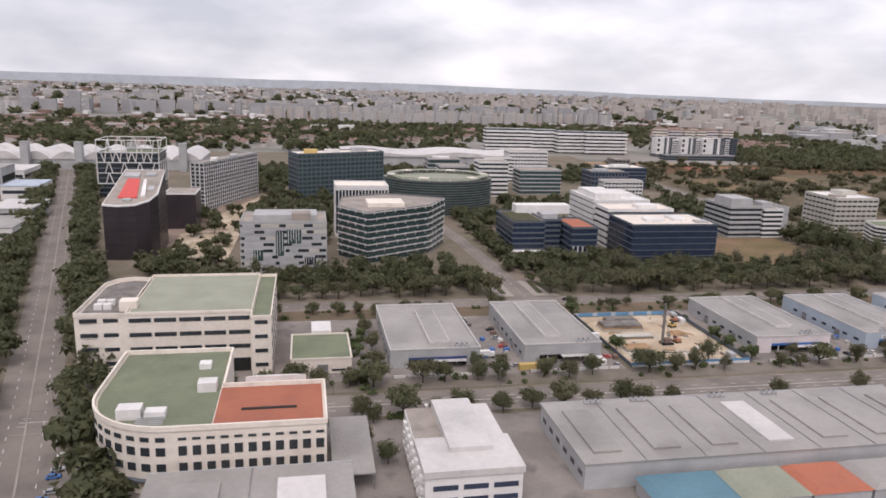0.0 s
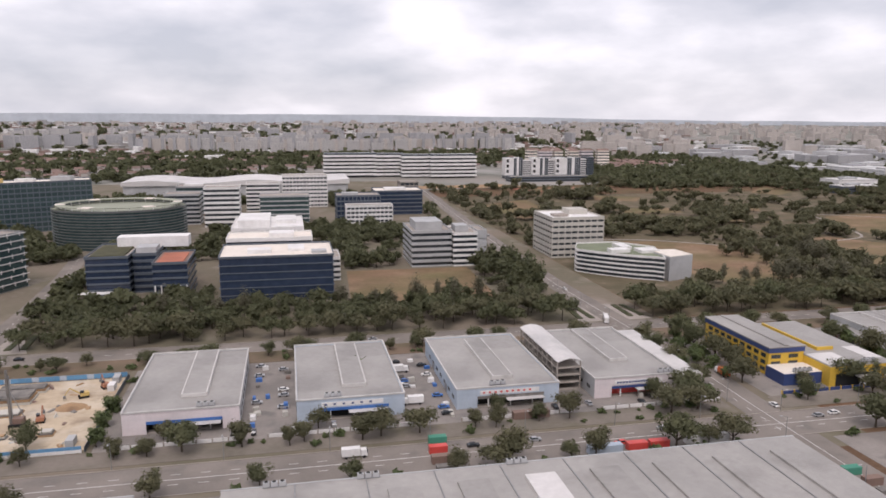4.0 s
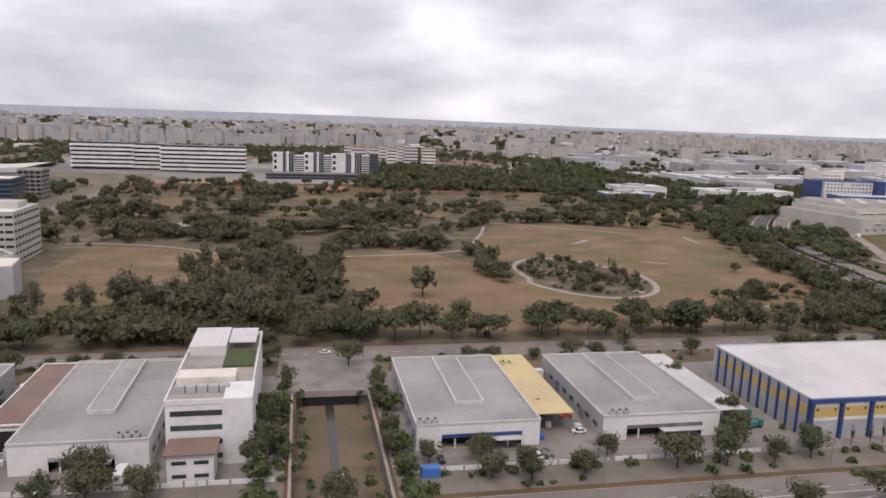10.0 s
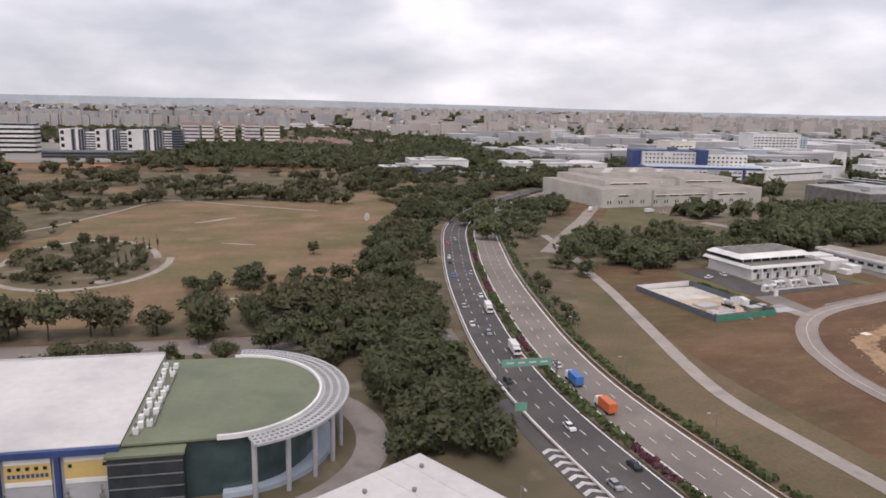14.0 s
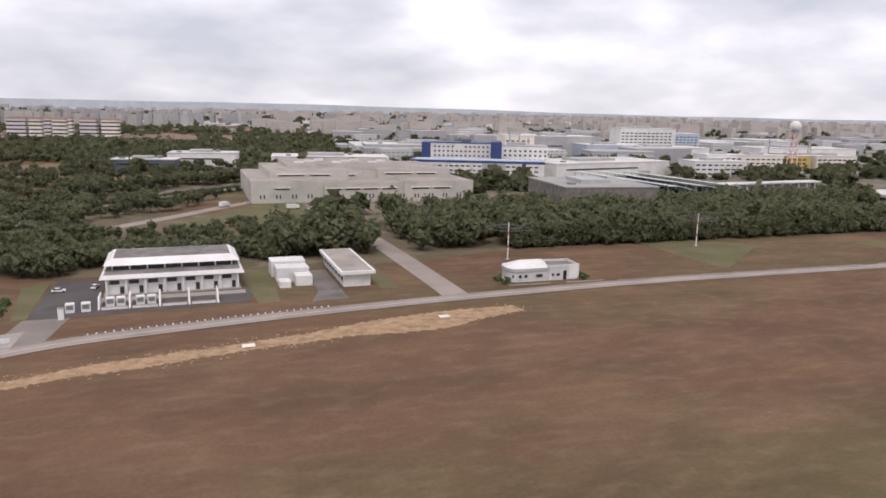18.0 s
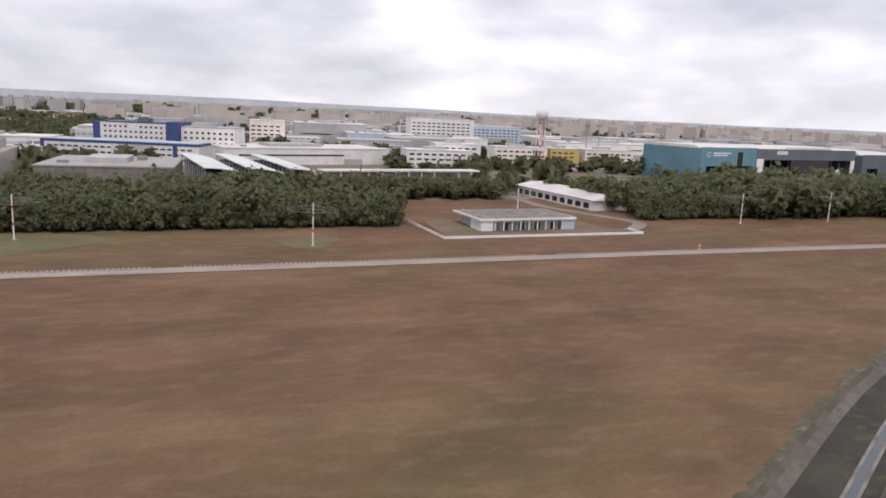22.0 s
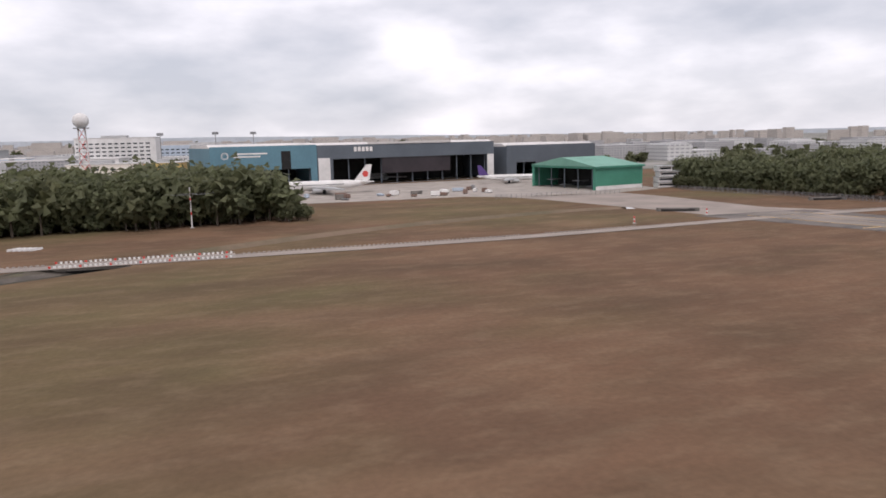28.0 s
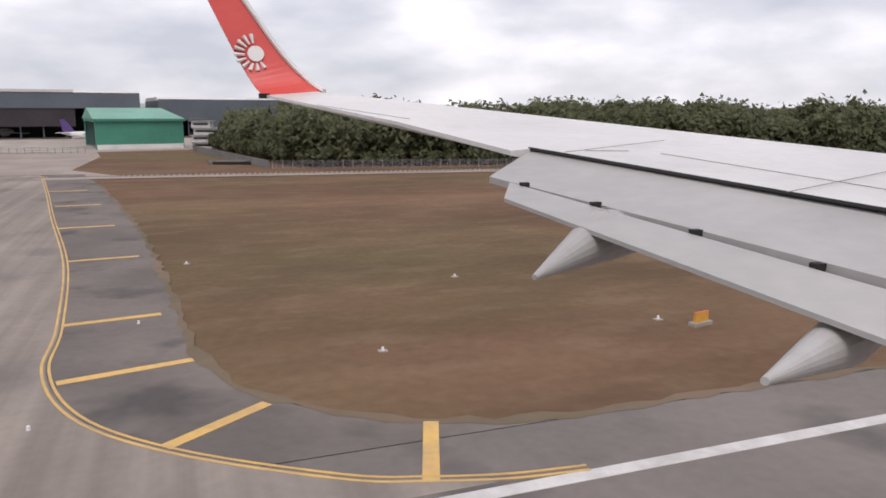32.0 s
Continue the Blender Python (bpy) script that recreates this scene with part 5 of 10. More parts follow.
near_hall(84, 228, 191, 235, 9, 7, "very long grey factory hall with raised roof monitors")
near_hall(251, 428.5, 186, 233, 9, 9, "very long grey factory hall with raised roof monitors", BLUEW)
near_hall(473, 528, 190, 234, 8, 3, "white factory hall with grey ribbed roof", WHITE)
near_hall(536, 640, 190, 236, 8, 4, "white factory hall with grey ribbed roof", WHITE)
near_hall(731, 815, 190, 243, 8, 4, "white factory hall with flat pale roof", WHITE)
for u in (100, 118, 150, 172, 262, 288, 332, 480):
    roof_units(u, 232.2, 9.0 if u < 470 else 8, 3)
wb = uthing("white_factory", "white two-storey factory with bright white stepped roof", "factory", 33, 184)
part("body", MB().box(0, 29, 0, 45, 0, 12.4), WHITE, wb)
part("gable_roof", MB().prism([(-0.5, -0.5), (29.5, -0.5), (29.5, 20), (-0.5, 20)], 12.4, 14.4, [(-0.5, -0.5), (29.5, -0.5), (29.5, 20), (-0.5, 20)]), ROOFW, wb)
part("upper_roof", MB().box(9, 22, 10, 44, 12.4, 16.0), ROOFW, wb, "raised white roof")
part("flat_roof", MB().box(0.3, 9, 20, 44.6, 12.4, 12.8), CONC, wb)
part("flat_roof", MB().box(22, 28.7, 20, 44.6, 12.4, 13.4), ROOFW, wb)
for k in range(2):
    for x in (6, 15, 24):
        share("window", unit_box(7.4, 0.16, 1.6, GLASSB), wb, x, -0.04, 4 + 4 * k)
for i in range(8):
    for k in range(3):
        share("window_hood", unit_box(1.1, 2.4, 1.6, WHITE), wb, -0.5, 4 + i * 5, 2.0 + k * 3.6)

# cream factory on the avenue corner
cf = uthing("cream_factory", "large cream four-storey factory with flat green-grey roof", "factory", -92, 300)
part("body", MB().box(20, 70, 0.5, 60, 0, 26), CREAM, cf)
part("left_wing", MB().prism([(0, 2), (20, 1), (20, 56), (12, 58), (5, 55), (1, 48)], 0, 25.0), CREAM, cf)
part("right_wing", MB().box(70, 78, -6, 60, 0, 25.2), CREAM, cf)
part("roof", MB().box(21, 69.5, 1.2, 59, 26, 26.3), ROOFP, cf, "flat pale green roof")
part("wing_roof", MB().prism([(1, 3), (19.5, 2), (19.5, 55), (12, 57), (6, 54), (2, 47)], 25.0, 25.2), DIRTY, cf)
part("wing_roof", MB().box(70.5, 77.5, -5.5, 59, 25.2, 25.4), ROOFG, cf)
parapet(cf, [(20, 0.5), (70, 0.5), (70, 60), (20, 60)], 26, 27.2, CREAM)
parapet(cf, [(0, 2), (20, 1), (20, 56), (12, 58), (5, 55), (1, 48)], 25, 26.8, CREAM)
parapet(cf, [(70, -6), (78, -6), (78, 60), (70, 60)], 25.2, 26.6, CREAM)
part("stair_head", MB().box(16, 23, 8, 14, 25.2, 29.5), CREAM, cf)
for k in range(4):
    z = 4.2 + k * 6.2
    for i in range(5):
        share("window", unit_box(8.6, 0.3, 1.7, GLASS), cf, 25.5 + i * 9.8, 0.42, z)
    for x in (5.5, 14.5):
        share("window", unit_box(6.6, 0.5, 1.6, GLASS), cf, x, 1.4, z)
    share("window", unit_box(5.2, 0.3, 1.6, GLASS), cf, 74, -6.05, z)
    for i in range(7):
        share("window", unit_box(0.3, 4.2, 1.7, GLASS), cf, 78.05, 2 + i * 8.4, z)
# bay shown by a near-black wall panel, shade in its colour
part("loading_bay", MB().box(58, 69, 0.2, 0.48, 0.1, 5.5), DARK, cf)
for i in range(4):
    share("roof_tank", unit_box(3.2, 2.4, 2.4, WHITE), cf, 7 + 3.6 * (i % 2), 12 + 6 * (i // 2), 25.2)
ann = uthing("cream_annex", "small cream building with pale green flat roof", "building", -6.3, 293)
part("body", MB().box(0, 25.5, 0, 31, 0, 6.6), CREAM, ann)
part("roof", MB().box(0.5, 25, 0.5, 30.5, 6.6, 6.75), ROOFG, ann)
parapet(ann, rect(0, 25.5, 0, 31), 6.6, 7.3, CREAM)
part("door", MB().box(11, 15.5, -0.1, 0.0, 0.1, 4.2), STEEL, ann)
for x in (4, 20):
    share("window", unit_box(6, 0.14, 0.9, GLASS), ann, x, -0.04, 1.2)
part("white_block", MB().box(9, 18, 31, 45, 0, 8.4), WHITE, ann)

# curved front factory
arc = [(-58 + 0 - 26 * math.sin(radians(a)) + 18, 232 - 26 * math.cos(radians(a))) for a in range(0, 91, 10)]
fp = [(6, 206), (6, 236), (-27, 236), (-27, 270), (-65, 270)] + arc[::-1]
cv = uthing("curved_factory", "cream factory with rounded corner, green flat roof and red roof wing", "factory", 0, 0)
part("body", MB().prism(fp, 0, 20.4), CREAM, cv)
part("green_roof", MB().prism([(-28, 207), (-28, 269), (-64, 269)] + [(x * 0.97 - 1.0, y + 1.0) for x, y in arc[::-1]], 20.4, 20.7), ROOFG, cv, "green-painted flat roof")
part("red_roof", MB().box(-27.5, 5, 207, 235, 20.4, 20.8), ROOFR, cv, "terracotta red roof")
parapet(cv, fp, 20.4, 22.0, CREAM, 0.7)
part("gable_arch", MB().prism([(-20, 236), (0, 236), (-4, 236.8), (-16, 236.8)], 20.4, 24.0), WHITE, cv)
part("roof_slot", MB().box(-20, -3, 217, 218.5, 20.8, 21.0), DARK, cv)
for i in range(11):
    x = -36 + i * 4.0
    share("window", unit_box(2.4, 0.3, 3.0, GLASS), cv, x, 205.95, 12.5)
    share("slit_window", unit_box(2.4, 0.3, 0.8, GLASS), cv, x, 205.95, 17.4)
    share("window", unit_box(2.4, 0.3, 2.6, GLASS), cv, x, 205.95, 7.5)
for i in range(7):
    share("window", unit_box(0.3, 2.4, 3.0, GLASS), cv, 6.05, 209 + i * 4, 12.5)
    share("slit_window", unit_box(0.3, 2.4, 0.8, GLASS), cv, 6.05, 209 + i * 4, 17.4)
for a, b, ln, ang in list(edges(arc))[:-1]:
    for z, hh in ((12.5, 2.6), (7.5, 2.4), (17.0, 1.4)):
        share("curved_window", unit_box(ln * 0.6, 0.4, hh, GLASS), cv, (a[0] + b[0]) / 2, (a[1] + b[1]) / 2, z, ang)
    share("curved_canopy", unit_box(ln, 3.4, 0.4, SLATE), cv, (a[0] + b[0]) / 2, (a[1] + b[1]) / 2, 4.6, ang)
for x, y, w, d, hh in ((-56, 214, 7, 5, 3.4), (-48, 214, 6, 4, 2.2), (-35, 232, 6, 5, 3.2), (-37, 252, 4, 4, 2.0)):
    part("plant_room", MB().box(x, x + w, y, y + d, 20.7, 20.7 + hh), WHITE, cv)
for i in range(6):
    share("pipe_rack", unit_box(8, 0.3, 0.3, GREYW), cv, -46, 209 + i * 1.2, 21.2)
ln = uthing("grey_lean_to", "grey sloping shed roof over parked cars", "shed", 7.5, 200)
part("roof", MB().quad((0, 0, 6), (13, 0, 6), (13, 33, 9), (0, 33, 9)).quad((0, 33, 8.6), (13, 33, 8.6), (13, 0, 5.6), (0, 0, 5.6)).quad((0, 0, 5.6), (13, 0, 5.6), (13, 0, 6), (0, 0, 6)), ROOF, ln)
for i in range(4):
    share("post", unit_box(0.4, 0.4, 5.6, STEEL), ln, 12.6, 1 + i * 10, 0.06)
    share("post", unit_box(0.4, 0.4, 5.6, STEEL), ln, 0.4, 1 + i * 10, 0.06)
near_hall(-44, 13, 155, 197, 12, 2, "grey flat-roofed factory in front of the curved one", CREAM)
th = uthing("teal_roof_sheds", "row of low sheds with faded teal roofs", "shed", 100, 172)
for i, (w, m) in enumerate(((26, TEAL), (22, ROOFP), (20, ROOFR), (30, ROOF))):
    x = sum((27, 23, 21, 31)[:i])
    part("shed_body", MB().box(x, x + w, 0, 16, 0, 5), GREYW, th)
    part("shed_roof", MB().prism([(x - 0.5, -0.5), (x + w + 0.5, -0.5), (x + w + 0.5, 16.5), (x - 0.5, 16.5)], 5, 6.4, [(x + 2, 1), (x + w - 2, 1), (x + w - 2, 15), (x + 2, 15)]), m, th)
for a, b in ((36, 76), (96, 138), (212, 254), (262, 313), (331, 374), (386, 436), (546, 590), (600, 674), (708, 762), (768, 815)):
    fence(a, b, 284.6)
fence(464, 524, 285, YELL, NAVY, label="navy boundary wall with yellow piers")

# construction site
sheet("site_sand", "bare yellow sand of a construction site", "soil", rect(146, 202, 287, 356), 0.10, SAND, True)
hd = uthing("site_hoarding", "blue and white painted site hoarding", "hoarding", 143.5, 284.8)
for i in range(22):
    share("panel", unit_box(2.6, 0.12, 2.4, HOARD), hd, 1.4 + i * 2.66, 0, 0.1)
    share("lower_panel", unit_box(2.6, 0.16, 1.2, WHITE), hd, 1.4 + i * 2.66, -0.03, 0.1)
    share("panel", unit_box(2.6, 0.12, 2.0, HOARD if i % 4 else BLUEW), hd, 1.4 + i * 2.66, 72.4, 0.1)
for i in range(27):
    share("panel", unit_box(0.12, 2.6, 2.0, SLATE), hd, 0, 1.4 + i * 2.66, 0.1)
    share("panel", unit_box(0.12, 2.6, 2.0, SLATE), hd, 59.4, 1.4 + i * 2.66, 0.1)
for k, (u, v, w, d, h) in enumerate(((150, 332, 22, 10, 3), (152, 320, 20, 6, 1.4), (150, 304, 14, 9, 1.0), (156, 344, 18, 6, 2.2), (184, 300, 5, 4, 1.8), (168, 300, 6, 3, 1.4))):
    s = uthing("material_stack", "stack of sand-coloured building material on the site", "building material", u, v)
    for j in range(3):
        part("layer", MB().box(0.4 * j, w - 0.3 * j, 0.3 * j, d - 0.3 * j, 0.1 + j * h / 3, 0.1 + (j + 1) * h / 3 - 0.1), (BEIGE, SOIL, DIRTY)[(k + j) % 3], s)
rig = uthing("piling_rig", "tall dark piling rig with rusty body", "piling rig", 172, 312)
part("mast", MB().box(-0.4, 0.4, -0.4, 0.4, 1.0, 21), DIRTY, rig)
part("mast_ladder", MB().box(0.5, 0.8, -0.3, 0.3, 1.0, 19), STEEL, rig)
part("body", MB().box(0.9, 4.5, -1.3, 1.3, 1.2, 3.2), ROOFB, rig)
for y in (-1.5, 1.5):
    part("track", MB().box(-0.5, 5.5, y - 0.45, y + 0.45, 0.1, 1.2), TYRE, rig)
part("stay", MB().tube((4.5, 0, 3.5), (0.2, 0, 14), 0.15), STEEL, rig)


def digger(u, v, rz, body):
    t = uthing("excavator", "tracked excavator working on bare ground", "excavator", u, v, "excavators on site", rot=rz)
    for y in (-1.1, 1.1):
        part("track", MB().box(-1.9, 1.9, y - 0.3, y + 0.3, 0.1, 0.9), TYRE, t)
    part("house", MB().box(-2.0, 1.2, -1.3, 1.3, 1.0, 2.3), body, t)
    part("cab", MB().box(-0.2, 1.3, 0.2, 1.3, 2.3, 3.2), GLASS, t)
    part("boom", MB().tube((1.2, -0.3, 1.9), (4.6, -0.3, 4.6), 0.28, 0.2), body, t)
    part("arm", MB().tube((4.6, -0.3, 4.6), (6.6, -0.3, 2.0), 0.2, 0.15), body, t)
    part("bucket", MB().box(6.2, 7.2, -0.8, 0.2, 0.8, 1.9), STEEL, t)


RUST = mat("faded_orange_paint", (0.36, 0.16, 0.09), (0.28, 0.13, 0.08), 0.3, 0.6, 0.05, 1)
digger(181, 314, 100, RUST)
digger(190, 336, 200, TAN)
digger(196, 345, 120, RUST)
SITE = random.Random(9)
for k in range(34):
    s = MB().prism([(-1.4, -0.5), (1.5, -0.6), (1.3, 0.6), (-1.5, 0.4)], 0, 0.5, [(-1.2, -0.3), (1.1, -0.4), (1.0, 0.4), (-1.1, 0.3)]).ob("rubble_mound", (SOIL, DIRTY, BEIGE, ROOFB)[k % 4], m=pose(*L(SITE.uniform(149, 200), SITE.uniform(289, 354)), 0.1, 0, 0, SITE.uniform(0, 180)))
    s.scale = (SITE.uniform(0.5, 1.8), SITE.uniform(0.5, 2.0), SITE.uniform(0.5, 1.6))
    tagged(s, "small mound of building rubble on bare sand", "rubble", "rubble on the building site")
for k, (u, v) in enumerate(((199, 352), (199, 343), (197, 292), (150, 294))):
    s = uthing("site_cabin", "small white and grey site cabin", "site cabin", u, v)
    part("body", MB().box(-1.3, 1.3, -2.5, 2.5, 0.1, 2.6), WHITE if k % 2 else GREYW, s)
    part("door", MB().box(-1.36, -1.3, -0.5, 0.5, 0.2, 2.2), STEEL, s)
mound = uthing("sand_heap", "low heap of yellow sand", "sand heap", 188, 326)
part("heap", MB().prism([(6 * math.cos(i * 0.5), 4.5 * math.sin(i * 0.5)) for i in range(12)], 0.1, 1.8, [(1.2 * math.cos(i * 0.5), 0.9 * math.sin(i * 0.5)) for i in range(12)]), SOIL, mound)

# white-roofed building beside the hall's forecourt
wb = uthing("white_roofed_building", "plain low building with broad stained white roof", "building", 980.8, 293.1, rot=33.0)
part("outer_wall", MB().box(-51.6, -0.4, -39.6, -0.4, 0, 5.2), WHITE, wb)
part("roof", MB().box(-52, 0, -40, 0, 5.2, 5.6), ROOFW, wb, "stained white metal roof")
for i in range(7):
    part("roof_rib", MB().box(-46.2 + i * 6.8, -46 + i * 6.8, -39.8, -0.2, 5.6, 5.75), ROOFW, wb)
for i in range(6):
    part("roof_vent", MB().tube((-4 - i * 7.5, -5 - (i % 2) * 6, 5.6), (-4 - i * 7.5, -5 - (i % 2) * 6, 6.3), 0.4, 0.5), STEEL, wb)
for i in range(6):
    part("window", MB().box(-8 - i * 6.5, -4.4 - i * 6.5, -0.4, -0.32, 2.4, 4.4), GLASS, wb)


# ---- business park ----
bk = uthing("black_building", "tall black-clad building with slanted roof and red roof garden", "building", -130, 503)
bp = [(0, 0), (10, -1.5), (20, 0), (28, 6), (32, 16), (31, 52), (4, 52)]
def slope_z(y, up=0.0):
    return 36.5 + 0.32 * y + up


def sloped(poly, lo, hi):
    """A slab between two heights above the sloping roof line, or down to the ground."""
    mb, n = MB(), len(poly)
    mb.v = [(x, y, 0 if lo is None else slope_z(y, lo)) for x, y in poly] + [(x, y, slope_z(y, hi)) for x, y in poly]
    mb.f = [tuple(range(n - 1, -1, -1)), tuple(range(n, 2 * n))] + [(k, (k + 1) % n, n + (k + 1) % n, n + k) for k in range(n)]
    return mb


part("body", sloped(bp, None, 0), BLACKG, bk)
part("rim", sloped(inset(bp, -0.3), 0, 1.0), WHITE, bk)
part("roof", sloped(inset(bp, 0.8), 1.0, 1.15), CONC, bk)
part("red_canopy", sloped([(8, 8), (20, 8), (17, 36), (9, 36)], 1.2, 1.9), REDP, bk, "red roof panels")
part("white_stair", sloped([(22, 10), (25, 10), (22, 34), (20, 34)], 1.2, 2.4), WHITE, bk)
for x, y, w, d in ((25, 18, 4, 5), (6, 38, 10, 6), (20, 40, 7, 5), (12, 3, 5, 3)):
    part("roof_plant", sloped([(x, y), (x + w, y), (x + w, y + d), (x, y + d)], 1.2, 2.6), GREYW, bk)
for i in range(6):
    part("cladding_joint", MB().prism(inset(bp, -0.08), 5 + i * 5, 5.15 + i * 5), DARK, bk)
b2 = uthing("black_annex", "smaller black-clad block with white roof rim", "building", -110, 607)
part("body", MB().box(0, 24, 0, 30, 0, 28), BLACKG, b2)
part("rim", MB().box(-0.4, 24.4, -0.4, 30.4, 28, 29.2), WHITE, b2)
part("roof", MB().box(0.6, 23.4, 0.6, 29.4, 29.2, 29.35), CONC, b2)
lat = office("lattice_building", "white-framed glass building with diagonal lattice crown", rect(-200, -142, 767, 812), 44, 9, SLATE, GLASS, ROOFG, 0.2, 0, None, ((-190, 775, 14, 12, 3, WHITE),))
for i in range(9):
    x = i * 58 / 8
    part("strut", MB().tube((x, 0, 36), (x + (3 if i % 2 else -3) * (0 < i < 8), 0, 57), 0.45), WHITE, lat)
    for z in (14, 24.5, 35):
        part("strut", MB().tube((x, -0.5, z), (x + (3.4 if (i + int(z)) % 2 else -3.4) * (0 < i < 8), -0.5, z + 10.5), 0.5), WHITE, lat)
    part("strut", MB().tube((58.5, i * 5.6, 14), (58.5, i * 5.6 + (2.5 if i % 2 else -2.5), 36), 0.5), WHITE, lat)
    part("strut", MB().tube((x, 45, 45), (x + (3 if i % 2 else -3) * (0 < i < 8), 45, 57), 0.45), WHITE, lat)
for z in (14, 24.5, 35, 45, 57):
    for a, b in (((0, 0), (58, 0)), ((58, 0), (58, 45)), ((58, 45), (0, 45)), ((0, 45), (0, 0))):
        part("ring_beam", MB().tube((*a, z), (*b, z), 0.45), WHITE, lat)
office("hotel_slab", "pale grey slab block with a grid of deep balconies", [(-102, 696), (-89.5, 690), (-48, 790), (-61, 795)], 43.5, 12, GREYW, GLASS, CONC, 0.3, 4.0, WHITE, ((-86, 708, 6, 14, 3, WHITE), (-72, 744, 6, 20, 2.6, GREYW)))
so = office("striped_office", "light grey office block with scattered slot windows", rect(-40, 14, 463, 499), 32.5, 8, GREYW, GLASS, CONC, 0.5, 0, GREYW, ((-32, 470, 40, 22, 3.6, GREYW), (-8, 468, 12, 12, 5, CONC)))
SLOT = random.Random(5)
for k in range(8):
    for side, length in ((0, 54), (1, 36)):
        f = SLOT.uniform(0, 3)
        while f < length - 2:
            ln = min(SLOT.uniform(5, 13), length - f)
            if side == 0:
                part("slot_panel", MB().box(f, f + ln, -0.25, 0.5, k * 4.06 + 0.9, k * 4.06 + 3.1), GREYW if SLOT.random() < 0.7 else BEIGE, so)
            else:
                part("slot_panel", MB().box(53.5, 54.25, f, f + ln, k * 4.06 + 0.9, k * 4.06 + 3.1), GREYW, so)
            f += ln + SLOT.uniform(2.5, 7)
for x, z, w, h in ((22, 11, 5, 16), (29, 19, 9, 9), (8, 8, 6, 7), (40, 5, 7, 5)):
    part("deep_recess", MB().box(x, x + w, -0.4, -0.2, z, z + h), GLASST if x < 30 else GLASS, so, "dark glazed recess")
    for i in range(int(w / 1.6)):
        part("recess_fin", MB().box(x + 0.8 + i * 1.6, x + 1.1 + i * 1.6, -0.6, -0.4, z + (i % 3) * 1.5, z + h), WHITE, so)
GP = [(23, 508), (42, 481), (89, 511), (106, 544), (62, 566), (28, 548)]
gl = office("glass_office", "dark green glass office with white crossed sunshade bars", GP, 35, 8, STEEL, GLASST, CONC, 0.16, 0, None, ((44, 505, 26, 22, 3, CREAM),))
for k in range(1, 9):
    z = k * 35 / 8
    for a, b, ln, ang in list(edges(GP))[:3]:
        share("sunshade_bar", unit_box(ln, 0.35, 0.35, WHITE), gl, (a[0] + b[0]) / 2 - 23 + 0.6 * math.sin(radians(ang)), (a[1] + b[1]) / 2 - 508 - 0.6 * math.cos(radians(ang)), z, ang)
        n = int(ln / 8)
        for i in range(n):
            f = (i + 0.5 + 0.25 * (k % 2)) / n
            share("sunshade_post", unit_box(0.35, 0.35, 2.6, WHITE), gl, a[0] + (b[0] - a[0]) * f - 23 + 0.7 * math.sin(radians(ang)), a[1] + (b[1] - a[1]) * f - 508 - 0.7 * math.cos(radians(ang)), z - 1.4)
office("ribbed_office", "white ribbed office block behind the glass one", rect(24, 66, 572, 600), 40, 1, WHITE, GLASS, CREAM, 0.14, 2.6, WHITE)
DR = [(130 + 54 * math.cos(radians(a)), 704 + 42 * math.sin(radians(a))) for a in range(0, 360, 12)]
drum = office("round_office", "dark round office building with white roof ring", DR, 31, 13, LOUVRE, GLASST, ROOFP, 0.3, 0, None, (), origin=(130, 704))
for i, (x, y) in enumerate(DR):
    share("canopy_post", unit_box(0.5, 0.5, 4.0, WHITE), drum, (x - 130) * 0.86, (y - 704) * 0.86, 30)
r1, r2 = [((x - 130) * 0.94, (y - 704) * 0.94) for x, y in DR], [((x - 130) * 0.80, (y - 704) * 0.74) for x, y in DR]
for i in range(len(DR)):
    j = (i + 1) % len(DR)
    part("roof_ring_panel", MB().prism([r2[i], r1[i], r1[j], r2[j]], 34, 34.6), ROOFP if i % 5 else CREAM, drum)
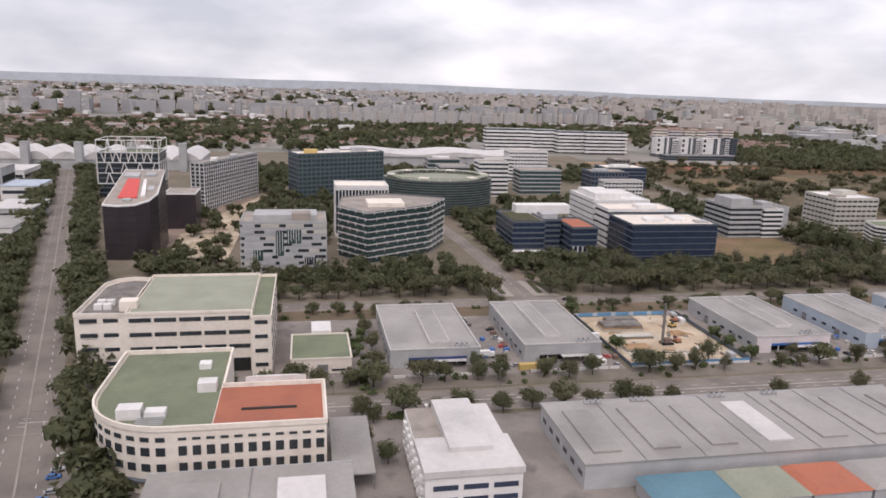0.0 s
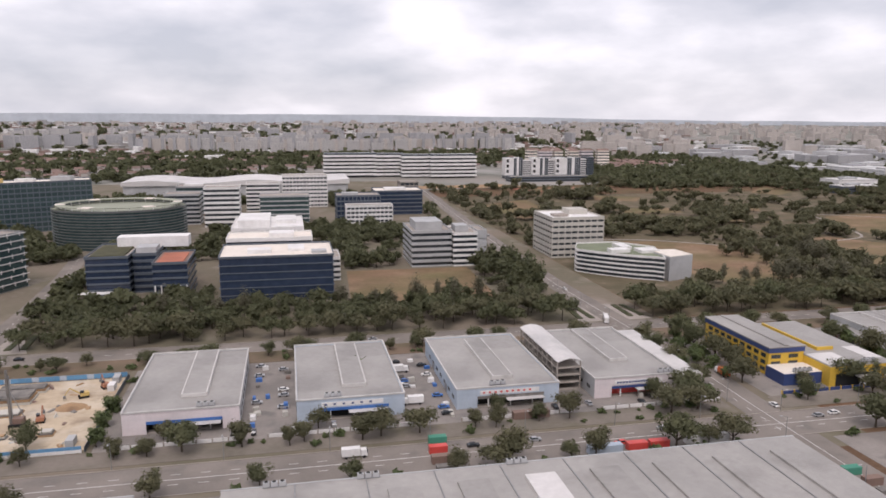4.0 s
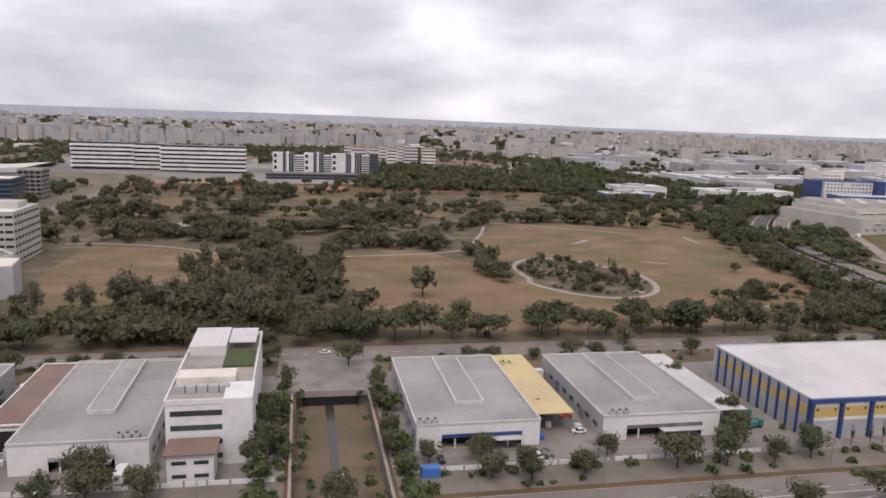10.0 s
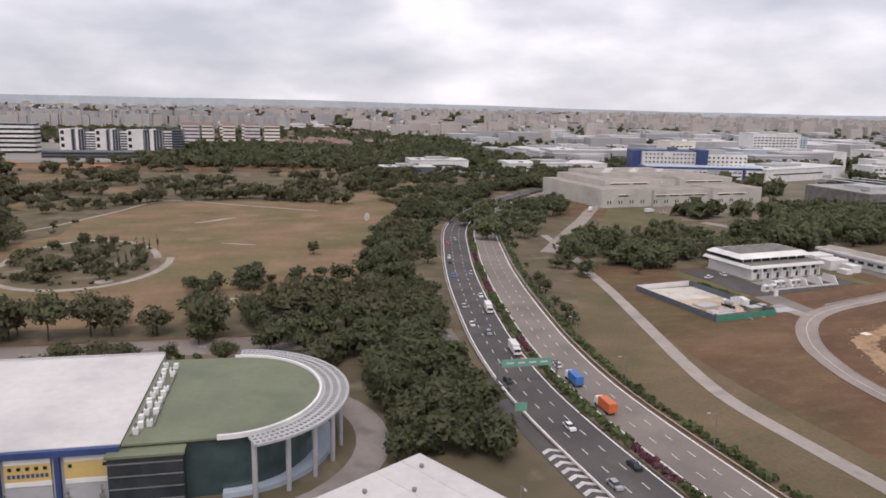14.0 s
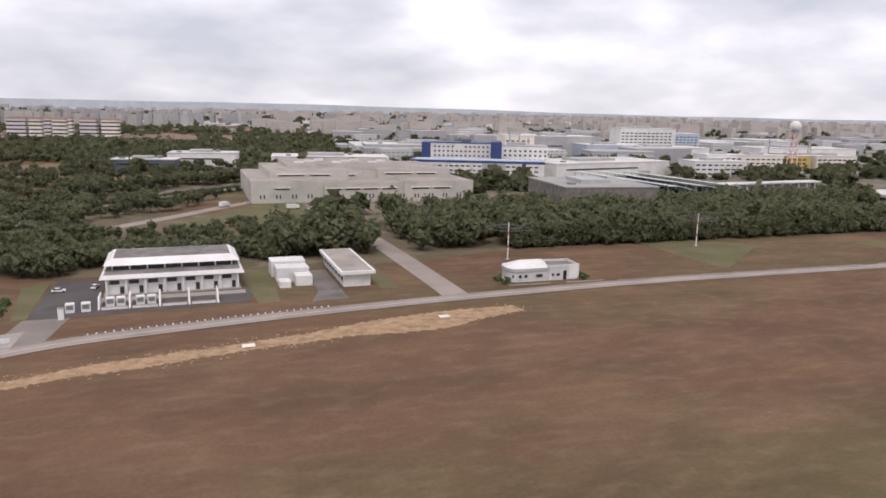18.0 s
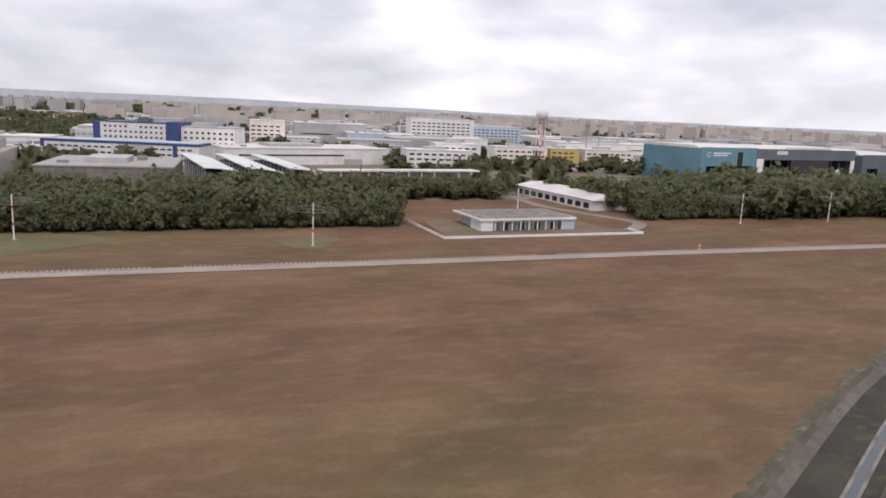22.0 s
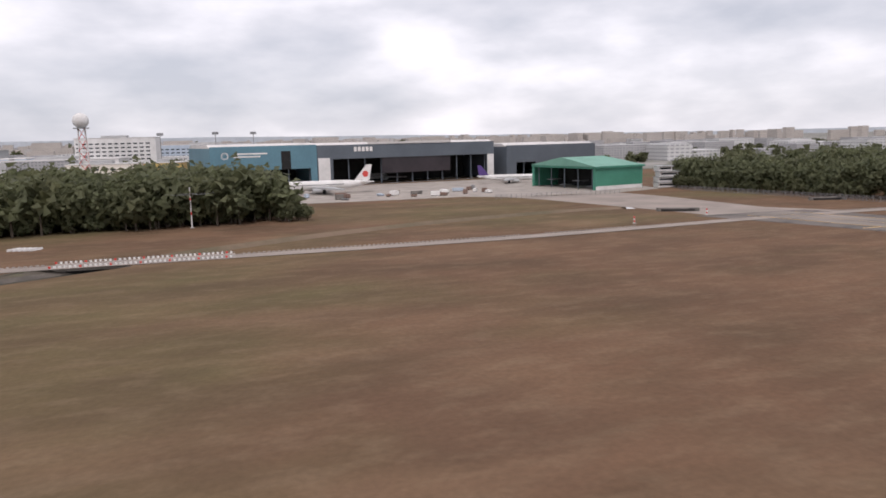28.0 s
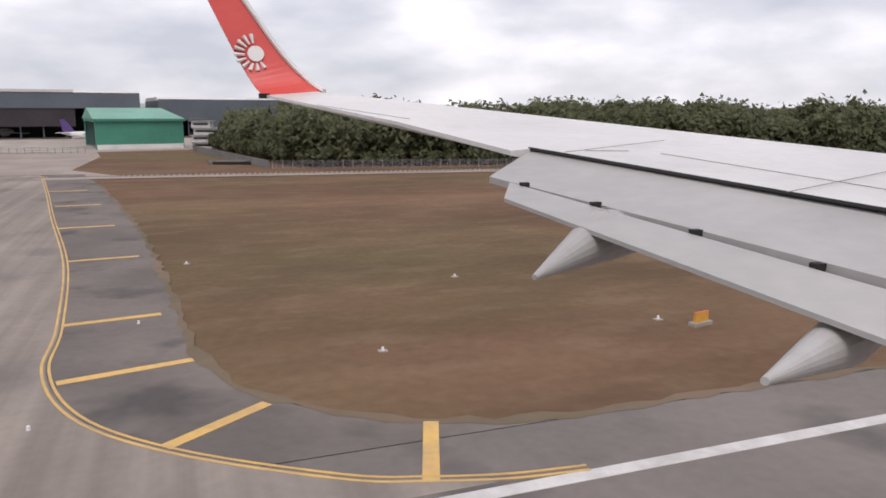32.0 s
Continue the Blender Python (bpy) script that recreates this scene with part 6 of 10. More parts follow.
BLK = (
    ("dark_glass_block", "dark glass office block with orange and white roof plant", [(-6, 757), (86, 797), (77, 826), (-16, 787)], 46, 10, SLATE, GLASST, CREAM, 0.28, 5, ((0, 772, 14, 10, 4, TAN), (22, 786, 16, 9, 3, WHITE), (50, 796, 18, 12, 4, GREYW))),
    ("grey_office", "grey office block with pale roof", rect(150, 184, 800, 830), 30, 7, GREYW, GLASS, CONC, 0.45, 0, ()),
    ("teal_glass_office", "teal glass office with flat roof", rect(150, 190, 880, 910), 30, 6, GREYW, GLASST, CONC, 0.25, 0, ((158, 888, 20, 10, 2.5, WHITE),)),
    ("white_banded_office", "white office with dark window bands", rect(190, 224, 780, 806), 38, 8, WHITE, GLASS, CONC, 0.5, 0, ()),
    ("teal_glass_office", "teal glass office with flat roof", rect(242, 292, 796, 826), 27, 6, GREYW, GLASST, CONC, 0.3, 0, ()),
    ("white_block_office", "white office block with small windows", rect(264, 317, 922, 948), 37, 8, WHITE, GLASS, CONC, 0.55, 4, ()),
    ("white_banded_office", "white office with dark window bands", rect(224, 261, 893, 916), 31, 7, WHITE, GLASS, CONC, 0.5, 0, ()),
    ("dark_office", "dark blue-grey office with white low wing", rect(318, 362, 770, 800), 29, 6, SLATE, GLASSB, CONC, 0.3, 4.0, ((324, 776, 16, 10, 3, GREYW),)),
    ("white_low_office", "low white office with square windows", rect(326, 372, 752, 769), 21, 5, WHITE, GLASS, CONC, 0.5, 4, ()),
    ("navy_office", "navy glass office with pale roof plant", rect(364, 418, 838, 876), 26, 6, SLATE, GLASSB, CREAM, 0.3, 0, ((376, 846, 24, 14, 3, WHITE),)),
    ("frame_office", "office with an open white concrete frame corner", rect(402, 424, 900, 925), 30, 7, CONC, GLASS, CONC, 0.3, 5, ()),
    ("dark_blue_office", "dark blue glass office with roof garden", rect(150, 175, 504, 552), 24, 6, SLATE, GLASSB, CONC, 0.26, 0, ((152, 508, 20, 38, 1.0, LEAFM),)),
    ("dark_blue_wing", "dark blue glass office wing on white columns", rect(175.6, 190, 512, 552), 24, 6, SLATE, GLASSB, CONC, 0.42, 0, ((177, 518, 12, 14, 3.5, GREYW), (162, 538, 44, 12, 7, WHITE))),
    ("dark_blue_wing", "dark blue glass office wing with red roof deck", rect(190.6, 211, 490, 530), 22, 5, SLATE, GLASSB, ROOFB, 0.26, 0, ((193, 494, 15, 30, 0.6, ROOFR),)),
    ("blue_glass_office", "blue glass office block with broad white roof", rect(230, 297, 474, 518), 27, 6, SLATE, GLASSB, CREAM, 0.12, 0, ((246, 486, 14, 9, 2.5, WHITE), (270, 490, 10, 16, 2, WHITE), (284, 482, 9, 7, 1.6, GREYW))),
    ("white_slab_office", "white slab office with narrow window bands", rect(231, 286, 521, 548), 30, 6, WHITE, GLASS, CREAM, 0.6, 0, ((258, 526, 16, 12, 3, WHITE),)),
    ("white_stepped_office", "white stepped building with small square windows", rect(232, 281, 553, 608), 32, 7, WHITE, GLASS, WHITE, 0.66, 4.5, ((236, 560, 22, 40, 5, WHITE), (262, 575, 14, 24, 3, WHITE))),
    ("white_low_office", "low white office with dark bands", rect(288, 304, 524, 552), 15, 4, WHITE, GLASS, CONC, 0.5, 0, ()),
)
for nm, lb, pl, hh, fl, wl_, gs, rf, bd, by, pt in BLK:
    office(nm, lb, pl, hh, fl, wl_, gs, rf, bd, by, None, pt)
for i in range(6):
    c = uthing("white_column", "slim white column under an office wing", "column", 192 + i * 3.6, 489, "white columns under the office")
    part("shaft", MB().tube((0, 0, 0), (0, 0, 9), 0.45, None, 10), WHITE, c)
cn = uthing("entrance_canopy", "long white curved entrance canopy", "canopy", 141, 497)
part("slab", MB().prism([(0, 0), (6, -3), (28, -4), (36, -2), (30, 2), (6, 3)], 4.0, 4.5), WHITE, cn)
for x in (6, 16, 27):
    share("post", unit_box(0.4, 0.4, 4.0, WHITE), cn, x, -0.5, 0)
office("striped_block", "grey-white office with dark window bands and glazed roof lantern", rect(358, 388, 556, 598), 26, 6, GREYW, GLASS, CONC, 0.5, 0, None, ((362, 563, 20, 26, 6.5, GREYW),))
office("striped_wing", "grey-white office wing with dark window bands", rect(388.5, 407, 554, 590), 24, 6, WHITE, GLASS, CONC, 0.46, 0, None, ((392, 563, 10, 14, 5, GREYW),))
office("stair_core", "plain grey stair tower of an office", rect(407.5, 415, 558, 583), 25, 2, GREYW, GREYW, CONC, 0.8)
office("grey_block_office", "beige-grey office block with square windows and white roof", rect(471, 514, 570, 614), 31, 7, BEIGE, GLASS, WHITE, 0.6, 5.5, BEIGE, ((493, 592, 16, 16, 4, BEIGE), (476, 580, 12, 9, 2, CONC)))
RN = [(470 + 3, 528)] + [(470 + 72 * f, 523 - 44 * math.sin(radians(100 * f)) ** 0.9) for f in (0.02, 0.1, 0.2, 0.3, 0.4, 0.5, 0.6)] + [(518, 479)]
rn = office("curved_office", "white office with curved striped front and roof garden", RN + [(531, 520), (511, 545), (481, 545)], 15.5, 5, WHITE, GLASS, ROOFG, 0.36, 0, None, ((491, 505, 14, 8, 2.5, WHITE), (503, 515, 8, 16, 2.5, WHITE), (511, 500, 14, 12, 2.2, WHITE)))
part("blank_end_wall", MB().prism([(48.5, -48.5), (69, -42), (66, -22), (46, -20)], 0, 16.5), GREYW, rn, "plain grey end wall")
part("end_roof", MB().prism([(49, -48), (68.5, -41.6), (65.6, -22.6), (46.6, -20.6)], 16.5, 16.9), CREAM, rn)

# ribbon building, towers and school field
rbn = uthing("ribbon_campus", "long white building with folded stacked balcony bands", "building", 332, 1322)
for x0, x1, y0, dz in ((0, 92, 0, 0), (88, 142, 6, -1.2), (134, 186, -18, -1.8), (182, 264, -34, -1.0)):
    for k in range(6):
        n = 4
        ln = [(x0 + (x1 - x0) * i / n, y0 - 5 + (3.0 if (i + k // 2) % 2 else 0.0) + 0.8 * (k % 3)) for i in range(n + 1)]
        bk2 = [(x1, y0 + 24), (x0, y0 + 24)]
        z = 4 + k * 6.4 + dz
        part("balcony_band", MB().prism(ln + bk2, z, z + 3.3), WHITE, rbn)
        part("dark_floor", MB().prism([(x0 + 0.5, y0 + 4), (x1 - 0.5, y0 + 4), (x1 - 0.5, y0 + 23), (x0 + 0.5, y0 + 23)], z + 3.3 if k else 0, z + 6.4), GLASS, rbn)
for k, (u, v, w) in enumerate(((641, 1252, 29), (688, 1248, 27), (730, 1246, 44))):
    t = office("dark_white_tower", "dark grey apartment tower with white end walls", rect(u, u + w, v, v + 28), 35, 10, SLATE, GLASS, CONC, 0.35, 4.0, GREYW)
    part("white_end_wall", MB().box(-2.5, w * 0.42, -1.6, 20, 6, 36), WHITE, t, "white end wall with square openings")
    part("white_fin", MB().box(w * 0.62, w * 0.74, -1.4, 20, 3, 37), WHITE, t)
    for z in (11, 20, 29):
        part("square_opening", MB().box(-0.8, 3.4, -1.9, -1.55, z, z + 5), DARK, t)
for u0, u1, v0, hh in ((671, 688, 1254, 31), (716, 730, 1252, 32), (774.5, 786, 1250, 33)):
    office("linking_slab", "white and dark banded slab between the towers", rect(u0, u1, v0, v0 + 18), hh, 9, WHITE, GLASS, CONC, 0.45)
office("dark_end_tower", "dark slate apartment tower at the end of the row", rect(786.5, 800, 1248, 1276), 36, 10, SLATE, GLASS, CONC, 0.4)
FT = random.Random(44)
for i in range(9):
    x, y = 985 + (i % 5) * 34 + FT.uniform(-4, 4), 1318 + (i // 5) * 60 + FT.uniform(-8, 8)
    u, v = x * CT - y * ST, x * ST + y * CT
    w = FT.uniform(18, 30)
    t = office("block_of_flats", "pale cream block of flats with red tiled roof", rect(u, u + w, v, v + 14), 36, 6, CREAM if i % 3 else PINKW, GLASS, CONC, 0.62)
    part("tiled_roof", MB().prism([(-0.6, -0.6), (w + 0.6, -0.6), (w + 0.6, 14.6), (-0.6, 14.6)], 37, 40.5, [(3, 6.5), (w - 3, 6.5), (w - 3, 7.5), (3, 7.5)]), TILES, t)
office("podium", "long low dark podium under the towers", rect(630, 775, 1196, 1222), 8, 2, SLATE, GLASS, CONC, 0.4)
sheet("running_track", "reddish running track", "sports ground", rect(600, 740, 1050, 1095), 0.16, ROOFR, True)
sheet("sports_field", "green sports field inside the track", "sports ground", rect(620, 720, 1056, 1089), 0.2, PARK, True)
sheet("works_ground", "churned brown earth of a building site between offices", "soil", [(-92, 505), (-52, 500), (-50, 600), (-22, 700), (-40, 790), (-70, 690), (-80, 640), (-60, 600), (-96, 590)], 0.13, SAND, True)
sheet("cleared_site", "orange bare earth of a cleared plot", "soil", [(450, 1150), (600, 1165), (640, 1120), (460, 1110)], 0.15, SOIL, True)
ex = uthing("exhibition_roofs", "very large exhibition halls with white rolling roofs", "exhibition hall", 55, 1065)
for i in range(5):
    w = 60
    mb = MB()
    for j in range(8):
        xa, xb = i * w + j * w / 8, i * w + (j + 1) * w / 8
        za, zb = (19 + 1.7 * math.sin(math.pi * (i * 8 + k) / 9.3) + 0.5 * math.sin((i * 8 + k) * 0.37) for k in (j, j + 1))
        mb.quad((xa, 0, za), (xb, 0, zb), (xb, 95, zb), (xa, 95, za)).quad((xa, 0, 14), (xb, 0, 14), (xb, 0, zb), (xa, 0, za))
    part("rolling_roof", mb, ROOFW, ex)
part("outer_wall", MB().box(2, 298, 2, 93, 0, 14.5), GREYW, ex)
e2 = uthing("arched_halls", "row of arched white hall roofs with concrete masts", "exhibition hall", -420, 990)
for i in range(8):
    mb = MB()
    for j in range(8):
        xa, xb = i * 36 + j * 4.5, i * 36 + (j + 1) * 4.5
        za, zb = 14 + 9 * math.sin(math.pi * j / 8), 14 + 9 * math.sin(math.pi * (j + 1) / 8)
        mb.quad((xa, 0, za), (xb, 0, zb), (xb, 110, zb), (xa, 110, za)).quad((xa, 0, 13), (xb, 0, 13), (xb, 0, zb), (xa, 0, za))
    part("arched_roof", mb, ROOFW, e2)
part("outer_wall", MB().box(1, 287, 1, 109, 0, 14), GREYW, e2)
for i in range(5):
    share("mast", unit_box(9, 9, 36, GREYW), e2, 20 + i * 62, -8, 0)

# ---- buildings west of the avenue ----
WEST = ((-146, 806, 34, 46, 13, WHITE, BLUEW, "white factory with blue band and pale roof"), (-130, 603, 34, 50, 12, WHITE, ROOF, "white low factory with grey roof"), (-180, 840, 26, 40, 26, GREYW, ROOF, "tall pale grey factory block"),
        (-106, 500, 8, 64, 5, ROOFB, ROOFR, "long low shed with red roof"), (-132, 690, 34, 50, 11, GREYW, ROOFW, "pale factory with white roof"), (-200, 700, 50, 50, 10, WHITE, ROOF, "wide white workshop with grey roof"), (-190, 930, 60, 60, 14, WHITE, ROOFW, "white warehouse with pale roof"), (-140, 430, 40, 60, 10, GREYW, ROOF, "grey workshop with ribbed roof"))
for x, y, w, d, h, wm, rm, lb in WEST:
    t = thing("roadside_factory", lb, "factory", x, y, -7, 0, "factories beyond the avenue")
    part("outer_wall", MB().box(-w / 2 + 0.4, w / 2 - 0.4, -d / 2 + 0.4, d / 2 - 0.4, 0, h), wm, t)
    part("roof", MB().box(-w / 2, w / 2, -d / 2, d / 2, h, h + 0.7), rm, t)
    part("window_band", MB().box(-w / 2 + 2, w / 2 - 2, -d / 2 + 0.3, -d / 2 + 0.5, h * 0.45, h * 0.7), GLASS, t)
    part("window_band", MB().box(w / 2 - 0.5, w / 2 - 0.3, -d / 2 + 2, d / 2 - 2, h * 0.45, h * 0.7), GLASS, t)

# ---- far town ----
rnd = random.Random(11)
rows, rows2, rows3 = [], [], []
for x in range(250, 1250, 62):
    y = 2120 - 0.12 * (x - 250) + rnd.uniform(-14, 14)
    (rows, rows3)[rnd.randrange(2)].append((x, y, 57, 14, rnd.uniform(37, 46), -8))
    rows2.append((x + 20, y - 9, 8, 6, rnd.uniform(44, 49), -8))
    rows2.append((x - 12, y - 9, 8, 6, rnd.uniform(44, 49), -8))
for x in range(430, 900, 66):
    rows.append((x, 1960 - 0.1 * (x - 430), 58, 13, rnd.uniform(32, 42), -8))
    rows3.append((x + 8, 1951 - 0.1 * (x - 430), 8, 6, 43, -8))
for x in range(-700, 1400, 55):
    rows2.append((x, 2500 + rnd.uniform(-60, 60), 48, 14, rnd.uniform(38, 46), rnd.choice((-8, -8, 80))))
for _ in range(420):
    d = rnd.uniform(2400, 8200)
    lat = rnd.uniform(-0.62, 0.70)
    x, y = lat * d + 900 * rnd.random() - 300, d * 0.93
    (rows, rows2, rows3)[rnd.randrange(3)].append((x, y, rnd.uniform(30, 80), 14, rnd.choice((18, 26, 34, 38, 42)) * rnd.uniform(0.85, 1.1), rnd.choice((-8, -8, 82, 20, -40))))
for _ in range(500):
    x, y = rnd.uniform(1400, 5200), rnd.uniform(1500, 6500)
    rows3.append((x, y, rnd.uniform(30, 70), 14, rnd.uniform(22, 44), rnd.choice((-8, 82, 10))))
low = [[], [], []]
for _ in range(5200):
    d = rnd.uniform(1750, 8300)
    x, y = rnd.uniform(-0.75, 0.85) * d + rnd.uniform(-300, 600), d
    low[rnd.randrange(3)].append((x, y, rnd.uniform(12, 60), rnd.uniform(10, 34), rnd.uniform(4, 14), rnd.choice((-8, 82, 20, -40))))
for q, mt, lb in zip(low, (WHITE, ROOF, TILES), ("white", "grey", "reddish")):
    boxes_np("far_low_buildings", q, mt, f"dense low {lb} buildings in the hazy distance", "buildings")
boxes_np("far_flats_pale", rows, FLATS, "rows of slab apartment blocks paled by painted haze in the distance", "apartment blocks")
boxes_np("far_flats_grey", rows2, FLATS2, "rows of slab apartment blocks greyed by painted haze in the distance", "apartment blocks")
boxes_np("far_flats_cream", rows3, FLATS3, "rows of cream slab apartment blocks dulled by painted haze in the distance", "apartment blocks")
walls, vr, fr = [], [], []
for _ in range(1500):
    if rnd.random() < 0.75:
        x, y = rnd.uniform(-900, 1500), rnd.uniform(1330, 2080)
        if 500 < x < 860 and y < 1420:
            continue
        if x > 900 and y < 1700 and rnd.random() < 0.75:
            continue
    elif rnd.random() < 0.5:
        continue
    else:
        x, y = rnd.uniform(1140, 1260), rnd.uniform(1250, 1420)
    w, d, h, a = rnd.uniform(9, 16), rnd.uniform(8, 11), rnd.uniform(6, 10), rnd.choice((-8, 82, 20))
    walls.append((x, y, w, d, h, a))
    c, s = math.cos(radians(a)), math.sin(radians(a))
    k = len(vr)
    for i, j, z in ((-1, -1, h), (1, -1, h), (1, 1, h), (-1, 1, h), (-1, 0, h + 3.2), (1, 0, h + 3.2)):
        px, py = i * (w / 2 + 0.6), j * (d / 2 + 0.6)
        vr.append((x + px * c - py * s, y + px * s + py * c, z))
    fr += [(k, k + 1, k + 5, k + 4), (k + 2, k + 3, k + 4, k + 5), (k + 1, k + 2, k + 5, k + 5), (k + 3, k, k + 4, k + 4)]
boxes_np("terrace_houses", walls, HOUSEW, "dense estate of low pale houses in the distance", "houses")
tagged(new("terrace_roofs", mesh_np("terrace_roofs", vr, [q if len(set(q)) == 4 else (q[0], q[1], q[2], q[2]) for q in fr if len(set(q)) == 4], TILES)), "red clay-tiled roofs of the distant houses", "roofs", kind="stuff")
fac, facr = [], []
for _ in range(200):
    x, y = rnd.uniform(1480, 3300), rnd.uniform(760, 1900)
    if 1870 < x < 1935 and 630 < y < 690:
        continue
    w, d, h = rnd.uniform(30, 90), rnd.uniform(25, 60), rnd.uniform(8, 20)
    fac.append((x, y, w, d, h, rnd.choice((-8, -8, 2))))
    facr.append((x, y, w + 0.6, d + 0.6, h + 0.7, fac[-1][5]))
boxes_np("far_factories", fac[::2], INDW, "dense spread of pale factory buildings in the distance", "factories")
boxes_np("far_factories", fac[1::2], FLATS2, "dense spread of grey factory buildings in the distance", "factories")

# ---- airfield side ----
cp = thing("control_building", "white-grey two-storey airfield building with stepped overhanging roofs", "building", 1220.5, 265, 1.0)
part("body", MB().box(1.5, 44.5, 1.5, 30, 0, 6.0), WHITE, cp)
part("plinth", MB().box(0.5, 45.5, 0.2, 31, 0, 0.5), CONC, cp)
part("lower_roof", MB().prism([(-0.6, -0.4), (46.6, -0.4), (46.6, 32.5), (-0.6, 32.5)], 6.0, 7.3, [(0.2, 0.3), (45.8, 0.3), (45.8, 31.8), (0.2, 31.8)]), WHITE, cp, "white eaves fascia")
part("lower_deck", MB().box(0.8, 45.2, 0.9, 31.2, 7.3, 7.42), DIRTY, cp, "dark weathered lower roof deck")
part("clerestory", MB().box(2.4, 43.6, 8.5, 30, 7.42, 9.2), GLASS, cp)
part("upper_roof", MB().prism([(0.4, 6.6), (45.6, 6.6), (45.6, 31.4), (0.4, 31.4)], 9.2, 11.0, [(2.6, 10.6), (43.4, 10.6), (43.4, 29), (2.6, 29)]), WHITE, cp, "white sloping upper roof edge")
part("roof_deck", MB().box(3.4, 42.6, 11.4, 28.2, 11.0, 11.12), DIRTY, cp, "dark grey flat deck")
for i in range(8):
    share("column", unit_box(0.6, 0.6, 5.5, WHITE), cp, 1.6 + i * 6.1, 0.6, 0.5)
    share("clerestory_post", unit_box(0.5, 0.3, 1.76, WHITE), cp, 3.0 + i * 5.7, 8.4, 7.43)
    if i < 7:
        share("window", unit_box(3.2, 0.16, 1.4, GLASS), cp, 4.0 + i * 6.1, 1.44, 3.9)
        share("door", unit_box(1.3, 0.16, 2.5, GLASS), cp, 6.3 + i * 6.1, 1.44, 0.6)
for i in range(5):
    w = thing("blast_wall", "white service bay wall with a sloping front edge", "wall", 1221 + i * 9, 248, 1, 0, "service bay walls")
    part("slab", MB().prism([(0, 0), (0.5, 0), (0.5, 9), (0, 9)], 0.05, 3.8, [(0, 2.5), (0.5, 2.5), (0.5, 9), (0, 9)]), WHITE, w)
    part("footing", MB().box(-0.2, 0.7, -0.2, 9.2, 0, 0.3), CONC, w)
    if i < 4:
        k = thing("bay_wall", "low white wall across a service bay", "wall", 1222 + i * 9, 248.1 + i * 0.16, 1, 0, "low bay walls")
        part("slab", MB().box(0, 7.6, 0, 0.4, 0, 0.9), WHITE, k)
        part("coping", MB().box(-0.05, 7.65, -0.1, 0.5, 0.9, 1.0), CONC, k)
gp = thing("gate_pillar", "white square pillar beside the compound gate", "pillar", 1211, 239.5, 0)
part("shaft", MB().box(0, 1.6, 0, 1.0, 0, 3.6), WHITE, gp)
part("cap", MB().box(-0.1, 1.7, -0.1, 1.1, 3.6, 3.75), CONC, gp)
for i, (x, y) in enumerate(((1223, 251.5), (1226.2, 251.5), (1232, 251.5), (1235.4, 251.5), (1212, 246.5), (1216.5, 246.7))):
    g = thing("generator_unit", "white box-shaped power unit with grey vents", "generator", x, y, 4, 0, "power units beside the building")
    part("casing", MB().box(0, 2.6, 0, 2.2, 0.2, 3.0), WHITE, g)
    part("vent", MB().box(0.3, 2.3, -0.08, 0.0, 1.2, 2.6), STEEL, g)
    part("skid", MB().box(0, 2.6, 0, 2.2, 0, 0.2), STEEL, g)
sheet("compound_yard", "dark asphalt compound yard", "paving", [(1202, 241.5), (1216, 241.5), (1268, 247.5), (1269, 266.5), (1220, 265.5), (1220, 291.5), (1203, 293.5)], 0.09, DARKYARD)
for q in ([(1193, 284.5), (1201, 294.5), (1202, 243.5), (1198, 241.5)], [(1266, 297.5), (1279, 295.5), (1277, 244.5), (1270, 243.5)], [(1314, 297.5), (1321, 295.5), (1321, 252.5), (1314, 254.5)]):
    sheet("compound_lawn", "green mown lawn beside the compound", "grass", q, 0.07, LAWN)
sheet("verge_lawn", "rough green lawn beside the service road", "grass", [(1232, 408), (1290, 410), (1320, 440), (1322, 506), (1297, 504), (1262, 456)], 0.06, LAWN)
strip("road_service_back", "pale grey service road behind the compound", "road", smooth([(1160, 352), (1211, 415), (1242, 452), (1280, 500), (1304, 516), (1345, 522)], 4), 9, 0.085, PALE)
sheet("kerb_apron", "pale concrete turning slab", "paving", [(1196, 227.5), (1204, 229.5), (1203, 211.5), (1197, 211.5)], 0.11, CONC)
sheet("compound_paving", "concrete paving in front of the airfield building", "paving", [(1220, 258.5), (1267, 259.5), (1267, 264.5), (1220, 264)], 0.10, CONC)
sheet("compound_drive", "grey entry drive", "road", [(1197, 209.5), (1210, 213.5), (1214, 241.5), (1201, 241.5)], 0.085, ROAD)
tk = thing("equipment_cabins", "cluster of stacked white equipment cabins", "cabins", 1278, 259.5, 0)
for x, y, w, d, h in ((0, 22, 13, 9, 6.0), (1, 13, 12, 8, 5.2), (7, 5, 6, 7, 3.8), (1, 3, 4, 6, 2.4)):
    part("cabin", MB().box(x, x + w, y, y + d, 0.1, h), WHITE, tk)
sb = thing("long_shed", "low white building with flat overhanging roof", "building", 1300.5, 258.5, 0)
part("body", MB().box(1, 11, 1, 42, 0, 4.8), WHITE, sb)
part("roof", MB().box(-0.5, 12.5, -0.8, 43.5, 4.8, 6.0), WHITE, sb)
part("roof_deck", MB().box(0.5, 11.5, 0.4, 42.5, 6.0, 6.12), CONC, sb)
for i in range(7):
    share("window", unit_box(0.16, 3.4, 1.4, GLASS), sb, 0.94, 4 + i * 5.6, 2.0)
sheet("shed_yard", "dark asphalt yard", "paving", [(1287, 241.5), (1300, 243.5), (1300, 289.5), (1291.5, 289.5), (1291.5, 255.5)], 0.088, ASPH)
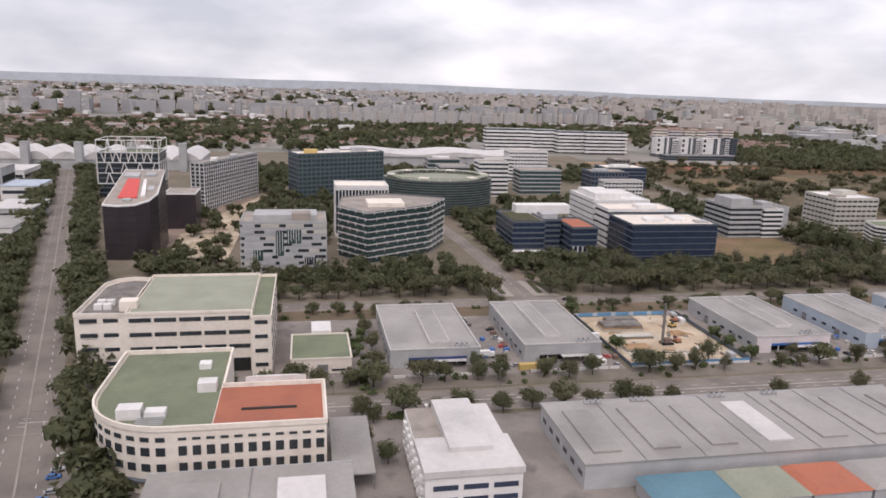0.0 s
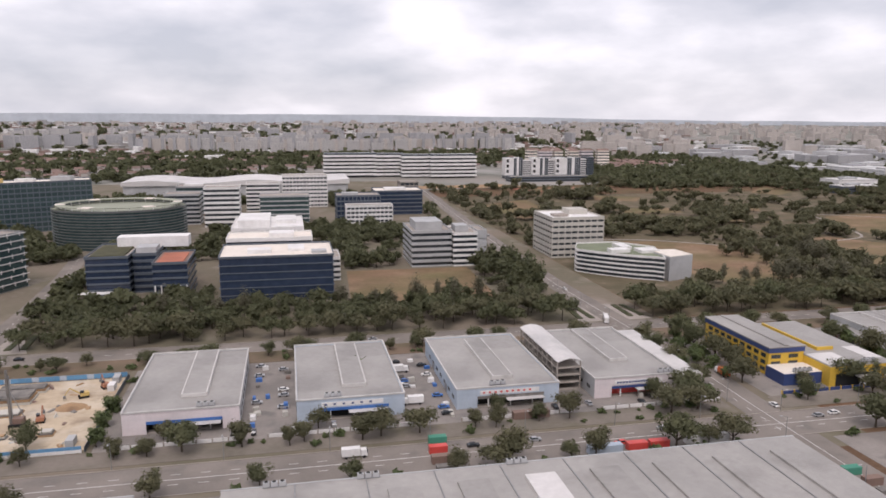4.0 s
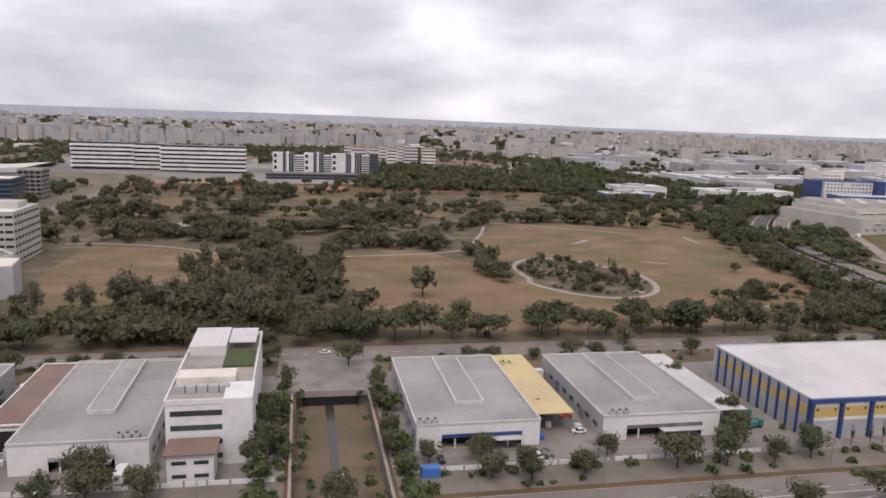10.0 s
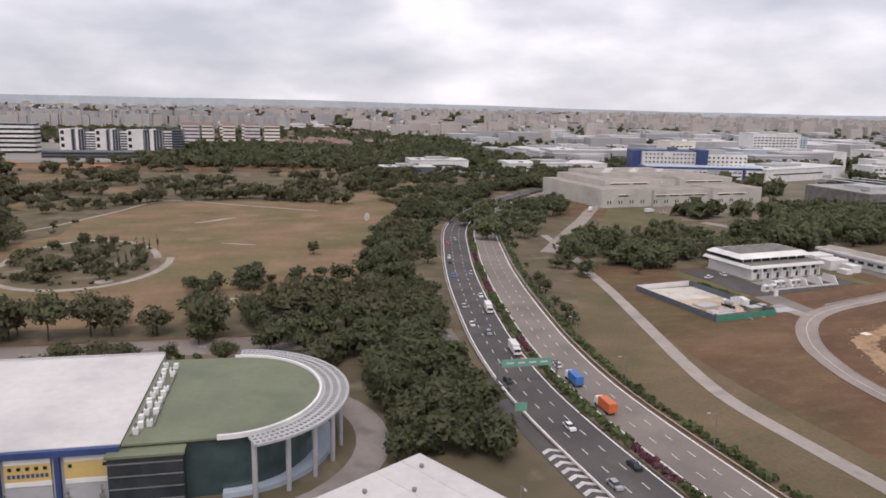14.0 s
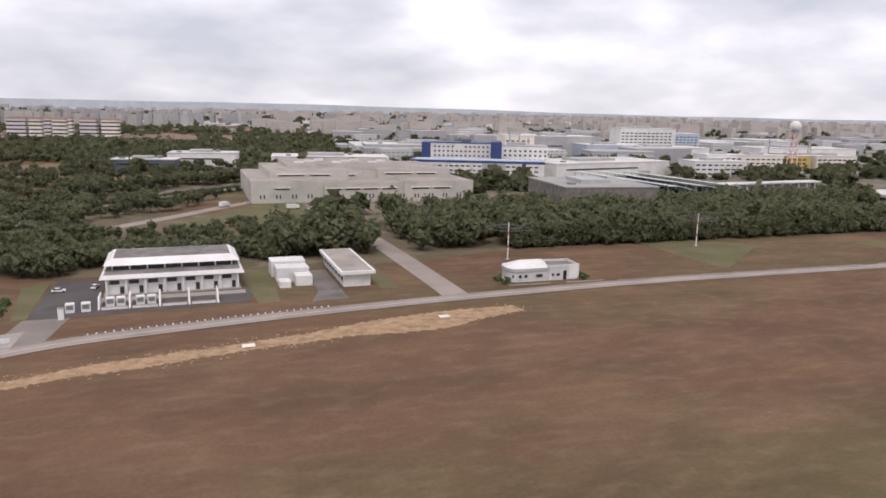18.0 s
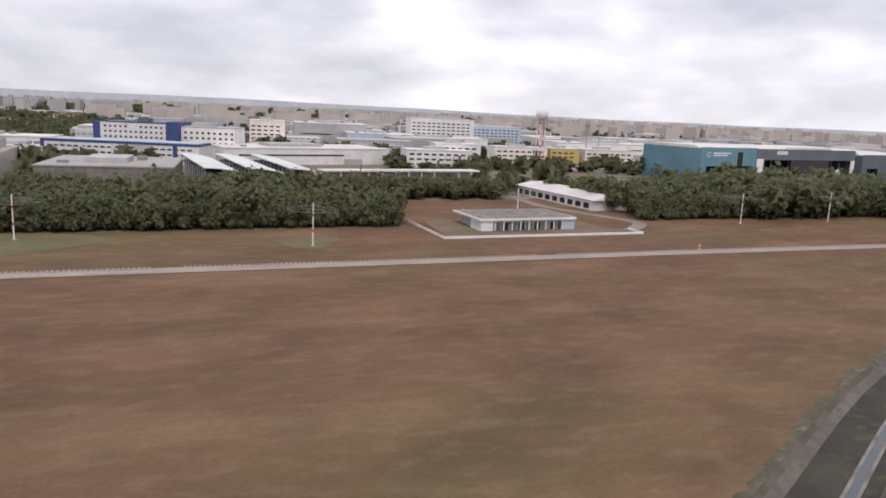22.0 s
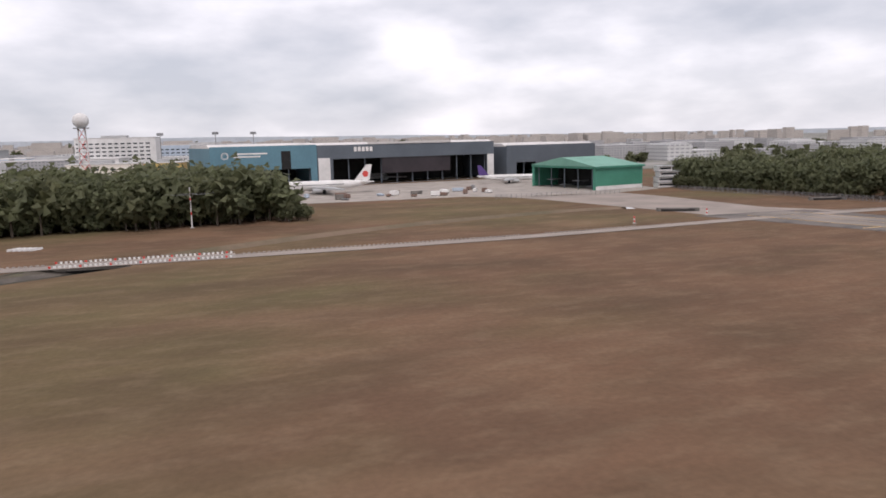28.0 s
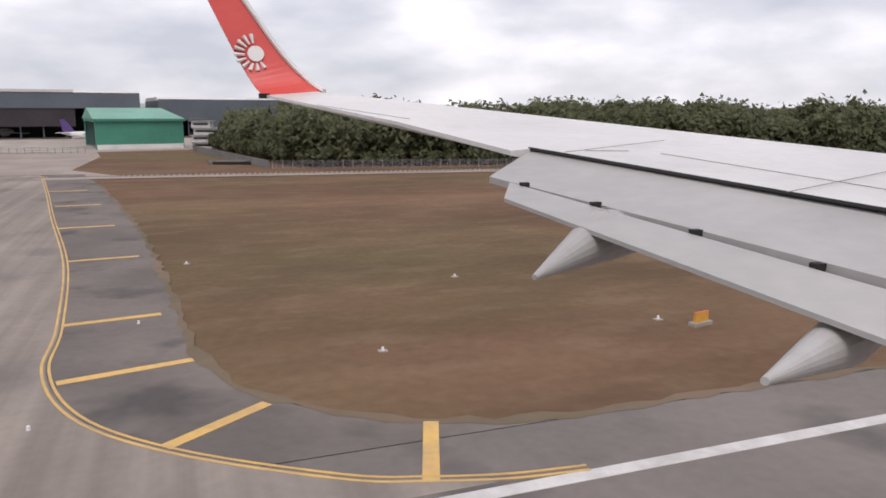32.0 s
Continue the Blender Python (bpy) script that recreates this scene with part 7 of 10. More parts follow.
LIGHTW = mat("pale_grey_render", (0.60, 0.585, 0.575), (0.52, 0.505, 0.495), 0.08, 0.7, 0.08, 0.8, stain=((0.38, 0.36, 0.34), 0.25, 0.5))
oc = thing("airfield_lodge", "low pale grey building with rounded end and white hip roof", "building", 1361.5, 250, -2)
lp = [(4.6, 0), (18, 0.4), (18, 12), (5, 12), (3.4, 11), (2.4, 9), (2, 6), (2.4, 3), (3.3, 1)]
rp = [(18.02, 0.4), (31.3, 0.9), (31.3, 11.5), (18.02, 12)]
part("body", MB().prism(lp, 0, 4.0), LIGHTW, oc)
part("fascia_band", MB().prism(inset(lp, -0.45), 4.0, 5.2), GREYW, oc, "grey band under the roof")
part("hip_roof", MB().prism(inset(lp, -0.1), 5.2, 7.0, [(9, 4), (17.8, 4), (17.8, 8.5), (9, 8.5), (8.4, 8), (8, 7), (7.8, 6), (8, 5), (8.4, 4.4)]), WHITE, oc)
part("body", MB().prism(rp, 0, 5.0), LIGHTW, oc)
part("roof_deck", MB().prism(inset(rp, 0.5), 5.0, 5.1), DIRTY, oc)
parapet(oc, inset(rp, 0.1), 5.0, 6.0, LIGHTW)
part("end_panel", MB().box(27, 31.35, 0.55, 0.75, 0.2, 6.1), WHITE, oc)
part("dark_porch", MB().box(24.6, 26, 0.5, 0.72, 0.1, 3.6), DARK, oc)
for x in (3.9, 6.2, 8.6, 13.6, 14.9):
    share("window", unit_box(1.2, 0.3, 1.1, GLASS), oc, x, 0.1 if x > 4.5 else 0.7, 1.7, -20 if x < 4.5 else 0)
for x in (20, 22.4):
    share("window", unit_box(1.4, 0.3, 1.0, GLASS), oc, x, 0.5, 1.7)
part("door", MB().box(18.6, 19.6, 0.3, 0.5, 0.1, 2.5), WHITE, oc)
part("kerb", MB().box(0, 17, -4.4, -4.0, 0, 0.35), CONC, oc)
part("kerb", MB().box(24, 40, -4.2, -3.8, 0, 0.35), CONC, oc)

yd = thing("works_yard_wall", "white-painted hoarding round a works yard", "hoarding", 1159, 216, 1.5)
for x0, x1, y0, y1, m in ((0, 29.5, 50, 50.3, WHITE), (0, 0.3, 0, 50, SLATE), (29.2, 29.5, 0, 50, SLATE), (0, 29.5, -0.3, 0, GREEN)):
    n = max(1, int(max(x1 - x0, y1 - y0) / 4))
    for i in range(n):
        if x1 - x0 > 1:
            share("panel", unit_box((x1 - x0) / n - 0.1, 0.2, 2.4, m), yd, x0 + (i + 0.5) * (x1 - x0) / n, y0, 0)
        else:
            share("panel", unit_box(0.2, (y1 - y0) / n - 0.1, 2.4, m), yd, x0, y0 + (i + 0.5) * (y1 - y0) / n, 0)
sheet("works_yard", "sandy pink-brown ground of a small works yard", "soil", [(1160, 217.5), (1188, 216.5), (1187, 264.5), (1159, 265.5)], 0.09, SAND)
SLABW = mat("clean_pale_slab", (0.56, 0.52, 0.46), (0.48, 0.44, 0.385), 0.1, 0.85, 0.2, 1.0, stain=((0.34, 0.29, 0.24), 0.2, 0.6))
sheet("works_slab", "pale concrete slab at the yard's back", "slab", [(1160, 245.5), (1187, 245.5), (1187, 264.5), (1159, 265.5)], 0.16, SLABW)
for x, y, w, d, h, m in ((1164, 222.5, 11, 2.6, 1.3, ROOFB), (1161, 220.5, 3, 2.6, 2.6, WHITE), (1166, 232, 9, 6, 0.8, BEIGE), (1187.2, 222.5, 3.2, 3.2, 2.4, DIRTY), (1162, 218.5, 9, 2.4, 1.8, ROOFB), (1172, 219.5, 5, 2.2, 1.6, REDP), (1183, 231.5, 4, 4, 3.0, WHITE), (1180, 220.5, 6, 4, 2.4, DIRTY), (1192, 218.5, 10, 5, 0.3, WHITE)):
    s = thing("site_container", "small container or stacked material in a yard", "container", x, y, 2)
    part("box", MB().box(0, w, 0, d, 0.16, h), m, s)
    part("lid", MB().box(0.1, w - 0.1, 0.1, d - 0.1, h, h + 0.1), GREYW, s)

sn = thing("airfield_station", "low white station building with flat grey roof and blue-grey doors", "building", 1667, 294, 1.0)
part("body", MB().box(4, 49, 3, 26, 0, 4.0), GREYW, sn)
part("roof_slab", MB().box(1, 51.5, 0, 31, 4.8, 5.7), WHITE, sn, "white roof edge")
part("roof_deck", MB().box(1.9, 50.6, 1, 30, 5.7, 5.82), DIRTY, sn, "grey-brown roof deck")
part("eaves_wall", MB().box(3, 50, 2.6, 27, 4.0, 4.8), WHITE, sn)
part("end_block", MB().box(2, 8, 0.8, 12, 0, 4.8), WHITE, sn, "white end block")
part("end_block", MB().box(44.5, 50.8, 0.8, 12, 0, 4.8), BLUEW, sn, "light blue end block")
for i in range(9):
    share("column", unit_box(0.5, 0.5, 4.8, WHITE), sn, 9 + i * 4.4, 1.0, 0.0)
    share("door", unit_box(3.0, 0.16, 3.2, GLASS if i % 2 else STEEL), sn, 11 + i * 4.2, 2.94, 0.1)
wl2 = thing("station_wall", "low white wall round the station yard", "wall", 1645, 279, 0.0)
for i in range(25):
    share("panel", unit_box(3.9, 0.25, 1.1, WHITE), wl2, 2 + i * 4, 0, 0)
for i in range(30):
    share("panel", unit_box(0.25, 3.9, 1.1, WHITE), wl2, 0, 2 + i * 4, 0)
    if i < 3:
        share("panel", unit_box(0.25, 3.9, 1.1, WHITE), wl2, 100, 2 + i * 4, 0)
sheet("station_yard", "grey concrete station yard", "paving", [(1648, 281), (1743, 281), (1752, 292), (1735, 296), (1735, 330), (1700, 332), (1662, 330), (1653, 326)], 0.07, EARTH)
strip("station_drive", "pale curving service drive", "road", smooth([(1745, 290), (1765, 310), (1757, 340), (1745, 380), (1752, 430)], 5), 7, 0.09, ROAD)


def navmast(x, y, h=16.5):
    t = thing("aerial_mast", "slender white mast with thin antenna arms and wire ring", "mast", x, y, 0, 0, "masts along the wood edge")
    part("pole", MB().tube((0, 0, 0), (0, 0, h), 0.28, 0.2), WHITE, t)
    part("footing", MB().box(-0.8, 0.8, -0.8, 0.8, 0, 0.4), CONC, t)
    for k in range(5):
        part("red_band", MB().tube((0, 0, h * 0.15 + k * h * 0.18), (0, 0, h * 0.15 + k * h * 0.18 + 1.0), 0.3), REDP, t) if k % 2 else None
    part("antenna_arm", MB().tube((-9, 0, h * 0.86), (9, 0, h * 0.84), 0.06, None, 5), STEEL, t)
    ring = MB()
    for i in range(28):
        a = i * math.pi / 14
        ring.v += [(r * math.cos(a), r * math.sin(a), h * 0.855 + dz) for r, dz in ((9.33, 0), (9.4, -0.07), (9.47, 0), (9.4, 0.07))]
        n = (i + 1) % 28
        ring.f += [(i * 4 + q, n * 4 + q, n * 4 + (q + 1) % 4, i * 4 + (q + 1) % 4) for q in range(4)]
    part("antenna_ring", ring, STEEL, t, "thin wire ring")
    for a in (60, 120):
        c, s = math.cos(radians(a)) * 9, math.sin(radians(a)) * 9
        part("antenna_arm", MB().tube((-c, -s, h * 0.85), (c, s, h * 0.85), 0.06, None, 5), STEEL, t)


for x, y in ((1381, 291), (1486.5, 298), (1588.5, 271), (1824, 301), (1890, 303), (1968, 310), (1700, 320)):
    navmast(x, y)
for k, x in enumerate((1486.5, 1586)):
    sheet("mast_lawn", "green mown patch round a mast", "grass", [(x - 23, 318), (x - 23, 257), (x - 20, 251), (x + 37, 296), (x + 10, 312)] if k != 1 else [(1575, 287), (1580.7, 269.5), (1586, 266.5), (1591.3, 266.2), (1603, 287), (1591.5, 291)], 0.05 + 0.001 * k, LAWN)
gv = thing("stepped_complex", "large beige stepped building with slot windows", "building", 1289, 499, 0)
for x, y, w, d, h in ((0, 3, 60, 100, 15), (48, 0, 60, 110, 13.5), (104, -4, 52, 110, 14.5), (14, 22, 56, 80, 20), (60, 30, 40, 80, 18.5), (92, 24, 56, 84, 20.5), (30, 50, 90, 60, 22.5)):
    part("block", MB().box(x, x + w, y, y + d, 0, h), BEIGE, gv)
    part("block_roof", MB().box(x + 0.6, x + w - 0.6, y + 0.6, y + d - 0.6, h, h + 0.15), CONC, gv)
for x, y, z, w in ((16, 2.9, 9, 9), (50, -0.1, 8.6, 10), (63, -0.1, 8.6, 10), (76, -0.1, 8.6, 10), (89, -0.1, 8.6, 10), (110, -4.1, 9, 12), (126, -4.1, 9, 12), (20, 21.9, 16.4, 18), (42, 21.9, 16.4, 14), (98, 23.9, 16.8, 20), (122, 23.9, 16.8, 14), (64, 29.9, 15.4, 12)):
    part("slot_window", MB().box(x, x + w, y - 0.15, y, z, z + 0.9), GLASS, gv)
    part("window_ledge", MB().box(x - 1, x + w + 1, y - 0.7, y, z + 1.0, z + 1.6), CREAM, gv)
for i in range(14):
    y = 2.9 if i < 4 else (-0.1 if i < 9 else -4.1)
    share("narrow_window", unit_box(0.9, 0.2, 2.6, GLASS), gv, 6 + i * 10.6, y, 3)
    share("narrow_window", unit_box(0.9, 0.2, 2.6, GLASS), gv, 8.4 + i * 10.6, y, 3)
for i in range(8):
    share("skylight", unit_box(7, 3, 1.4, WHITE), gv, 40 + i * 9.5, 62 + 12 * (i % 3), 22.6)
bb = thing("blue_white_plant", "blue and white multi-storey industrial block", "building", 1488, 737, -22)
part("blue_tower", MB().box(-6, 8, 6, 40, 0, 30.5), NAVY, bb)
part("white_block", MB().box(4, 70, -1, 36, 0, 30.2), WHITE, bb)
part("roof_rim", MB().box(3.8, 70, -1.3, 36.2, 30.2, 31.2), NAVY, bb, "thin navy parapet")
part("blue_slab", MB().box(67, 78, -11, 30, 0, 32.6), NAVY, bb)
part("east_block", MB().box(78, 126, -4, 30, 0, 28.5), WHITE, bb)
part("east_parapet", MB().box(78, 126.3, -4.3, 30.2, 28.5, 29.4), GREYW, bb)
part("stair_house", MB().box(36, 46, 4, 14, 31.2, 34.5), SLATE, bb)
part("roof_plant", MB().box(84, 104, 6, 20, 29.4, 32.4), GREYW, bb)
for i in range(3):
    part("chimney", MB().tube((88 + i * 10, 34, 0), (88 + i * 10, 34, 40 - i * 1.5), 0.9, 0.7, 10), GREYW, bb, "slim pale chimney")
for k in range(4):
    for i in range(13):
        if k < 3 or i not in (5, 6):
            share("square_window", unit_box(1.9, 0.3, 1.7, GLASSB), bb, 8.5 + i * 4.6, -1.1, 12 + k * 4.6)
    for i in range(9):
        share("square_window", unit_box(2.2, 0.3, 1.9, GLASS), bb, 82 + i * 5.2, -4.1, 9 + k * 4.6)
part("front_wing", MB().box(-8, 117, -73, -42, 0, 15.4), WHITE, bb)
part("wing_band", MB().box(-11, 117.4, -73.4, -41.8, 15.4, 17.2), NAVY, bb, "navy roof band")
part("wing_roof", MB().box(-7, 116, -70, -45, 17.2, 17.8), BLUEW, bb, "pale blue flat roof")
part("wing_end", MB().box(-11, -8, -73.2, -42, 0, 15.4), NAVY, bb)
part("grey_panel", MB().box(58, 80, -73.3, -73, 2, 15.4), GREYW, bb)
for x in (20, 46, 96):
    part("stair_panel", MB().box(x, x + 3.4, -73.5, -73, 0, 15.4), NAVY if x > 90 else PINKW, bb)
for k in range(3):
    for i in range(22):
        share("strip_window", unit_box(3.6, 0.3, 1.3, GLASS), bb, -4 + i * 5.4, -73.1, 3 + k * 4.3)
for x, y, w, d, h, rz, m, lb in ((1478, 417, 66, 70, 16.5, -6, ROOFB, "low dark industrial building with grey flat roof"), (1590, 640, 158, 70, 14, 12, WHITE, "long white factory with pale roof"), (1330, 760, 120, 50, 14, -8, WHITE, "long white factory behind trees"),
                              (1230, 820, 70, 40, 14, -8, WHITE, "white flat-roofed factory behind trees"), (1180, 770, 60, 26, 11, -8, SLATE, "grey glass-fronted office behind trees"), (1752, 640, 62, 34, 16, -8, WHITE, "white stepped factory with window rows"), (1790, 668, 46, 30, 21, -8, WHITE, "white taller stepped factory with window rows"), (1640, 878, 40, 40, 33, -8, CREAM, "tall cream factory block with window rows"), (1700, 920, 90, 60, 31, -8, GREYW, "wide grey hall with flat roof"),
                              (1752, 860, 80, 60, 22, -8, BLUEW, "pale blue factory with flat roof"), (1866, 960, 90, 40, 42, -8, WHITE, "tall white factory block with window rows"), (1958, 1075, 130, 40, 32, -8, BLUEW, "pale blue factory block with window rows"), (1880, 720, 60, 30, 17, -8, CREAM, "cream factory block with window rows"), (1944, 712, 34, 30, 17, -8, TAN, "mustard-coloured factory block with window rows"), (1984, 704, 56, 30, 17, -8, CREAM, "cream factory block with window rows"), (1460, 900, 150, 50, 20, -8, GREYW, "large grey hall with flat roof"),
                              (1800, 840, 120, 60, 20, -8, WHITE, "white factory with tall front"), (2040, 860, 160, 70, 18, -8, WHITE, "white factory with long flat roof"), (1400, 680, 60, 40, 10, -8, WHITE, "white low factory with flat roof")):
    t = thing("factory", lb, "factory", x, y, rz, 0, "factories beyond the airfield wood")
    part("body", MB().box(0, w, 0, d, 0, h), m if m is not ROOFB else DIRTY, t)
    part("roof", MB().box(-0.4, w + 0.4, -0.4, d + 0.4, h, h + 0.8), ROOF if m is ROOFB else ROOFW, t)
    part("roof_house", MB().box(w * 0.3, w * 0.62, d * 0.3, d * 0.7, h + 0.8, h + 3.4), GREYW, t)
    if "window rows" in lb:
        for k in range(int(h / 5)):
            for i in range(int(w / 7)):
                share("window", unit_box(4.4, 0.3, 1.6, GLASS), t, 4 + i * 7, -0.1, 2.6 + k * 4.6)
    else:
        part("window_band", MB().box(w * 0.08, w * (0.5 + 0.04 * (w % 9)), -0.3, 0.0, h * 0.56, h * 0.56 + 1.3), GLASS, t)
        part("loading_door", MB().box(w * 0.7, w * 0.82, -0.3, 0.0, 0.1, 5.0), GREYW, t)
        for i in range(3):
            part("roof_duct", MB().box(w * (0.12 + 0.27 * i), w * (0.12 + 0.27 * i) + 5, d * (0.2 + 0.2 * i), d * (0.2 + 0.2 * i) + 4, h + 0.8, h + 2.2 + 0.5 * i), WHITE if i % 2 else STEEL, t)
MINT = mat("pale_mint_sheet", (0.66, 0.70, 0.66), (0.58, 0.62, 0.585), 0.05, 0.5, 0.3, 0.5, stripe=1.2, stain=((0.46, 0.48, 0.46), 0.05, 0.4))
for i in range(3):
    t = thing("curved_shed", "long open shed with a pale mint curved metal roof", "shed", 1559.5 + i * 23.5, 421, 4, 0, "curved sheds")
    mb = MB()
    for j in range(8):
        xa, xb = j * 2.6, (j + 1) * 2.6
        za, zb = (16.4 + 0.9 * math.sin(math.pi * k / 8) - 0.38 * k for k in (j, j + 1))
        mb.quad((xa, 0, za), (xb, 0, zb), (xb, 118, zb), (xa, 118, za)).quad((xb, 0.1, zb - 0.5), (xa, 0.1, za - 0.5), (xa, 118, za - 0.5), (xb, 118, zb - 0.5)).quad((xa, 0, za - 0.5), (xb, 0, zb - 0.5), (xb, 0, zb), (xa, 0, za))
    part("curved_roof", mb, MINT, t)
    part("inside", MB().box(3, 17.5, 14, 116, 0, 12.5), SLATE, t)
    for k in range(12):
        share("post", unit_box(0.5, 0.5, 15.6, GREYW), t, 0.8, 2 + k * 10.4, 0)
        share("post", unit_box(0.5, 0.5, 12.8, GREYW), t, 19.8, 2 + k * 10.4, 0)
lc = thing("long_canopy", "long thin white canopy above the trees", "canopy", 1634, 461, 5.6)
part("roof", MB().box(0, 115, 0, 12, 11.2, 12.2), ROOFW, lc)
for i in range(12):
    share("post", unit_box(0.6, 0.6, 11.2, WHITE), lc, 3 + i * 9.6, 1, 0)
part("back_wall", MB().box(0, 115, 10, 11, 0, 11.2), GREYW, lc)
ws = thing("white_shed", "white open-sided shed with pale sloping roof", "shed", 1766, 352, 4)
part("body", MB().box(0, 30, 2, 84, 0, 6), WHITE, ws)
part("roof", MB().prism([(-1, 0), (31, 0), (31, 86), (-1, 86)], 6, 8.6, [(10, 1), (20, 1), (20, 85), (10, 85)]), ROOFW, ws)
for i in range(10):
    share("opening", unit_box(0.2, 5, 3, DARK), ws, -0.05, 8 + i * 8, 1)
rd = thing("radar_tower", "white radome ball on a red and white lattice tower", "radar tower", 1901, 660)
for a in range(4):
    c, s = math.cos(radians(45 + 90 * a)), math.sin(radians(45 + 90 * a))
    part("leg", MB().tube((6 * c, 6 * s, 0), (3.5 * c, 3.5 * s, 48), 0.4), WHITE, rd)
    c2, s2 = math.cos(radians(135 + 90 * a)), math.sin(radians(135 + 90 * a))
    for k in range(5):
        r0, r1 = 6 - k * 0.5, 6 - (k + 1) * 0.5
        part("brace", MB().tube((r0 * c, r0 * s, k * 9.6), (r1 * c2, r1 * s2, (k + 1) * 9.6), 0.25), REDP, rd)
        part("ring_bar", MB().tube((r1 * c, r1 * s, (k + 1) * 9.6), (r1 * c2, r1 * s2, (k + 1) * 9.6), 0.25), WHITE, rd)
part("deck", MB().box(-5.5, 5.5, -5.5, 5.5, 47.6, 48.4), STEEL, rd)
bm = bmesh.new()
bmesh.ops.create_icosphere(bm, subdivisions=3, radius=6.2, matrix=Matrix.Translation((0, 0, 54)))
me = bpy.data.meshes.new("radome")
bm.to_mesh(me)
bm.free()
me.materials.append(WHITE)
o = new("radome", me)
o.parent = rd
for i, (x, y) in enumerate(((1960, 760), (2010, 745), (2050, 780))):
    t = thing("floodlight_mast", "tall steel floodlight mast", "mast", x, y, 0, 0, "floodlight masts")
    part("pole", MB().tube((0, 0, 0), (0, 0, 42), 0.6, 0.35), STEEL, t)
    part("lamp_head", MB().box(-3, 3, -0.8, 0.8, 42, 44.5), STEEL, t)

# hangars
def hangar(x, y, w, d, h, rz, wall, label, doors, door_h):
    t = thing("hangar", label, "hangar", x, y, rz, 0, "aircraft hangars")
    part("side_wall", MB().box(0, 1.2, 0.9, d, 0, h - 1), wall, t)
    part("side_wall", MB().box(w - 1.2, w, 0.9, d, 0, h - 1), wall, t)
    part("back_wall", MB().box(1.2, w - 1.2, d - 1, d, 0, h - 1), wall, t)
    part("roof", MB().prism([(0, 0.9), (w, 0.9), (w, d), (0, d)], h - 1, h + 1.5, [(0, 8), (w, 8), (w, d - 8), (0, d - 8)]), ROOFW, t)
    part("front_header", MB().box(0, w, 0, 0.9, door_h, h), wall, t)
    a0 = 0.0
    for a, b in doors:
        part("front_wall", MB().box(a0, a, 0, 0.9, 0, door_h), wall, t)
        part("door_track", MB().box(a, b, 1.0, 1.8, 0.1, 0.4), STEEL, t)
        n = max(2, int((b - a) / 13))
        for i in range(n + 1):
            share("door_post", unit_box(0.8, 0.8, door_h, SLATE), t, a + (b - a) * i / n, 3.5, 0)
        # near-black sheet halfway in, drawing the hangar's inner shade
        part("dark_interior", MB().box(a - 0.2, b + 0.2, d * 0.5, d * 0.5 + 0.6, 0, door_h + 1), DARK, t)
        a0 = b
    part("front_wall", MB().box(a0, w, 0, 0.9, 0, door_h), wall, t)
    return t


h1 = hangar(1990, 526, 77, 70, 31, 8.9, TEAL, "big teal metal hangar with logo bars on its front", ((8, 72),), 14)
for i, (x, w, z) in enumerate(((16, 24, 25.2), (16, 19, 23.2))):
    part("sign_bar", MB().box(x, x + w, -0.25, -0.02, z, z + 1.1), WHITE, h1, "white bar of unreadable lettering")
ring = MB()
for i in range(16):
    a, b = radians(i * 22.5), radians(i * 22.5 + 15)
    ring.quad(*[(10 + r * math.cos(k), -0.2, 24.5 + r * math.sin(k)) for r, k in ((1.6, a), (2.6, a), (2.6, b), (1.6, b))])
part("logo_ring", ring, WHITE, h1, "white segmented ring")
part("door_recess", MB().box(50, 57, -0.2, -0.02, 14, 27), DARK, h1)
h2 = hangar(2066.3, 537.8, 153, 80, 30.4, 6.9, SLATE, "very wide slate-blue hangar with open dark doors", ((12, 146),), 20)
part("white_pillar", MB().box(0.5, 9.5, -0.6, -0.05, 0, 21), WHITE, h2)
part("white_pillar", MB().box(146.5, 152.5, -0.6, -0.05, 0, 20), WHITE, h2)
part("door_leaf", MB().box(52, 112, 0.9, 1.6, 8, 26), BLACKG, h2, "dark raised door")
part("roof_edge", MB().box(40, 112, -0.5, 0.4, 30.4, 32.2), ROOFW, h2)
for i in range(5):
    share("sign_bar", unit_box(2.2, 0.2, 3.4, WHITE), h2, 30 + i * 3.2, -0.15, 25.2, 0, "white block of the sign")
hangar(2230, 556, 96, 80, 26.5, 8, SLATE, "slate-blue metal hangar beyond the apron", ((10, 30),), 12)
gh = thing("green_hangar", "small green metal hangar with pitched roof and open side", "hangar", 2204.5, 382, 10)
part("front_wall", MB().box(0.6, 39.4, 0, 0.6, 2.4, 14.4), GREEN, gh)
part("white_base", MB().box(0.4, 39.6, -0.15, 0.6, 0, 2.4), WHITE, gh)
part("end_wall", MB().box(39.4, 40, 0, 62, 0, 14.4), GREEN, gh)
part("back_wall", MB().box(0.6, 39.4, 61.4, 62, 0, 14.4), GREEN, gh)
part("pitched_roof", MB().prism([(-0.8, -1.2), (41, -1.2), (41, 63.2), (-0.8, 63.2)], 14.4, 19.8, [(-0.8, 30), (35, 30), (35, 32), (-0.8, 32)]), GREENL, gh)
part("eave_band", MB().box(-0.8, 41, -1.3, -1.2, 13.4, 14.6), GREEN, gh)
part("mouth_header", MB().box(-0.3, 0.3, 0, 62, 13.0, 14.4), GREEN, gh)
part("mouth_jamb", MB().box(0, 0.6, 0, 2.2, 0, 13), GREEN, gh)
part("mouth_jamb", MB().box(0, 0.6, 59.8, 62, 0, 13), GREEN, gh)
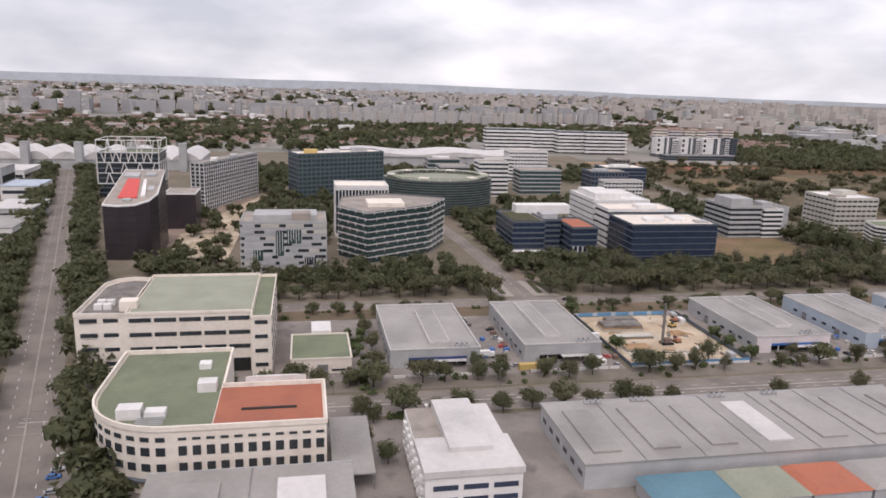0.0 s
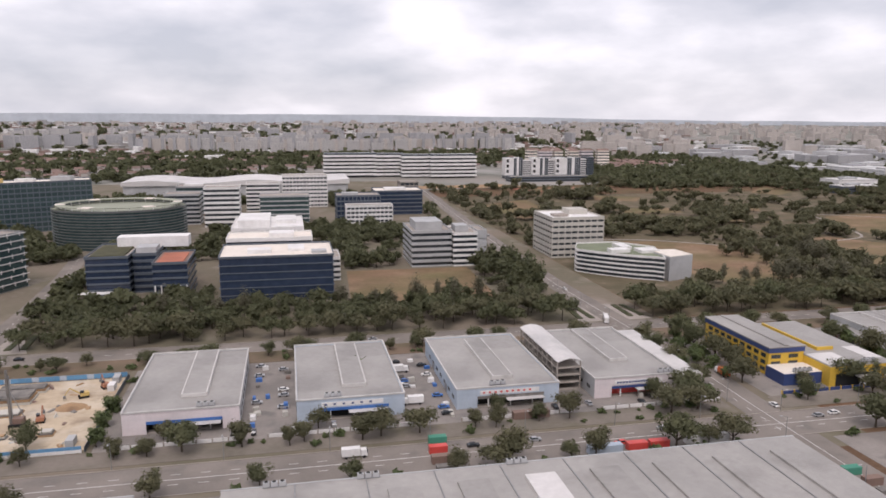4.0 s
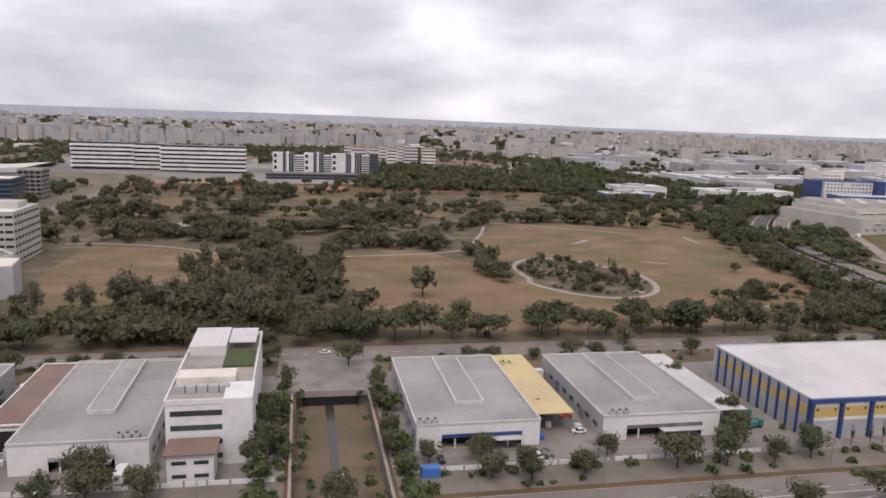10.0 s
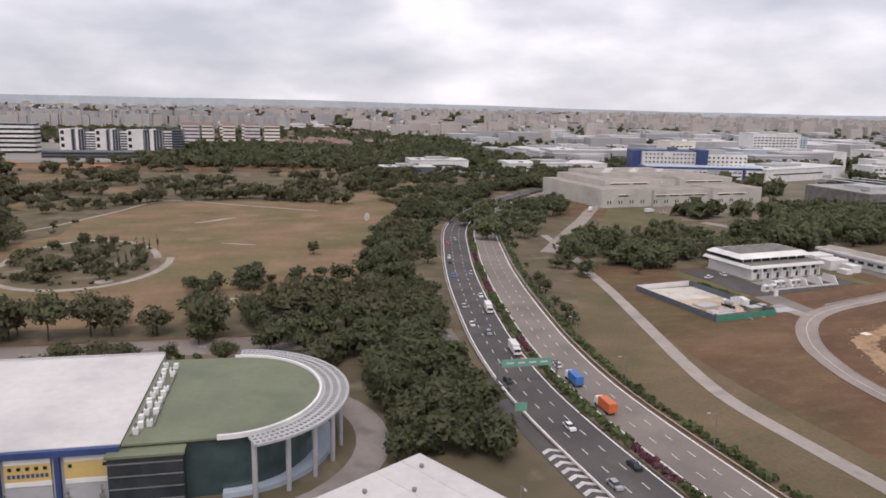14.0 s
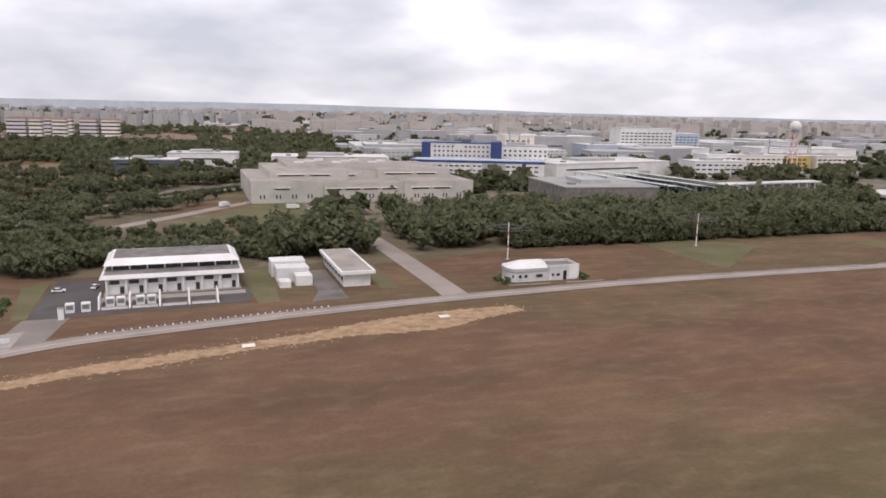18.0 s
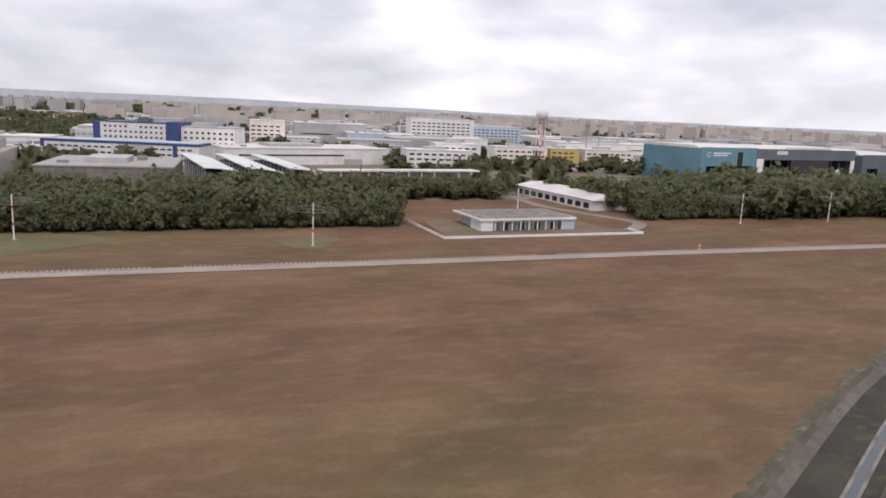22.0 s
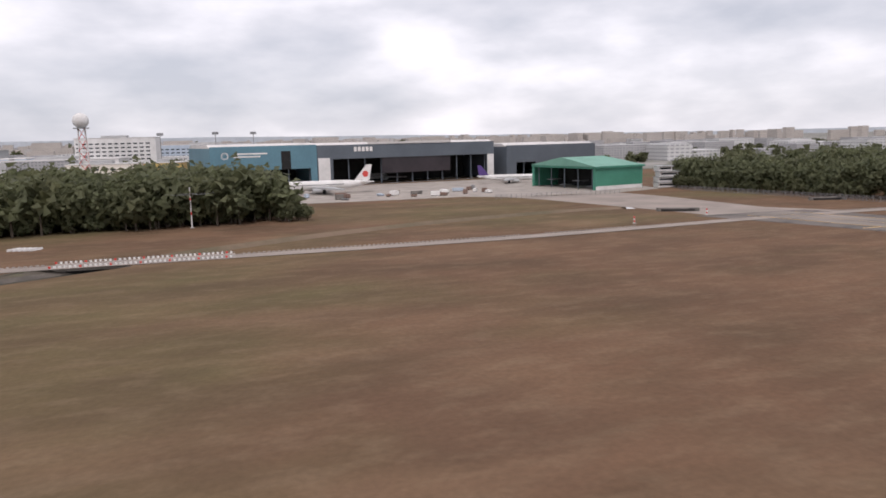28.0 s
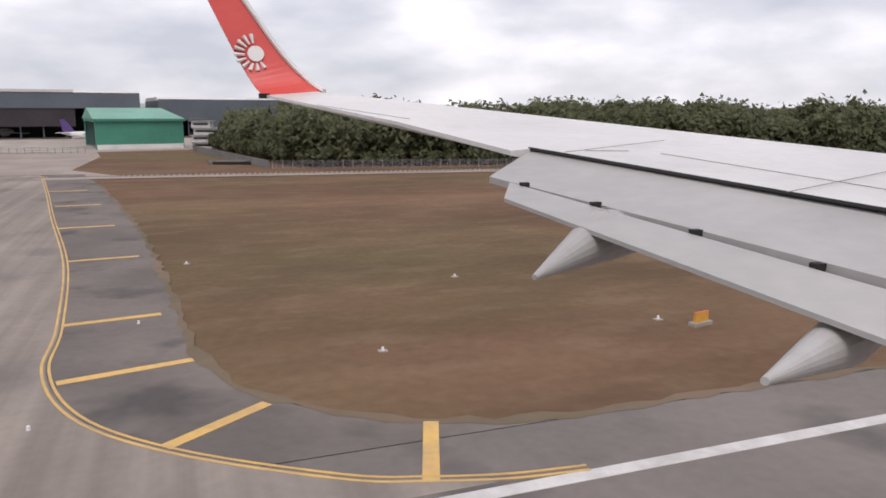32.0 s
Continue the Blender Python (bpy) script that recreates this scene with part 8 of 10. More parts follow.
# near-black sheet as painted shade behind the hangar mouth
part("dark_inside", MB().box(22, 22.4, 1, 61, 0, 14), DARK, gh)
for i in range(5):
    share("door_post", unit_box(0.5, 0.5, 13, SLATE), gh, 1.2, 4 + i * 13, 0)
for i in range(4):
    part("work_deck", MB().box(6, 14, 8 + i * 13, 15 + i * 13, 1.5 + i % 2 * 3, 1.9 + i % 2 * 3), STEEL, gh)
fn = thing("apron_fence", "dark wire fence along the apron edge", "fence", 2128, 362, -6)
for i in range(26):
    share("post", unit_box(0.2, 0.2, 2.6, STEEL), fn, i * 3.0, 0, 0)
for z in (0.5, 1.4, 2.4):
    part("rail", MB().box(0, 75, -0.05, 0.05, z, z + 0.1), STEEL, fn)
BAY = MB()
for i in range(22):
    BAY.box(i * 0.145, i * 0.145 + 0.03, -0.015, 0.015, 0.05, 2.75)
for z in (0.1, 0.5, 0.9, 1.3, 1.7, 2.1, 2.5, 2.72):
    BAY.box(0, 3.2, -0.015, 0.015, z, z + 0.03)
BAY = BAY.mesh("mesh_panel", STEEL)
for x, y, rz, n, lb in ((2247, 358, -80.2, 38, "grey wire mesh fence between the apron and the wood"), (2268.5, 238, -11.3, 44, "grey wire mesh fence along the road beside the wood")):
    fn = thing("airfield_fence", lb, "fence", x, y, rz)
    for i in range(n):
        share("mesh_panel", BAY, fn, i * 3.2, 0, 0)
        share("post", unit_box(0.14, 0.14, 2.9, CONC), fn, i * 3.2, 0, 0)


def airliner(name, label, x, y, rz, length, tail, emblem=None, body=WHITE):
    t = thing(name, label, "airliner", x, y, rz)
    r, z = length * 0.05, length * 0.088
    prof = [(0, 0.12, 0.1), (0.02, 0.45, 0.05), (0.06, 0.8, 0.02), (0.12, 1, 0), (0.68, 1, 0), (0.82, 0.75, 0.12), (0.93, 0.4, 0.3), (1, 0.1, 0.4)]
    n, mb = 14, MB()
    for (fa, ra, za), (fb, rb2, zb) in zip(prof, prof[1:]):
        for i in range(n):
            a, b = 2 * math.pi * i / n, 2 * math.pi * (i + 1) / n
            mb.quad(*[(f * length, rr * r * math.cos(k), z + zz * r + rr * r * math.sin(k)) for f, rr, zz, k in ((fa, ra, za, a), (fb, rb2, zb, a), (fb, rb2, zb, b), (fa, ra, za, b))])
    part("fuselage", mb, body, t)
    for s in (-1, 1):
        part("wing", MB().prism([(0.36 * length, s * r * 0.7), (0.60 * length, s * 0.46 * length), (0.64 * length, s * 0.46 * length), (0.54 * length, s * r * 0.7)][::s], z - r * 0.6, z - r * 0.25), GREYW, t)
        part("engine", MB().tube((0.36 * length, s * 0.17 * length, z - r * 0.9), (0.46 * length, s * 0.17 * length, z - r * 0.9), r * 0.5, r * 0.35, 12), GREYW, t)
        part("tailplane", MB().prism([(0.87 * length, s * r * 0.3), (0.97 * length, s * 0.16 * length), (1.0 * length, s * 0.16 * length), (0.97 * length, s * r * 0.3)][::s], z + r * 0.5, z + r * 0.65), body, t)
        part("main_gear", MB().tube((0.5 * length, s * r * 0.9, 0), (0.5 * length, s * r * 0.9, z - r * 0.4), r * 0.25), TYRE, t)
    part("nose_gear", MB().tube((0.1 * length, 0, 0), (0.1 * length, 0, z - r * 0.7), r * 0.2), TYRE, t)
    fin = part("fin", MB().prism([(0.82 * length, -0.25), (0.98 * length, -0.25), (0.98 * length, 0.25), (0.82 * length, 0.25)], z + r * 0.8, z + r * 0.8 + length * 0.16, [(0.95 * length, -0.12), (1.01 * length, -0.12), (1.01 * length, 0.12), (0.95 * length, 0.12)]), tail, t)
    if emblem:
        cx, cz = 0.938 * length, z + r * 0.8 + length * 0.065
        part("emblem", MB().prism([(0, 0), (0.01, 0), (0.01, 0.01), (0, 0.01)], 0, 0.01).tube((cx, -0.45, cz), (cx, 0.45, cz), length * 0.032, None, 16), emblem, fin, "round red emblem")
    part("window_line", MB().box(0.14 * length, 0.7 * length, -r * 1.005, r * 1.005, z + r * 0.12, z + r * 0.22), GLASS, t)
    return t


airliner("white_airliner", "white airliner with red emblem on its fin parked on apron", 2024, 467, -4, 62, WHITE, REDP)
airliner("pale_blue_airliner", "pale blue and white airliner with dark fin parked on the apron", 1950, 476, 3, 60, SLATE, None, BLUEW)
PURP = mat("purple_paint", (0.09, 0.05, 0.20), (0.08, 0.045, 0.17), 0.3, 0.4, 0.02, 2)
airliner("purple_tailed_airliner", "white freighter with purple tail inside the hangar mouth", 2219, 478, 160, 46, PURP)
airliner("dark_airliner", "grey airliner in the dark hangar mouth", 2110, 575, 30, 46, GREYW, None, GREYW)
for i in range(26):
    x, y = rnd.uniform(2005, 2150), rnd.uniform(402, 440)
    t = thing("apron_equipment", "small ground equipment and scaffold on the apron", "ground equipment", x, y, rnd.uniform(0, 180), 0.09, "apron equipment")
    w, d, h = rnd.uniform(2, 7), rnd.uniform(1.5, 3), rnd.uniform(0.8, 3)
    part("body", MB().box(0, w, 0, d, 0.3, h), rnd.choice((WHITE, DIRTY, STEEL, BLUEW, ROOFB)), t)
    part("chassis", MB().box(0.1, w - 0.1, 0.1, d - 0.1, 0, 0.3), TYRE, t)


# ---- trees ----
def crown(kind, nq, seed):
    """Leaf-sized cards gathered in clumps of uneven size, with gaps between them."""
    r = np.random.RandomState(seed)
    spec = {"rain": (7.4, 4.2, 7.2, 22), "round": (4.9, 4.2, 5.2, 16), "casu": (4.6, 7.8, 8.6, 24), "small": (2.6, 2.2, 3.2, 8), "bush": (2.4, 1.4, 1.2, 6), "wood": (5.2, 6.4, 6.6, 18), "tall": (5.6, 6.6, 6.8, 26), "column": (0.9, 3.3, 4.0, 8), "far": (7.4, 4.6, 5.4, 9), "mid": (5.6, 4.6, 5.2, 14), "skirt": (4.2, 3.6, 3.2, 20), "wood_full": (5.2, 6.6, 6.6, 30)}[kind]
    rx, rz, zc, m = spec
    d = r.normal(size=(m, 3))
    d /= np.linalg.norm(d, axis=1, keepdims=True)
    d[:, 2] = d[:, 2] * 0.75 + 0.18
    cen = d * np.array([rx, rx, rz]) * r.uniform(0.3, 0.8, (m, 1)) + (0, 0, zc)
    if kind == "casu":
        f = np.clip((cen[:, 2:3] - zc) / rz, -1, 1)
        cen[:, :2] *= 1.05 - 0.6 * f
    rad = np.array([rx, rx, rz]) * r.uniform(0.30, 0.50, (m, 1))
    k = r.randint(0, m, nq)
    p = r.normal(size=(nq, 3))
    p /= np.linalg.norm(p, axis=1, keepdims=True)
    inner = r.rand(nq, 1) < 0.22
    pos = cen[k] + p * rad[k] * np.where(inner, r.uniform(0.15, 0.6, (nq, 1)), r.uniform(0.75, 1.06, (nq, 1)))
    pos[:, 2] = np.maximum(pos[:, 2], 0.25)
    # leaves face outward from their clump and from the crown, so that each clump is rounded by the light
    out = (pos - (0, 0, zc - 0.35 * rz)) / np.array([rx, rx, rz])
    out /= np.maximum(np.linalg.norm(out, axis=1, keepdims=True), 0.05)
    soft = p * 0.75 + out * 0.6 + (0, 0, 0.3) + r.normal(scale=0.22, size=(nq, 3))
    soft /= np.linalg.norm(soft, axis=1, keepdims=True)
    nrm = p + (0, 0, 0.5) + r.normal(scale=0.55, size=(nq, 3))
    nrm *= np.where(np.sum(nrm * soft, axis=1, keepdims=True) < 0, -1, 1)
    nrm /= np.linalg.norm(nrm, axis=1, keepdims=True)
    a = np.cross(nrm, r.normal(size=(nq, 3)))
    a /= np.linalg.norm(a, axis=1, keepdims=True)
    b = np.cross(nrm, a)
    s = ({"wood": 0.135, "tall": 0.13, "far": 0.15, "wood_full": 0.14, "skirt": 0.15}.get(kind, 0.118) * rx * math.sqrt(520 / nq)) * r.uniform(0.6, 1.4, (nq, 1)) * np.where(inner, 1.5, 1.0)
    v = np.stack([pos - a * s, pos + a * s * 0.9 + b * s * 0.3, pos + b * s * 1.5 * r.uniform(0.7, 1.2, (nq, 1))], 1).reshape(-1, 3)
    return v, np.arange(nq * 3).reshape(-1, 3), np.repeat(soft, 3, axis=0)


def trunk_mb(kind, seed):
    r = random.Random(seed)
    hgt, spread, base = {"rain": (6.4, 4.2, 0.42), "round": (4.6, 2.0, 0.28), "casu": (13, 1.6, 0.34), "small": (3, 1.0, 0.16), "wood": (8, 2.4, 0.3), "column": (5, 0.3, 0.12), "bush": (0.8, 0.8, 0.1)}[kind]
    mb = MB().tube((0, 0, -0.2), (0.1, 0, hgt * 0.45), base, base * 0.7, 7)
    for i in range(5):
        a = i * 1.256 + r.uniform(-0.4, 0.4)
        mb.tube((0.1, 0, hgt * 0.42), (spread * math.cos(a), spread * math.sin(a), hgt * r.uniform(0.85, 1.1)), base * 0.5, base * 0.15, 5)
    return mb.tube((0.1, 0, hgt * 0.42), (0, 0.1, hgt * 1.15), base * 0.6, base * 0.2, 5)


LABELS = {"rain": "broad spreading street tree with dark olive crown", "round": "rounded dark green leafy tree", "casu": "tall feathery grey-green tree", "small": "small young green tree", "column": "slim columnar dark green tree", "wood": "tall dark woodland tree", "bush": "low dark green shrub"}
LEAVES = {"rain": LEAFM, "round": LEAFD, "casu": LEAFY, "small": LEAFB, "column": LEAFD, "wood": LEAFD, "bush": LEAFB}
KINDS = {}
for kind, nv in (("rain", 4), ("round", 4), ("casu", 3), ("small", 2), ("column", 1)):
    KINDS[kind] = []
    for i in range(nv):
        v, q, nn = crown(kind, 1700 if kind in ("rain", "round") else 1000, 100 + i * 7 + len(kind))
        lm = LEAVES[kind] if i % 2 == 0 or kind not in ("rain", "round") else (LEAFD if kind == "rain" else LEAFM)
        KINDS[kind].append((mesh_np("crown", v, q, lm, nn), trunk_mb(kind, i).mesh("trunk", BARK)))
TREES = random.Random(21)
FIRST = {}


def tree(x, y, kind, s=1.0):
    i = TREES.randrange(len(KINDS[kind]))
    m = pose(x, y, 0, 0, 0, TREES.uniform(0, 360))
    if (kind, i) not in FIRST:
        t = new("tree")
        tagged(t, LABELS[kind], "tree", "trees")
        for nm, me in zip(("crown", "trunk"), KINDS[kind][i]):
            c = new(nm, me)
            c.parent = t
        FIRST[kind, i] = t
        t.matrix_basis = m
    else:
        t = copy_thing(FIRST[kind, i], m)
    t.scale = (s * TREES.uniform(0.9, 1.1),) * 2 + (s * TREES.uniform(0.85, 1.15),)
    return t


LOW = {k: [crown(k, n, 300 + i) for i in range(5)] for k, n in (("rain", 300), ("round", 250), ("wood", 250), ("tall", 580), ("bush", 64), ("casu", 240), ("far", 52), ("mid", 130), ("skirt", 420), ("wood_full", 1000))}


for k in ("rain", "round"):
    LOW[k + "_full"] = [crown(k, 900, 500 + i) for i in range(5)]


def woodland(name, label, places, material, category="trees"):
    """Trees past counting, as one mesh of leaf cards, with their trunks in another."""
    r = np.random.RandomState(len(places))
    vs, qs, ns, k = [], [], [], 0
    mb = MB()
    for n, (x, y, kind, s) in enumerate(places):
        v, q, nn = LOW[kind][r.randint(5)]
        a = r.uniform(0, 6.283)
        c, sn = math.cos(a), math.sin(a)
        w = np.stack([v[:, 0] * c - v[:, 1] * sn, v[:, 0] * sn + v[:, 1] * c, v[:, 2]], -1) * s * np.array([1, 1, r.uniform(0.8, 1.2)]) + (x, y, 0)
        vs.append(w), qs.append(q + k)
        ns.append(np.stack([nn[:, 0] * c - nn[:, 1] * sn, nn[:, 0] * sn + nn[:, 1] * c, nn[:, 2]], -1))
        k += len(v)
        if kind not in ("bush", "far", "skirt"):
            mb.tube((x, y, 0), (x, y, 5 * s), 0.3 * s, 0.15 * s, 5)
    tagged(new(name, mesh_np(name, np.concatenate(vs), np.concatenate(qs), material, np.concatenate(ns))), label, category, kind="stuff")
    if mb.v:
        tagged(mb.ob(name + "_trunks", BARK), "brown trunks under the trees", "tree trunks", kind="stuff")


# street trees and the belt behind the back road
for u in range(-60, 830, 13):
    if abs(u - 445) < 16 or 672 < u < 708:
        continue
    for v, pr in ((278, 0.86), (249, 0.7), (289.5, 0.65)):
        if TREES.random() < pr and not (v > 284 and TREES.random() < 0.4):
            x, y = L(u + TREES.uniform(-5, 5), v + TREES.uniform(-1.5, 1.5))
            tree(x, y, TREES.choice(("rain", "round", "round")), TREES.uniform(0.7, 1.25))
for u, v, s in ((22, 280, 0.9), (18, 262 + 18, 1.0), (24, 245, 0.9), (20, 230, 0.8), (26, 215, 0.9), (84, 290, 0.8), (30, 300, 1.0), (30, 318, 1.0), (28, 340, 1.0), (668, 290, 1.1), (672, 300, 1.1), (670, 318, 0.9), (706, 330, 0.8), (706, 310, 0.8), (706, 295, 0.9), (706, 345, 0.9),
                (456, 300, 1.0), (460, 315, 1.1), (462, 330, 1.0), (460, 345, 1.1), (458, 360, 1.0), (436, 300, 0.9), (436, 320, 0.9), (436, 340, 0.9), (438, 355, 0.9), (532, 300, 1.1), (536, 318, 1.1), (534, 340, 1.0), (676, 352, 0.8), (690, 268, 1.1)):
    x, y = L(u, v)
    tree(x, y, "round", s * (1.4 if 430 < u < 465 or 530 < u < 540 else 1.0))
BELT = []
for u in range(-60, 1000, 11):
    if abs(u - 128) < 18 or abs(u - 445) < 22:
        continue
    for v, pr in ((372, 0.62), (403, 0.97), (414, 0.9)):
        if TREES.random() < (pr if u < 700 or v < 390 else 0.92 if v < 410 else 0.4):
            x, y = L(u + TREES.uniform(-4, 4), v + TREES.uniform(-3, 3))
            k, sz = TREES.choice(("rain", "rain", "round")), TREES.uniform(0.75, 1.1) * (0.8 if v < 390 else 1.2 if u < 700 else 1.3)
            if v < 390:
                tree(x, y, k, sz)
            else:
                BELT.append((x, y, k + "_full", sz))
for u, v in ((205, 440), (214, 436), (232, 441), (246, 437), (262, 442), (318, 445), (326, 438), (342, 444), (356, 452), (364, 440), (380, 446), (396, 450), (404, 440), (300, 452), (556, 470), (562, 455), (575, 462), (585, 448), (640, 462), (652, 452), (668, 470), (676, 455), (690, 448), (612, 455), (598, 470)):
    x, y = L(u, v)
    tree(x, y, "casu", TREES.uniform(0.85, 1.15))
for i in range(6):
    x, y = L(815.5 + TREES.uniform(-1, 1), 296 + i * 9)
    tree(x, y, TREES.choice(("round", "small")), TREES.uniform(0.8, 1.1))
for i in range(14):
    x, y = L(846 + i * 5.6, 285 + TREES.uniform(-1, 1))
    tree(x, y, "column", TREES.uniform(0.9, 1.2))

# woods
woodland("tree_belt", "belt of broad olive trees behind the factories", BELT[::2], LEAFM)
woodland("tree_belt", "belt of broad dark green trees behind the factories", BELT[1::2], LEAFD)
W = random.Random(33)


def estate_free(x, y):
    """Clear of the large buildings behind the airfield wood."""
    return not (1290 < x < 1450 and 470 < y < 640 or 1455 < x < 1540 and 415 < y < 525 or 1540 < x < 1760 and 440 < y < 600 or 1520 < x < 1720 and 600 < y < 740) and not (1850 < x and 395 < y < 560)


taken = [rect(-150, -60, 828, 878), rect(230, 306, 470, 610), rect(148, 214, 486, 555), rect(-48, 14, 478, 516), rect(186, 320, 778, 950), rect(148, 192, 878, 912), rect(316, 420, 750, 878), rect(468, 540, 476, 616), rect(-135, -95, 500, 560), rect(-112, -84, 604, 640), rect(-205, -138, 760, 815), rect(-112, -40, 736, 790), rect(-46, 24, 456, 532), rect(20, 110, 476, 604), rect(80, 195, 670, 760),
         rect(-16, 92, 754, 828), rect(-106, -44, 686, 798), rect(148, 330, 748, 862), rect(150, 304, 500, 596), rect(234, 300, 636, 676), rect(356, 426, 550, 606), rect(360, 428, 864, 928), rect(476, 556, 474, 612), rect(305, 396, 462, 552), rect(50, 360, 1060, 1165), rect(310, 354, 740, 862)]


def free(u, v):
    return not any(p[0][0] - 4 < u < p[1][0] + 4 and p[0][1] - 5 < v < p[2][1] + 5 for p in taken) and abs(u - 445) > 15 and not (abs(u - 122) < 12 and v < 650)


pl = []
while len(pl) < 1150:
    u, v = W.uniform(-100, 440), W.uniform(420, 1060)
    if v > 470 and W.random() < 0.35:
        continue
    if free(u, v):
        pl.append((*L(u, v), W.choice(("rain", "round", "round", "bush")), W.uniform(0.5, 1.0)))
n = 0
while n < 900:
    u, v = W.uniform(-100, 440), W.uniform(455, 1000)
    if free(u, v) and not (-98 < u < -48 and 500 < v < 790) and noise.noise((u * 0.013, v * 0.013, 3)) > -0.32:
        pl.append((*L(u, v), "mid", W.uniform(0.75, 1.35)))
        n += 1
for _ in range(34):
    pl.append((*L(W.uniform(399, 434), W.uniform(452, 548)), "casu", W.uniform(0.95, 1.3)))
for u in range(-60, 470, 8):
    for v in (424, 434, 444):
        if free(u, v) and abs(u - 128) > 22 and abs(u - 445) > 26 and W.random() < 0.8:
            pl.append((*L(u + W.uniform(-3, 3), v + W.uniform(-3, 3)), W.choice(("rain", "round", "casu")), W.uniform(0.7, 1.05)))
for x, y, a in along(AVENUE, 9, 30):
    for off in (-17, 16, -25, 23):
        if W.random() < 0.8 and y < 1000:
            pl.append((x + off + W.uniform(-2, 2), y + W.uniform(-3, 3), W.choice(("round", "rain", "round")), W.uniform(0.95, 1.45)))
for _ in range(260):
    x, y = W.uniform(-300, -90), W.uniform(300, 1000)
    if x < -61 - y * 0.108 and not any(abs(x - q[0]) < q[2] / 2 + 8 and abs(y - q[1]) < q[3] / 2 + 8 for q in WEST):
        pl.append((x, y, W.choice(("round", "rain", "bush")), W.uniform(0.7, 1.2)))
woodland("business_park_trees", "dark green trees between the office blocks", pl, LEAFD)


LAWNS = [[(903, 471), (909, 537), (958, 600), (1013, 606), (1075, 585), (1125, 640), (1160, 690), (1235, 735), (1205, 650), (1160, 560), (1118, 470), (1089, 414), (1054, 330), (1016, 296), (968, 272), (936, 274), (874, 284), (817, 293), (768, 306),
          (770, 345), (789, 495), (848, 497), (872, 440)],
         [(628, 545), (680, 528), (728, 490), (716, 440), (700, 398), (672, 366), (650, 350), (627, 358), (612, 450)],
         [(628, 815), (715, 855), (690, 740), (676, 705), (628, 690)], [(800, 820), (844, 790), (880, 830), (830, 870)], [(824, 610), (870, 580), (862, 625), (804, 600)],
         [(1070, 830), (1160, 900), (1140, 820), (1082, 790)], [(785, 915), (850, 900), (890, 960), (800, 970)],
         [(760, 690), (830, 680), (850, 720), (780, 735)], [(900, 700), (925, 660), (950, 690), (930, 730)]]


def within(x, y, poly):
    odd = False
    for (ax, ay), (bx, by) in zip(poly, poly[1:] + poly[:1]):
        if (ay > y) != (by > y) and x < (bx - ax) * (y - ay) / (by - ay) + ax:
            odd = not odd
    return odd


def clear(x, y):
    """Outside the open lawns of the park, its sand plots and the roads beside it."""
    if any(within(x, y, q) for q in LAWNS) or math.hypot(x - 696, (y - 641) * 0.8) < 14 or math.hypot(x - 740, y - 600) < 9:
        return False
    u, v = x * CT - y * ST, x * ST + y * CT
    return free(u, v) and v > 400


for k, q in enumerate(LAWNS):
    sheet(f"lawn_{k + 1}", "open dry brown park lawn", "lawn", q, 0.05 + 0.001 * k, PARK)
PATH = smooth([(612, 556), (640, 553), (680, 533), (708, 507), (735, 481), (795, 479), (855, 480), (887, 495), (925, 557), (962, 617), (1012, 581), (1066, 536)], 5)
strip("park_path", "pale sandy footpath winding through the park", "path", PATH, 2.6, 0.1, CONC)
RING = [(923 + 41 * math.cos(a * 0.2094) * (1.0 if math.sin(a * 0.2094) < 0 else 0.85), 391 + 58 * math.sin(a * 0.2094)) for a in range(31)]
strip("ring_path", "pale paved path round the planted island", "path", RING, 3.6, 0.1, CONC)
sheet("island_bed", "planted island floor of earth and shrubs", "planting bed", [(923 + (p[0] - 923) * 0.93, 391 + (p[1] - 391) * 0.93) for p in RING[:30]], 0.07, FLOOR)
for x, y, a, b, rz in ((993, 508, 17, 2.2, 34), (1000, 419, 11, 1.2, -30), (981, 300, 8, 2.5, 5), (696, 641, 11, 17, 20), (936, 345, 4, 4, 0), (740, 600, 8, 5, 40), (648, 660, 12, 4, 10), (785, 640, 14, 2.5, 60), (1095, 500, 2, 20, -15)):
    c, d = math.cos(radians(rz)), math.sin(radians(rz))
    pts = [(x + a * math.cos(i * 0.524) * c * W.uniform(0.8, 1.1) - b * math.sin(i * 0.524) * d, y + a * math.cos(i * 0.524) * d + b * math.sin(i * 0.524) * c * W.uniform(0.8, 1.1)) for i in range(12)]
    sheet("sand_patch", "worn pale sandy patch in the lawn", "bare ground", pts, 0.075, CONC)
pl, n = [], 0
while n < 4200:
    n += 1
    x, y = W.uniform(500, 1260), W.uniform(250, 1010)
    u, v = x * CT - y * ST, x * ST + y * CT
    if u < 470 or v < 402 or x > 1060 + (y - 300) * 0.42 and y > 250:
        continue
    if clear(x, y) and noise.noise((x * 0.016, y * 0.016, 3)) > (-0.03 if x < 800 else 0.03) and math.hypot((x - 923) / 48, (y - 391) / 66) > 1 and min(math.hypot(x - p[0], y - p[1]) for p in PATH[::3]) > 6:
        pl.append((x, y, W.choice(("rain", "round", "round", "bush", "bush")), W.uniform(0.5, 1.35)))
for u in range(475, 1010, 7):
    for v in (424, 433):
        if W.random() < 0.75 and free(u, v) and not any(within(*L(u, v), q) for q in LAWNS):
            pl.append((*L(u + W.uniform(-3, 3), v + W.uniform(-3, 3)), W.choice(("rain", "round")), W.uniform(0.7, 1.05)))
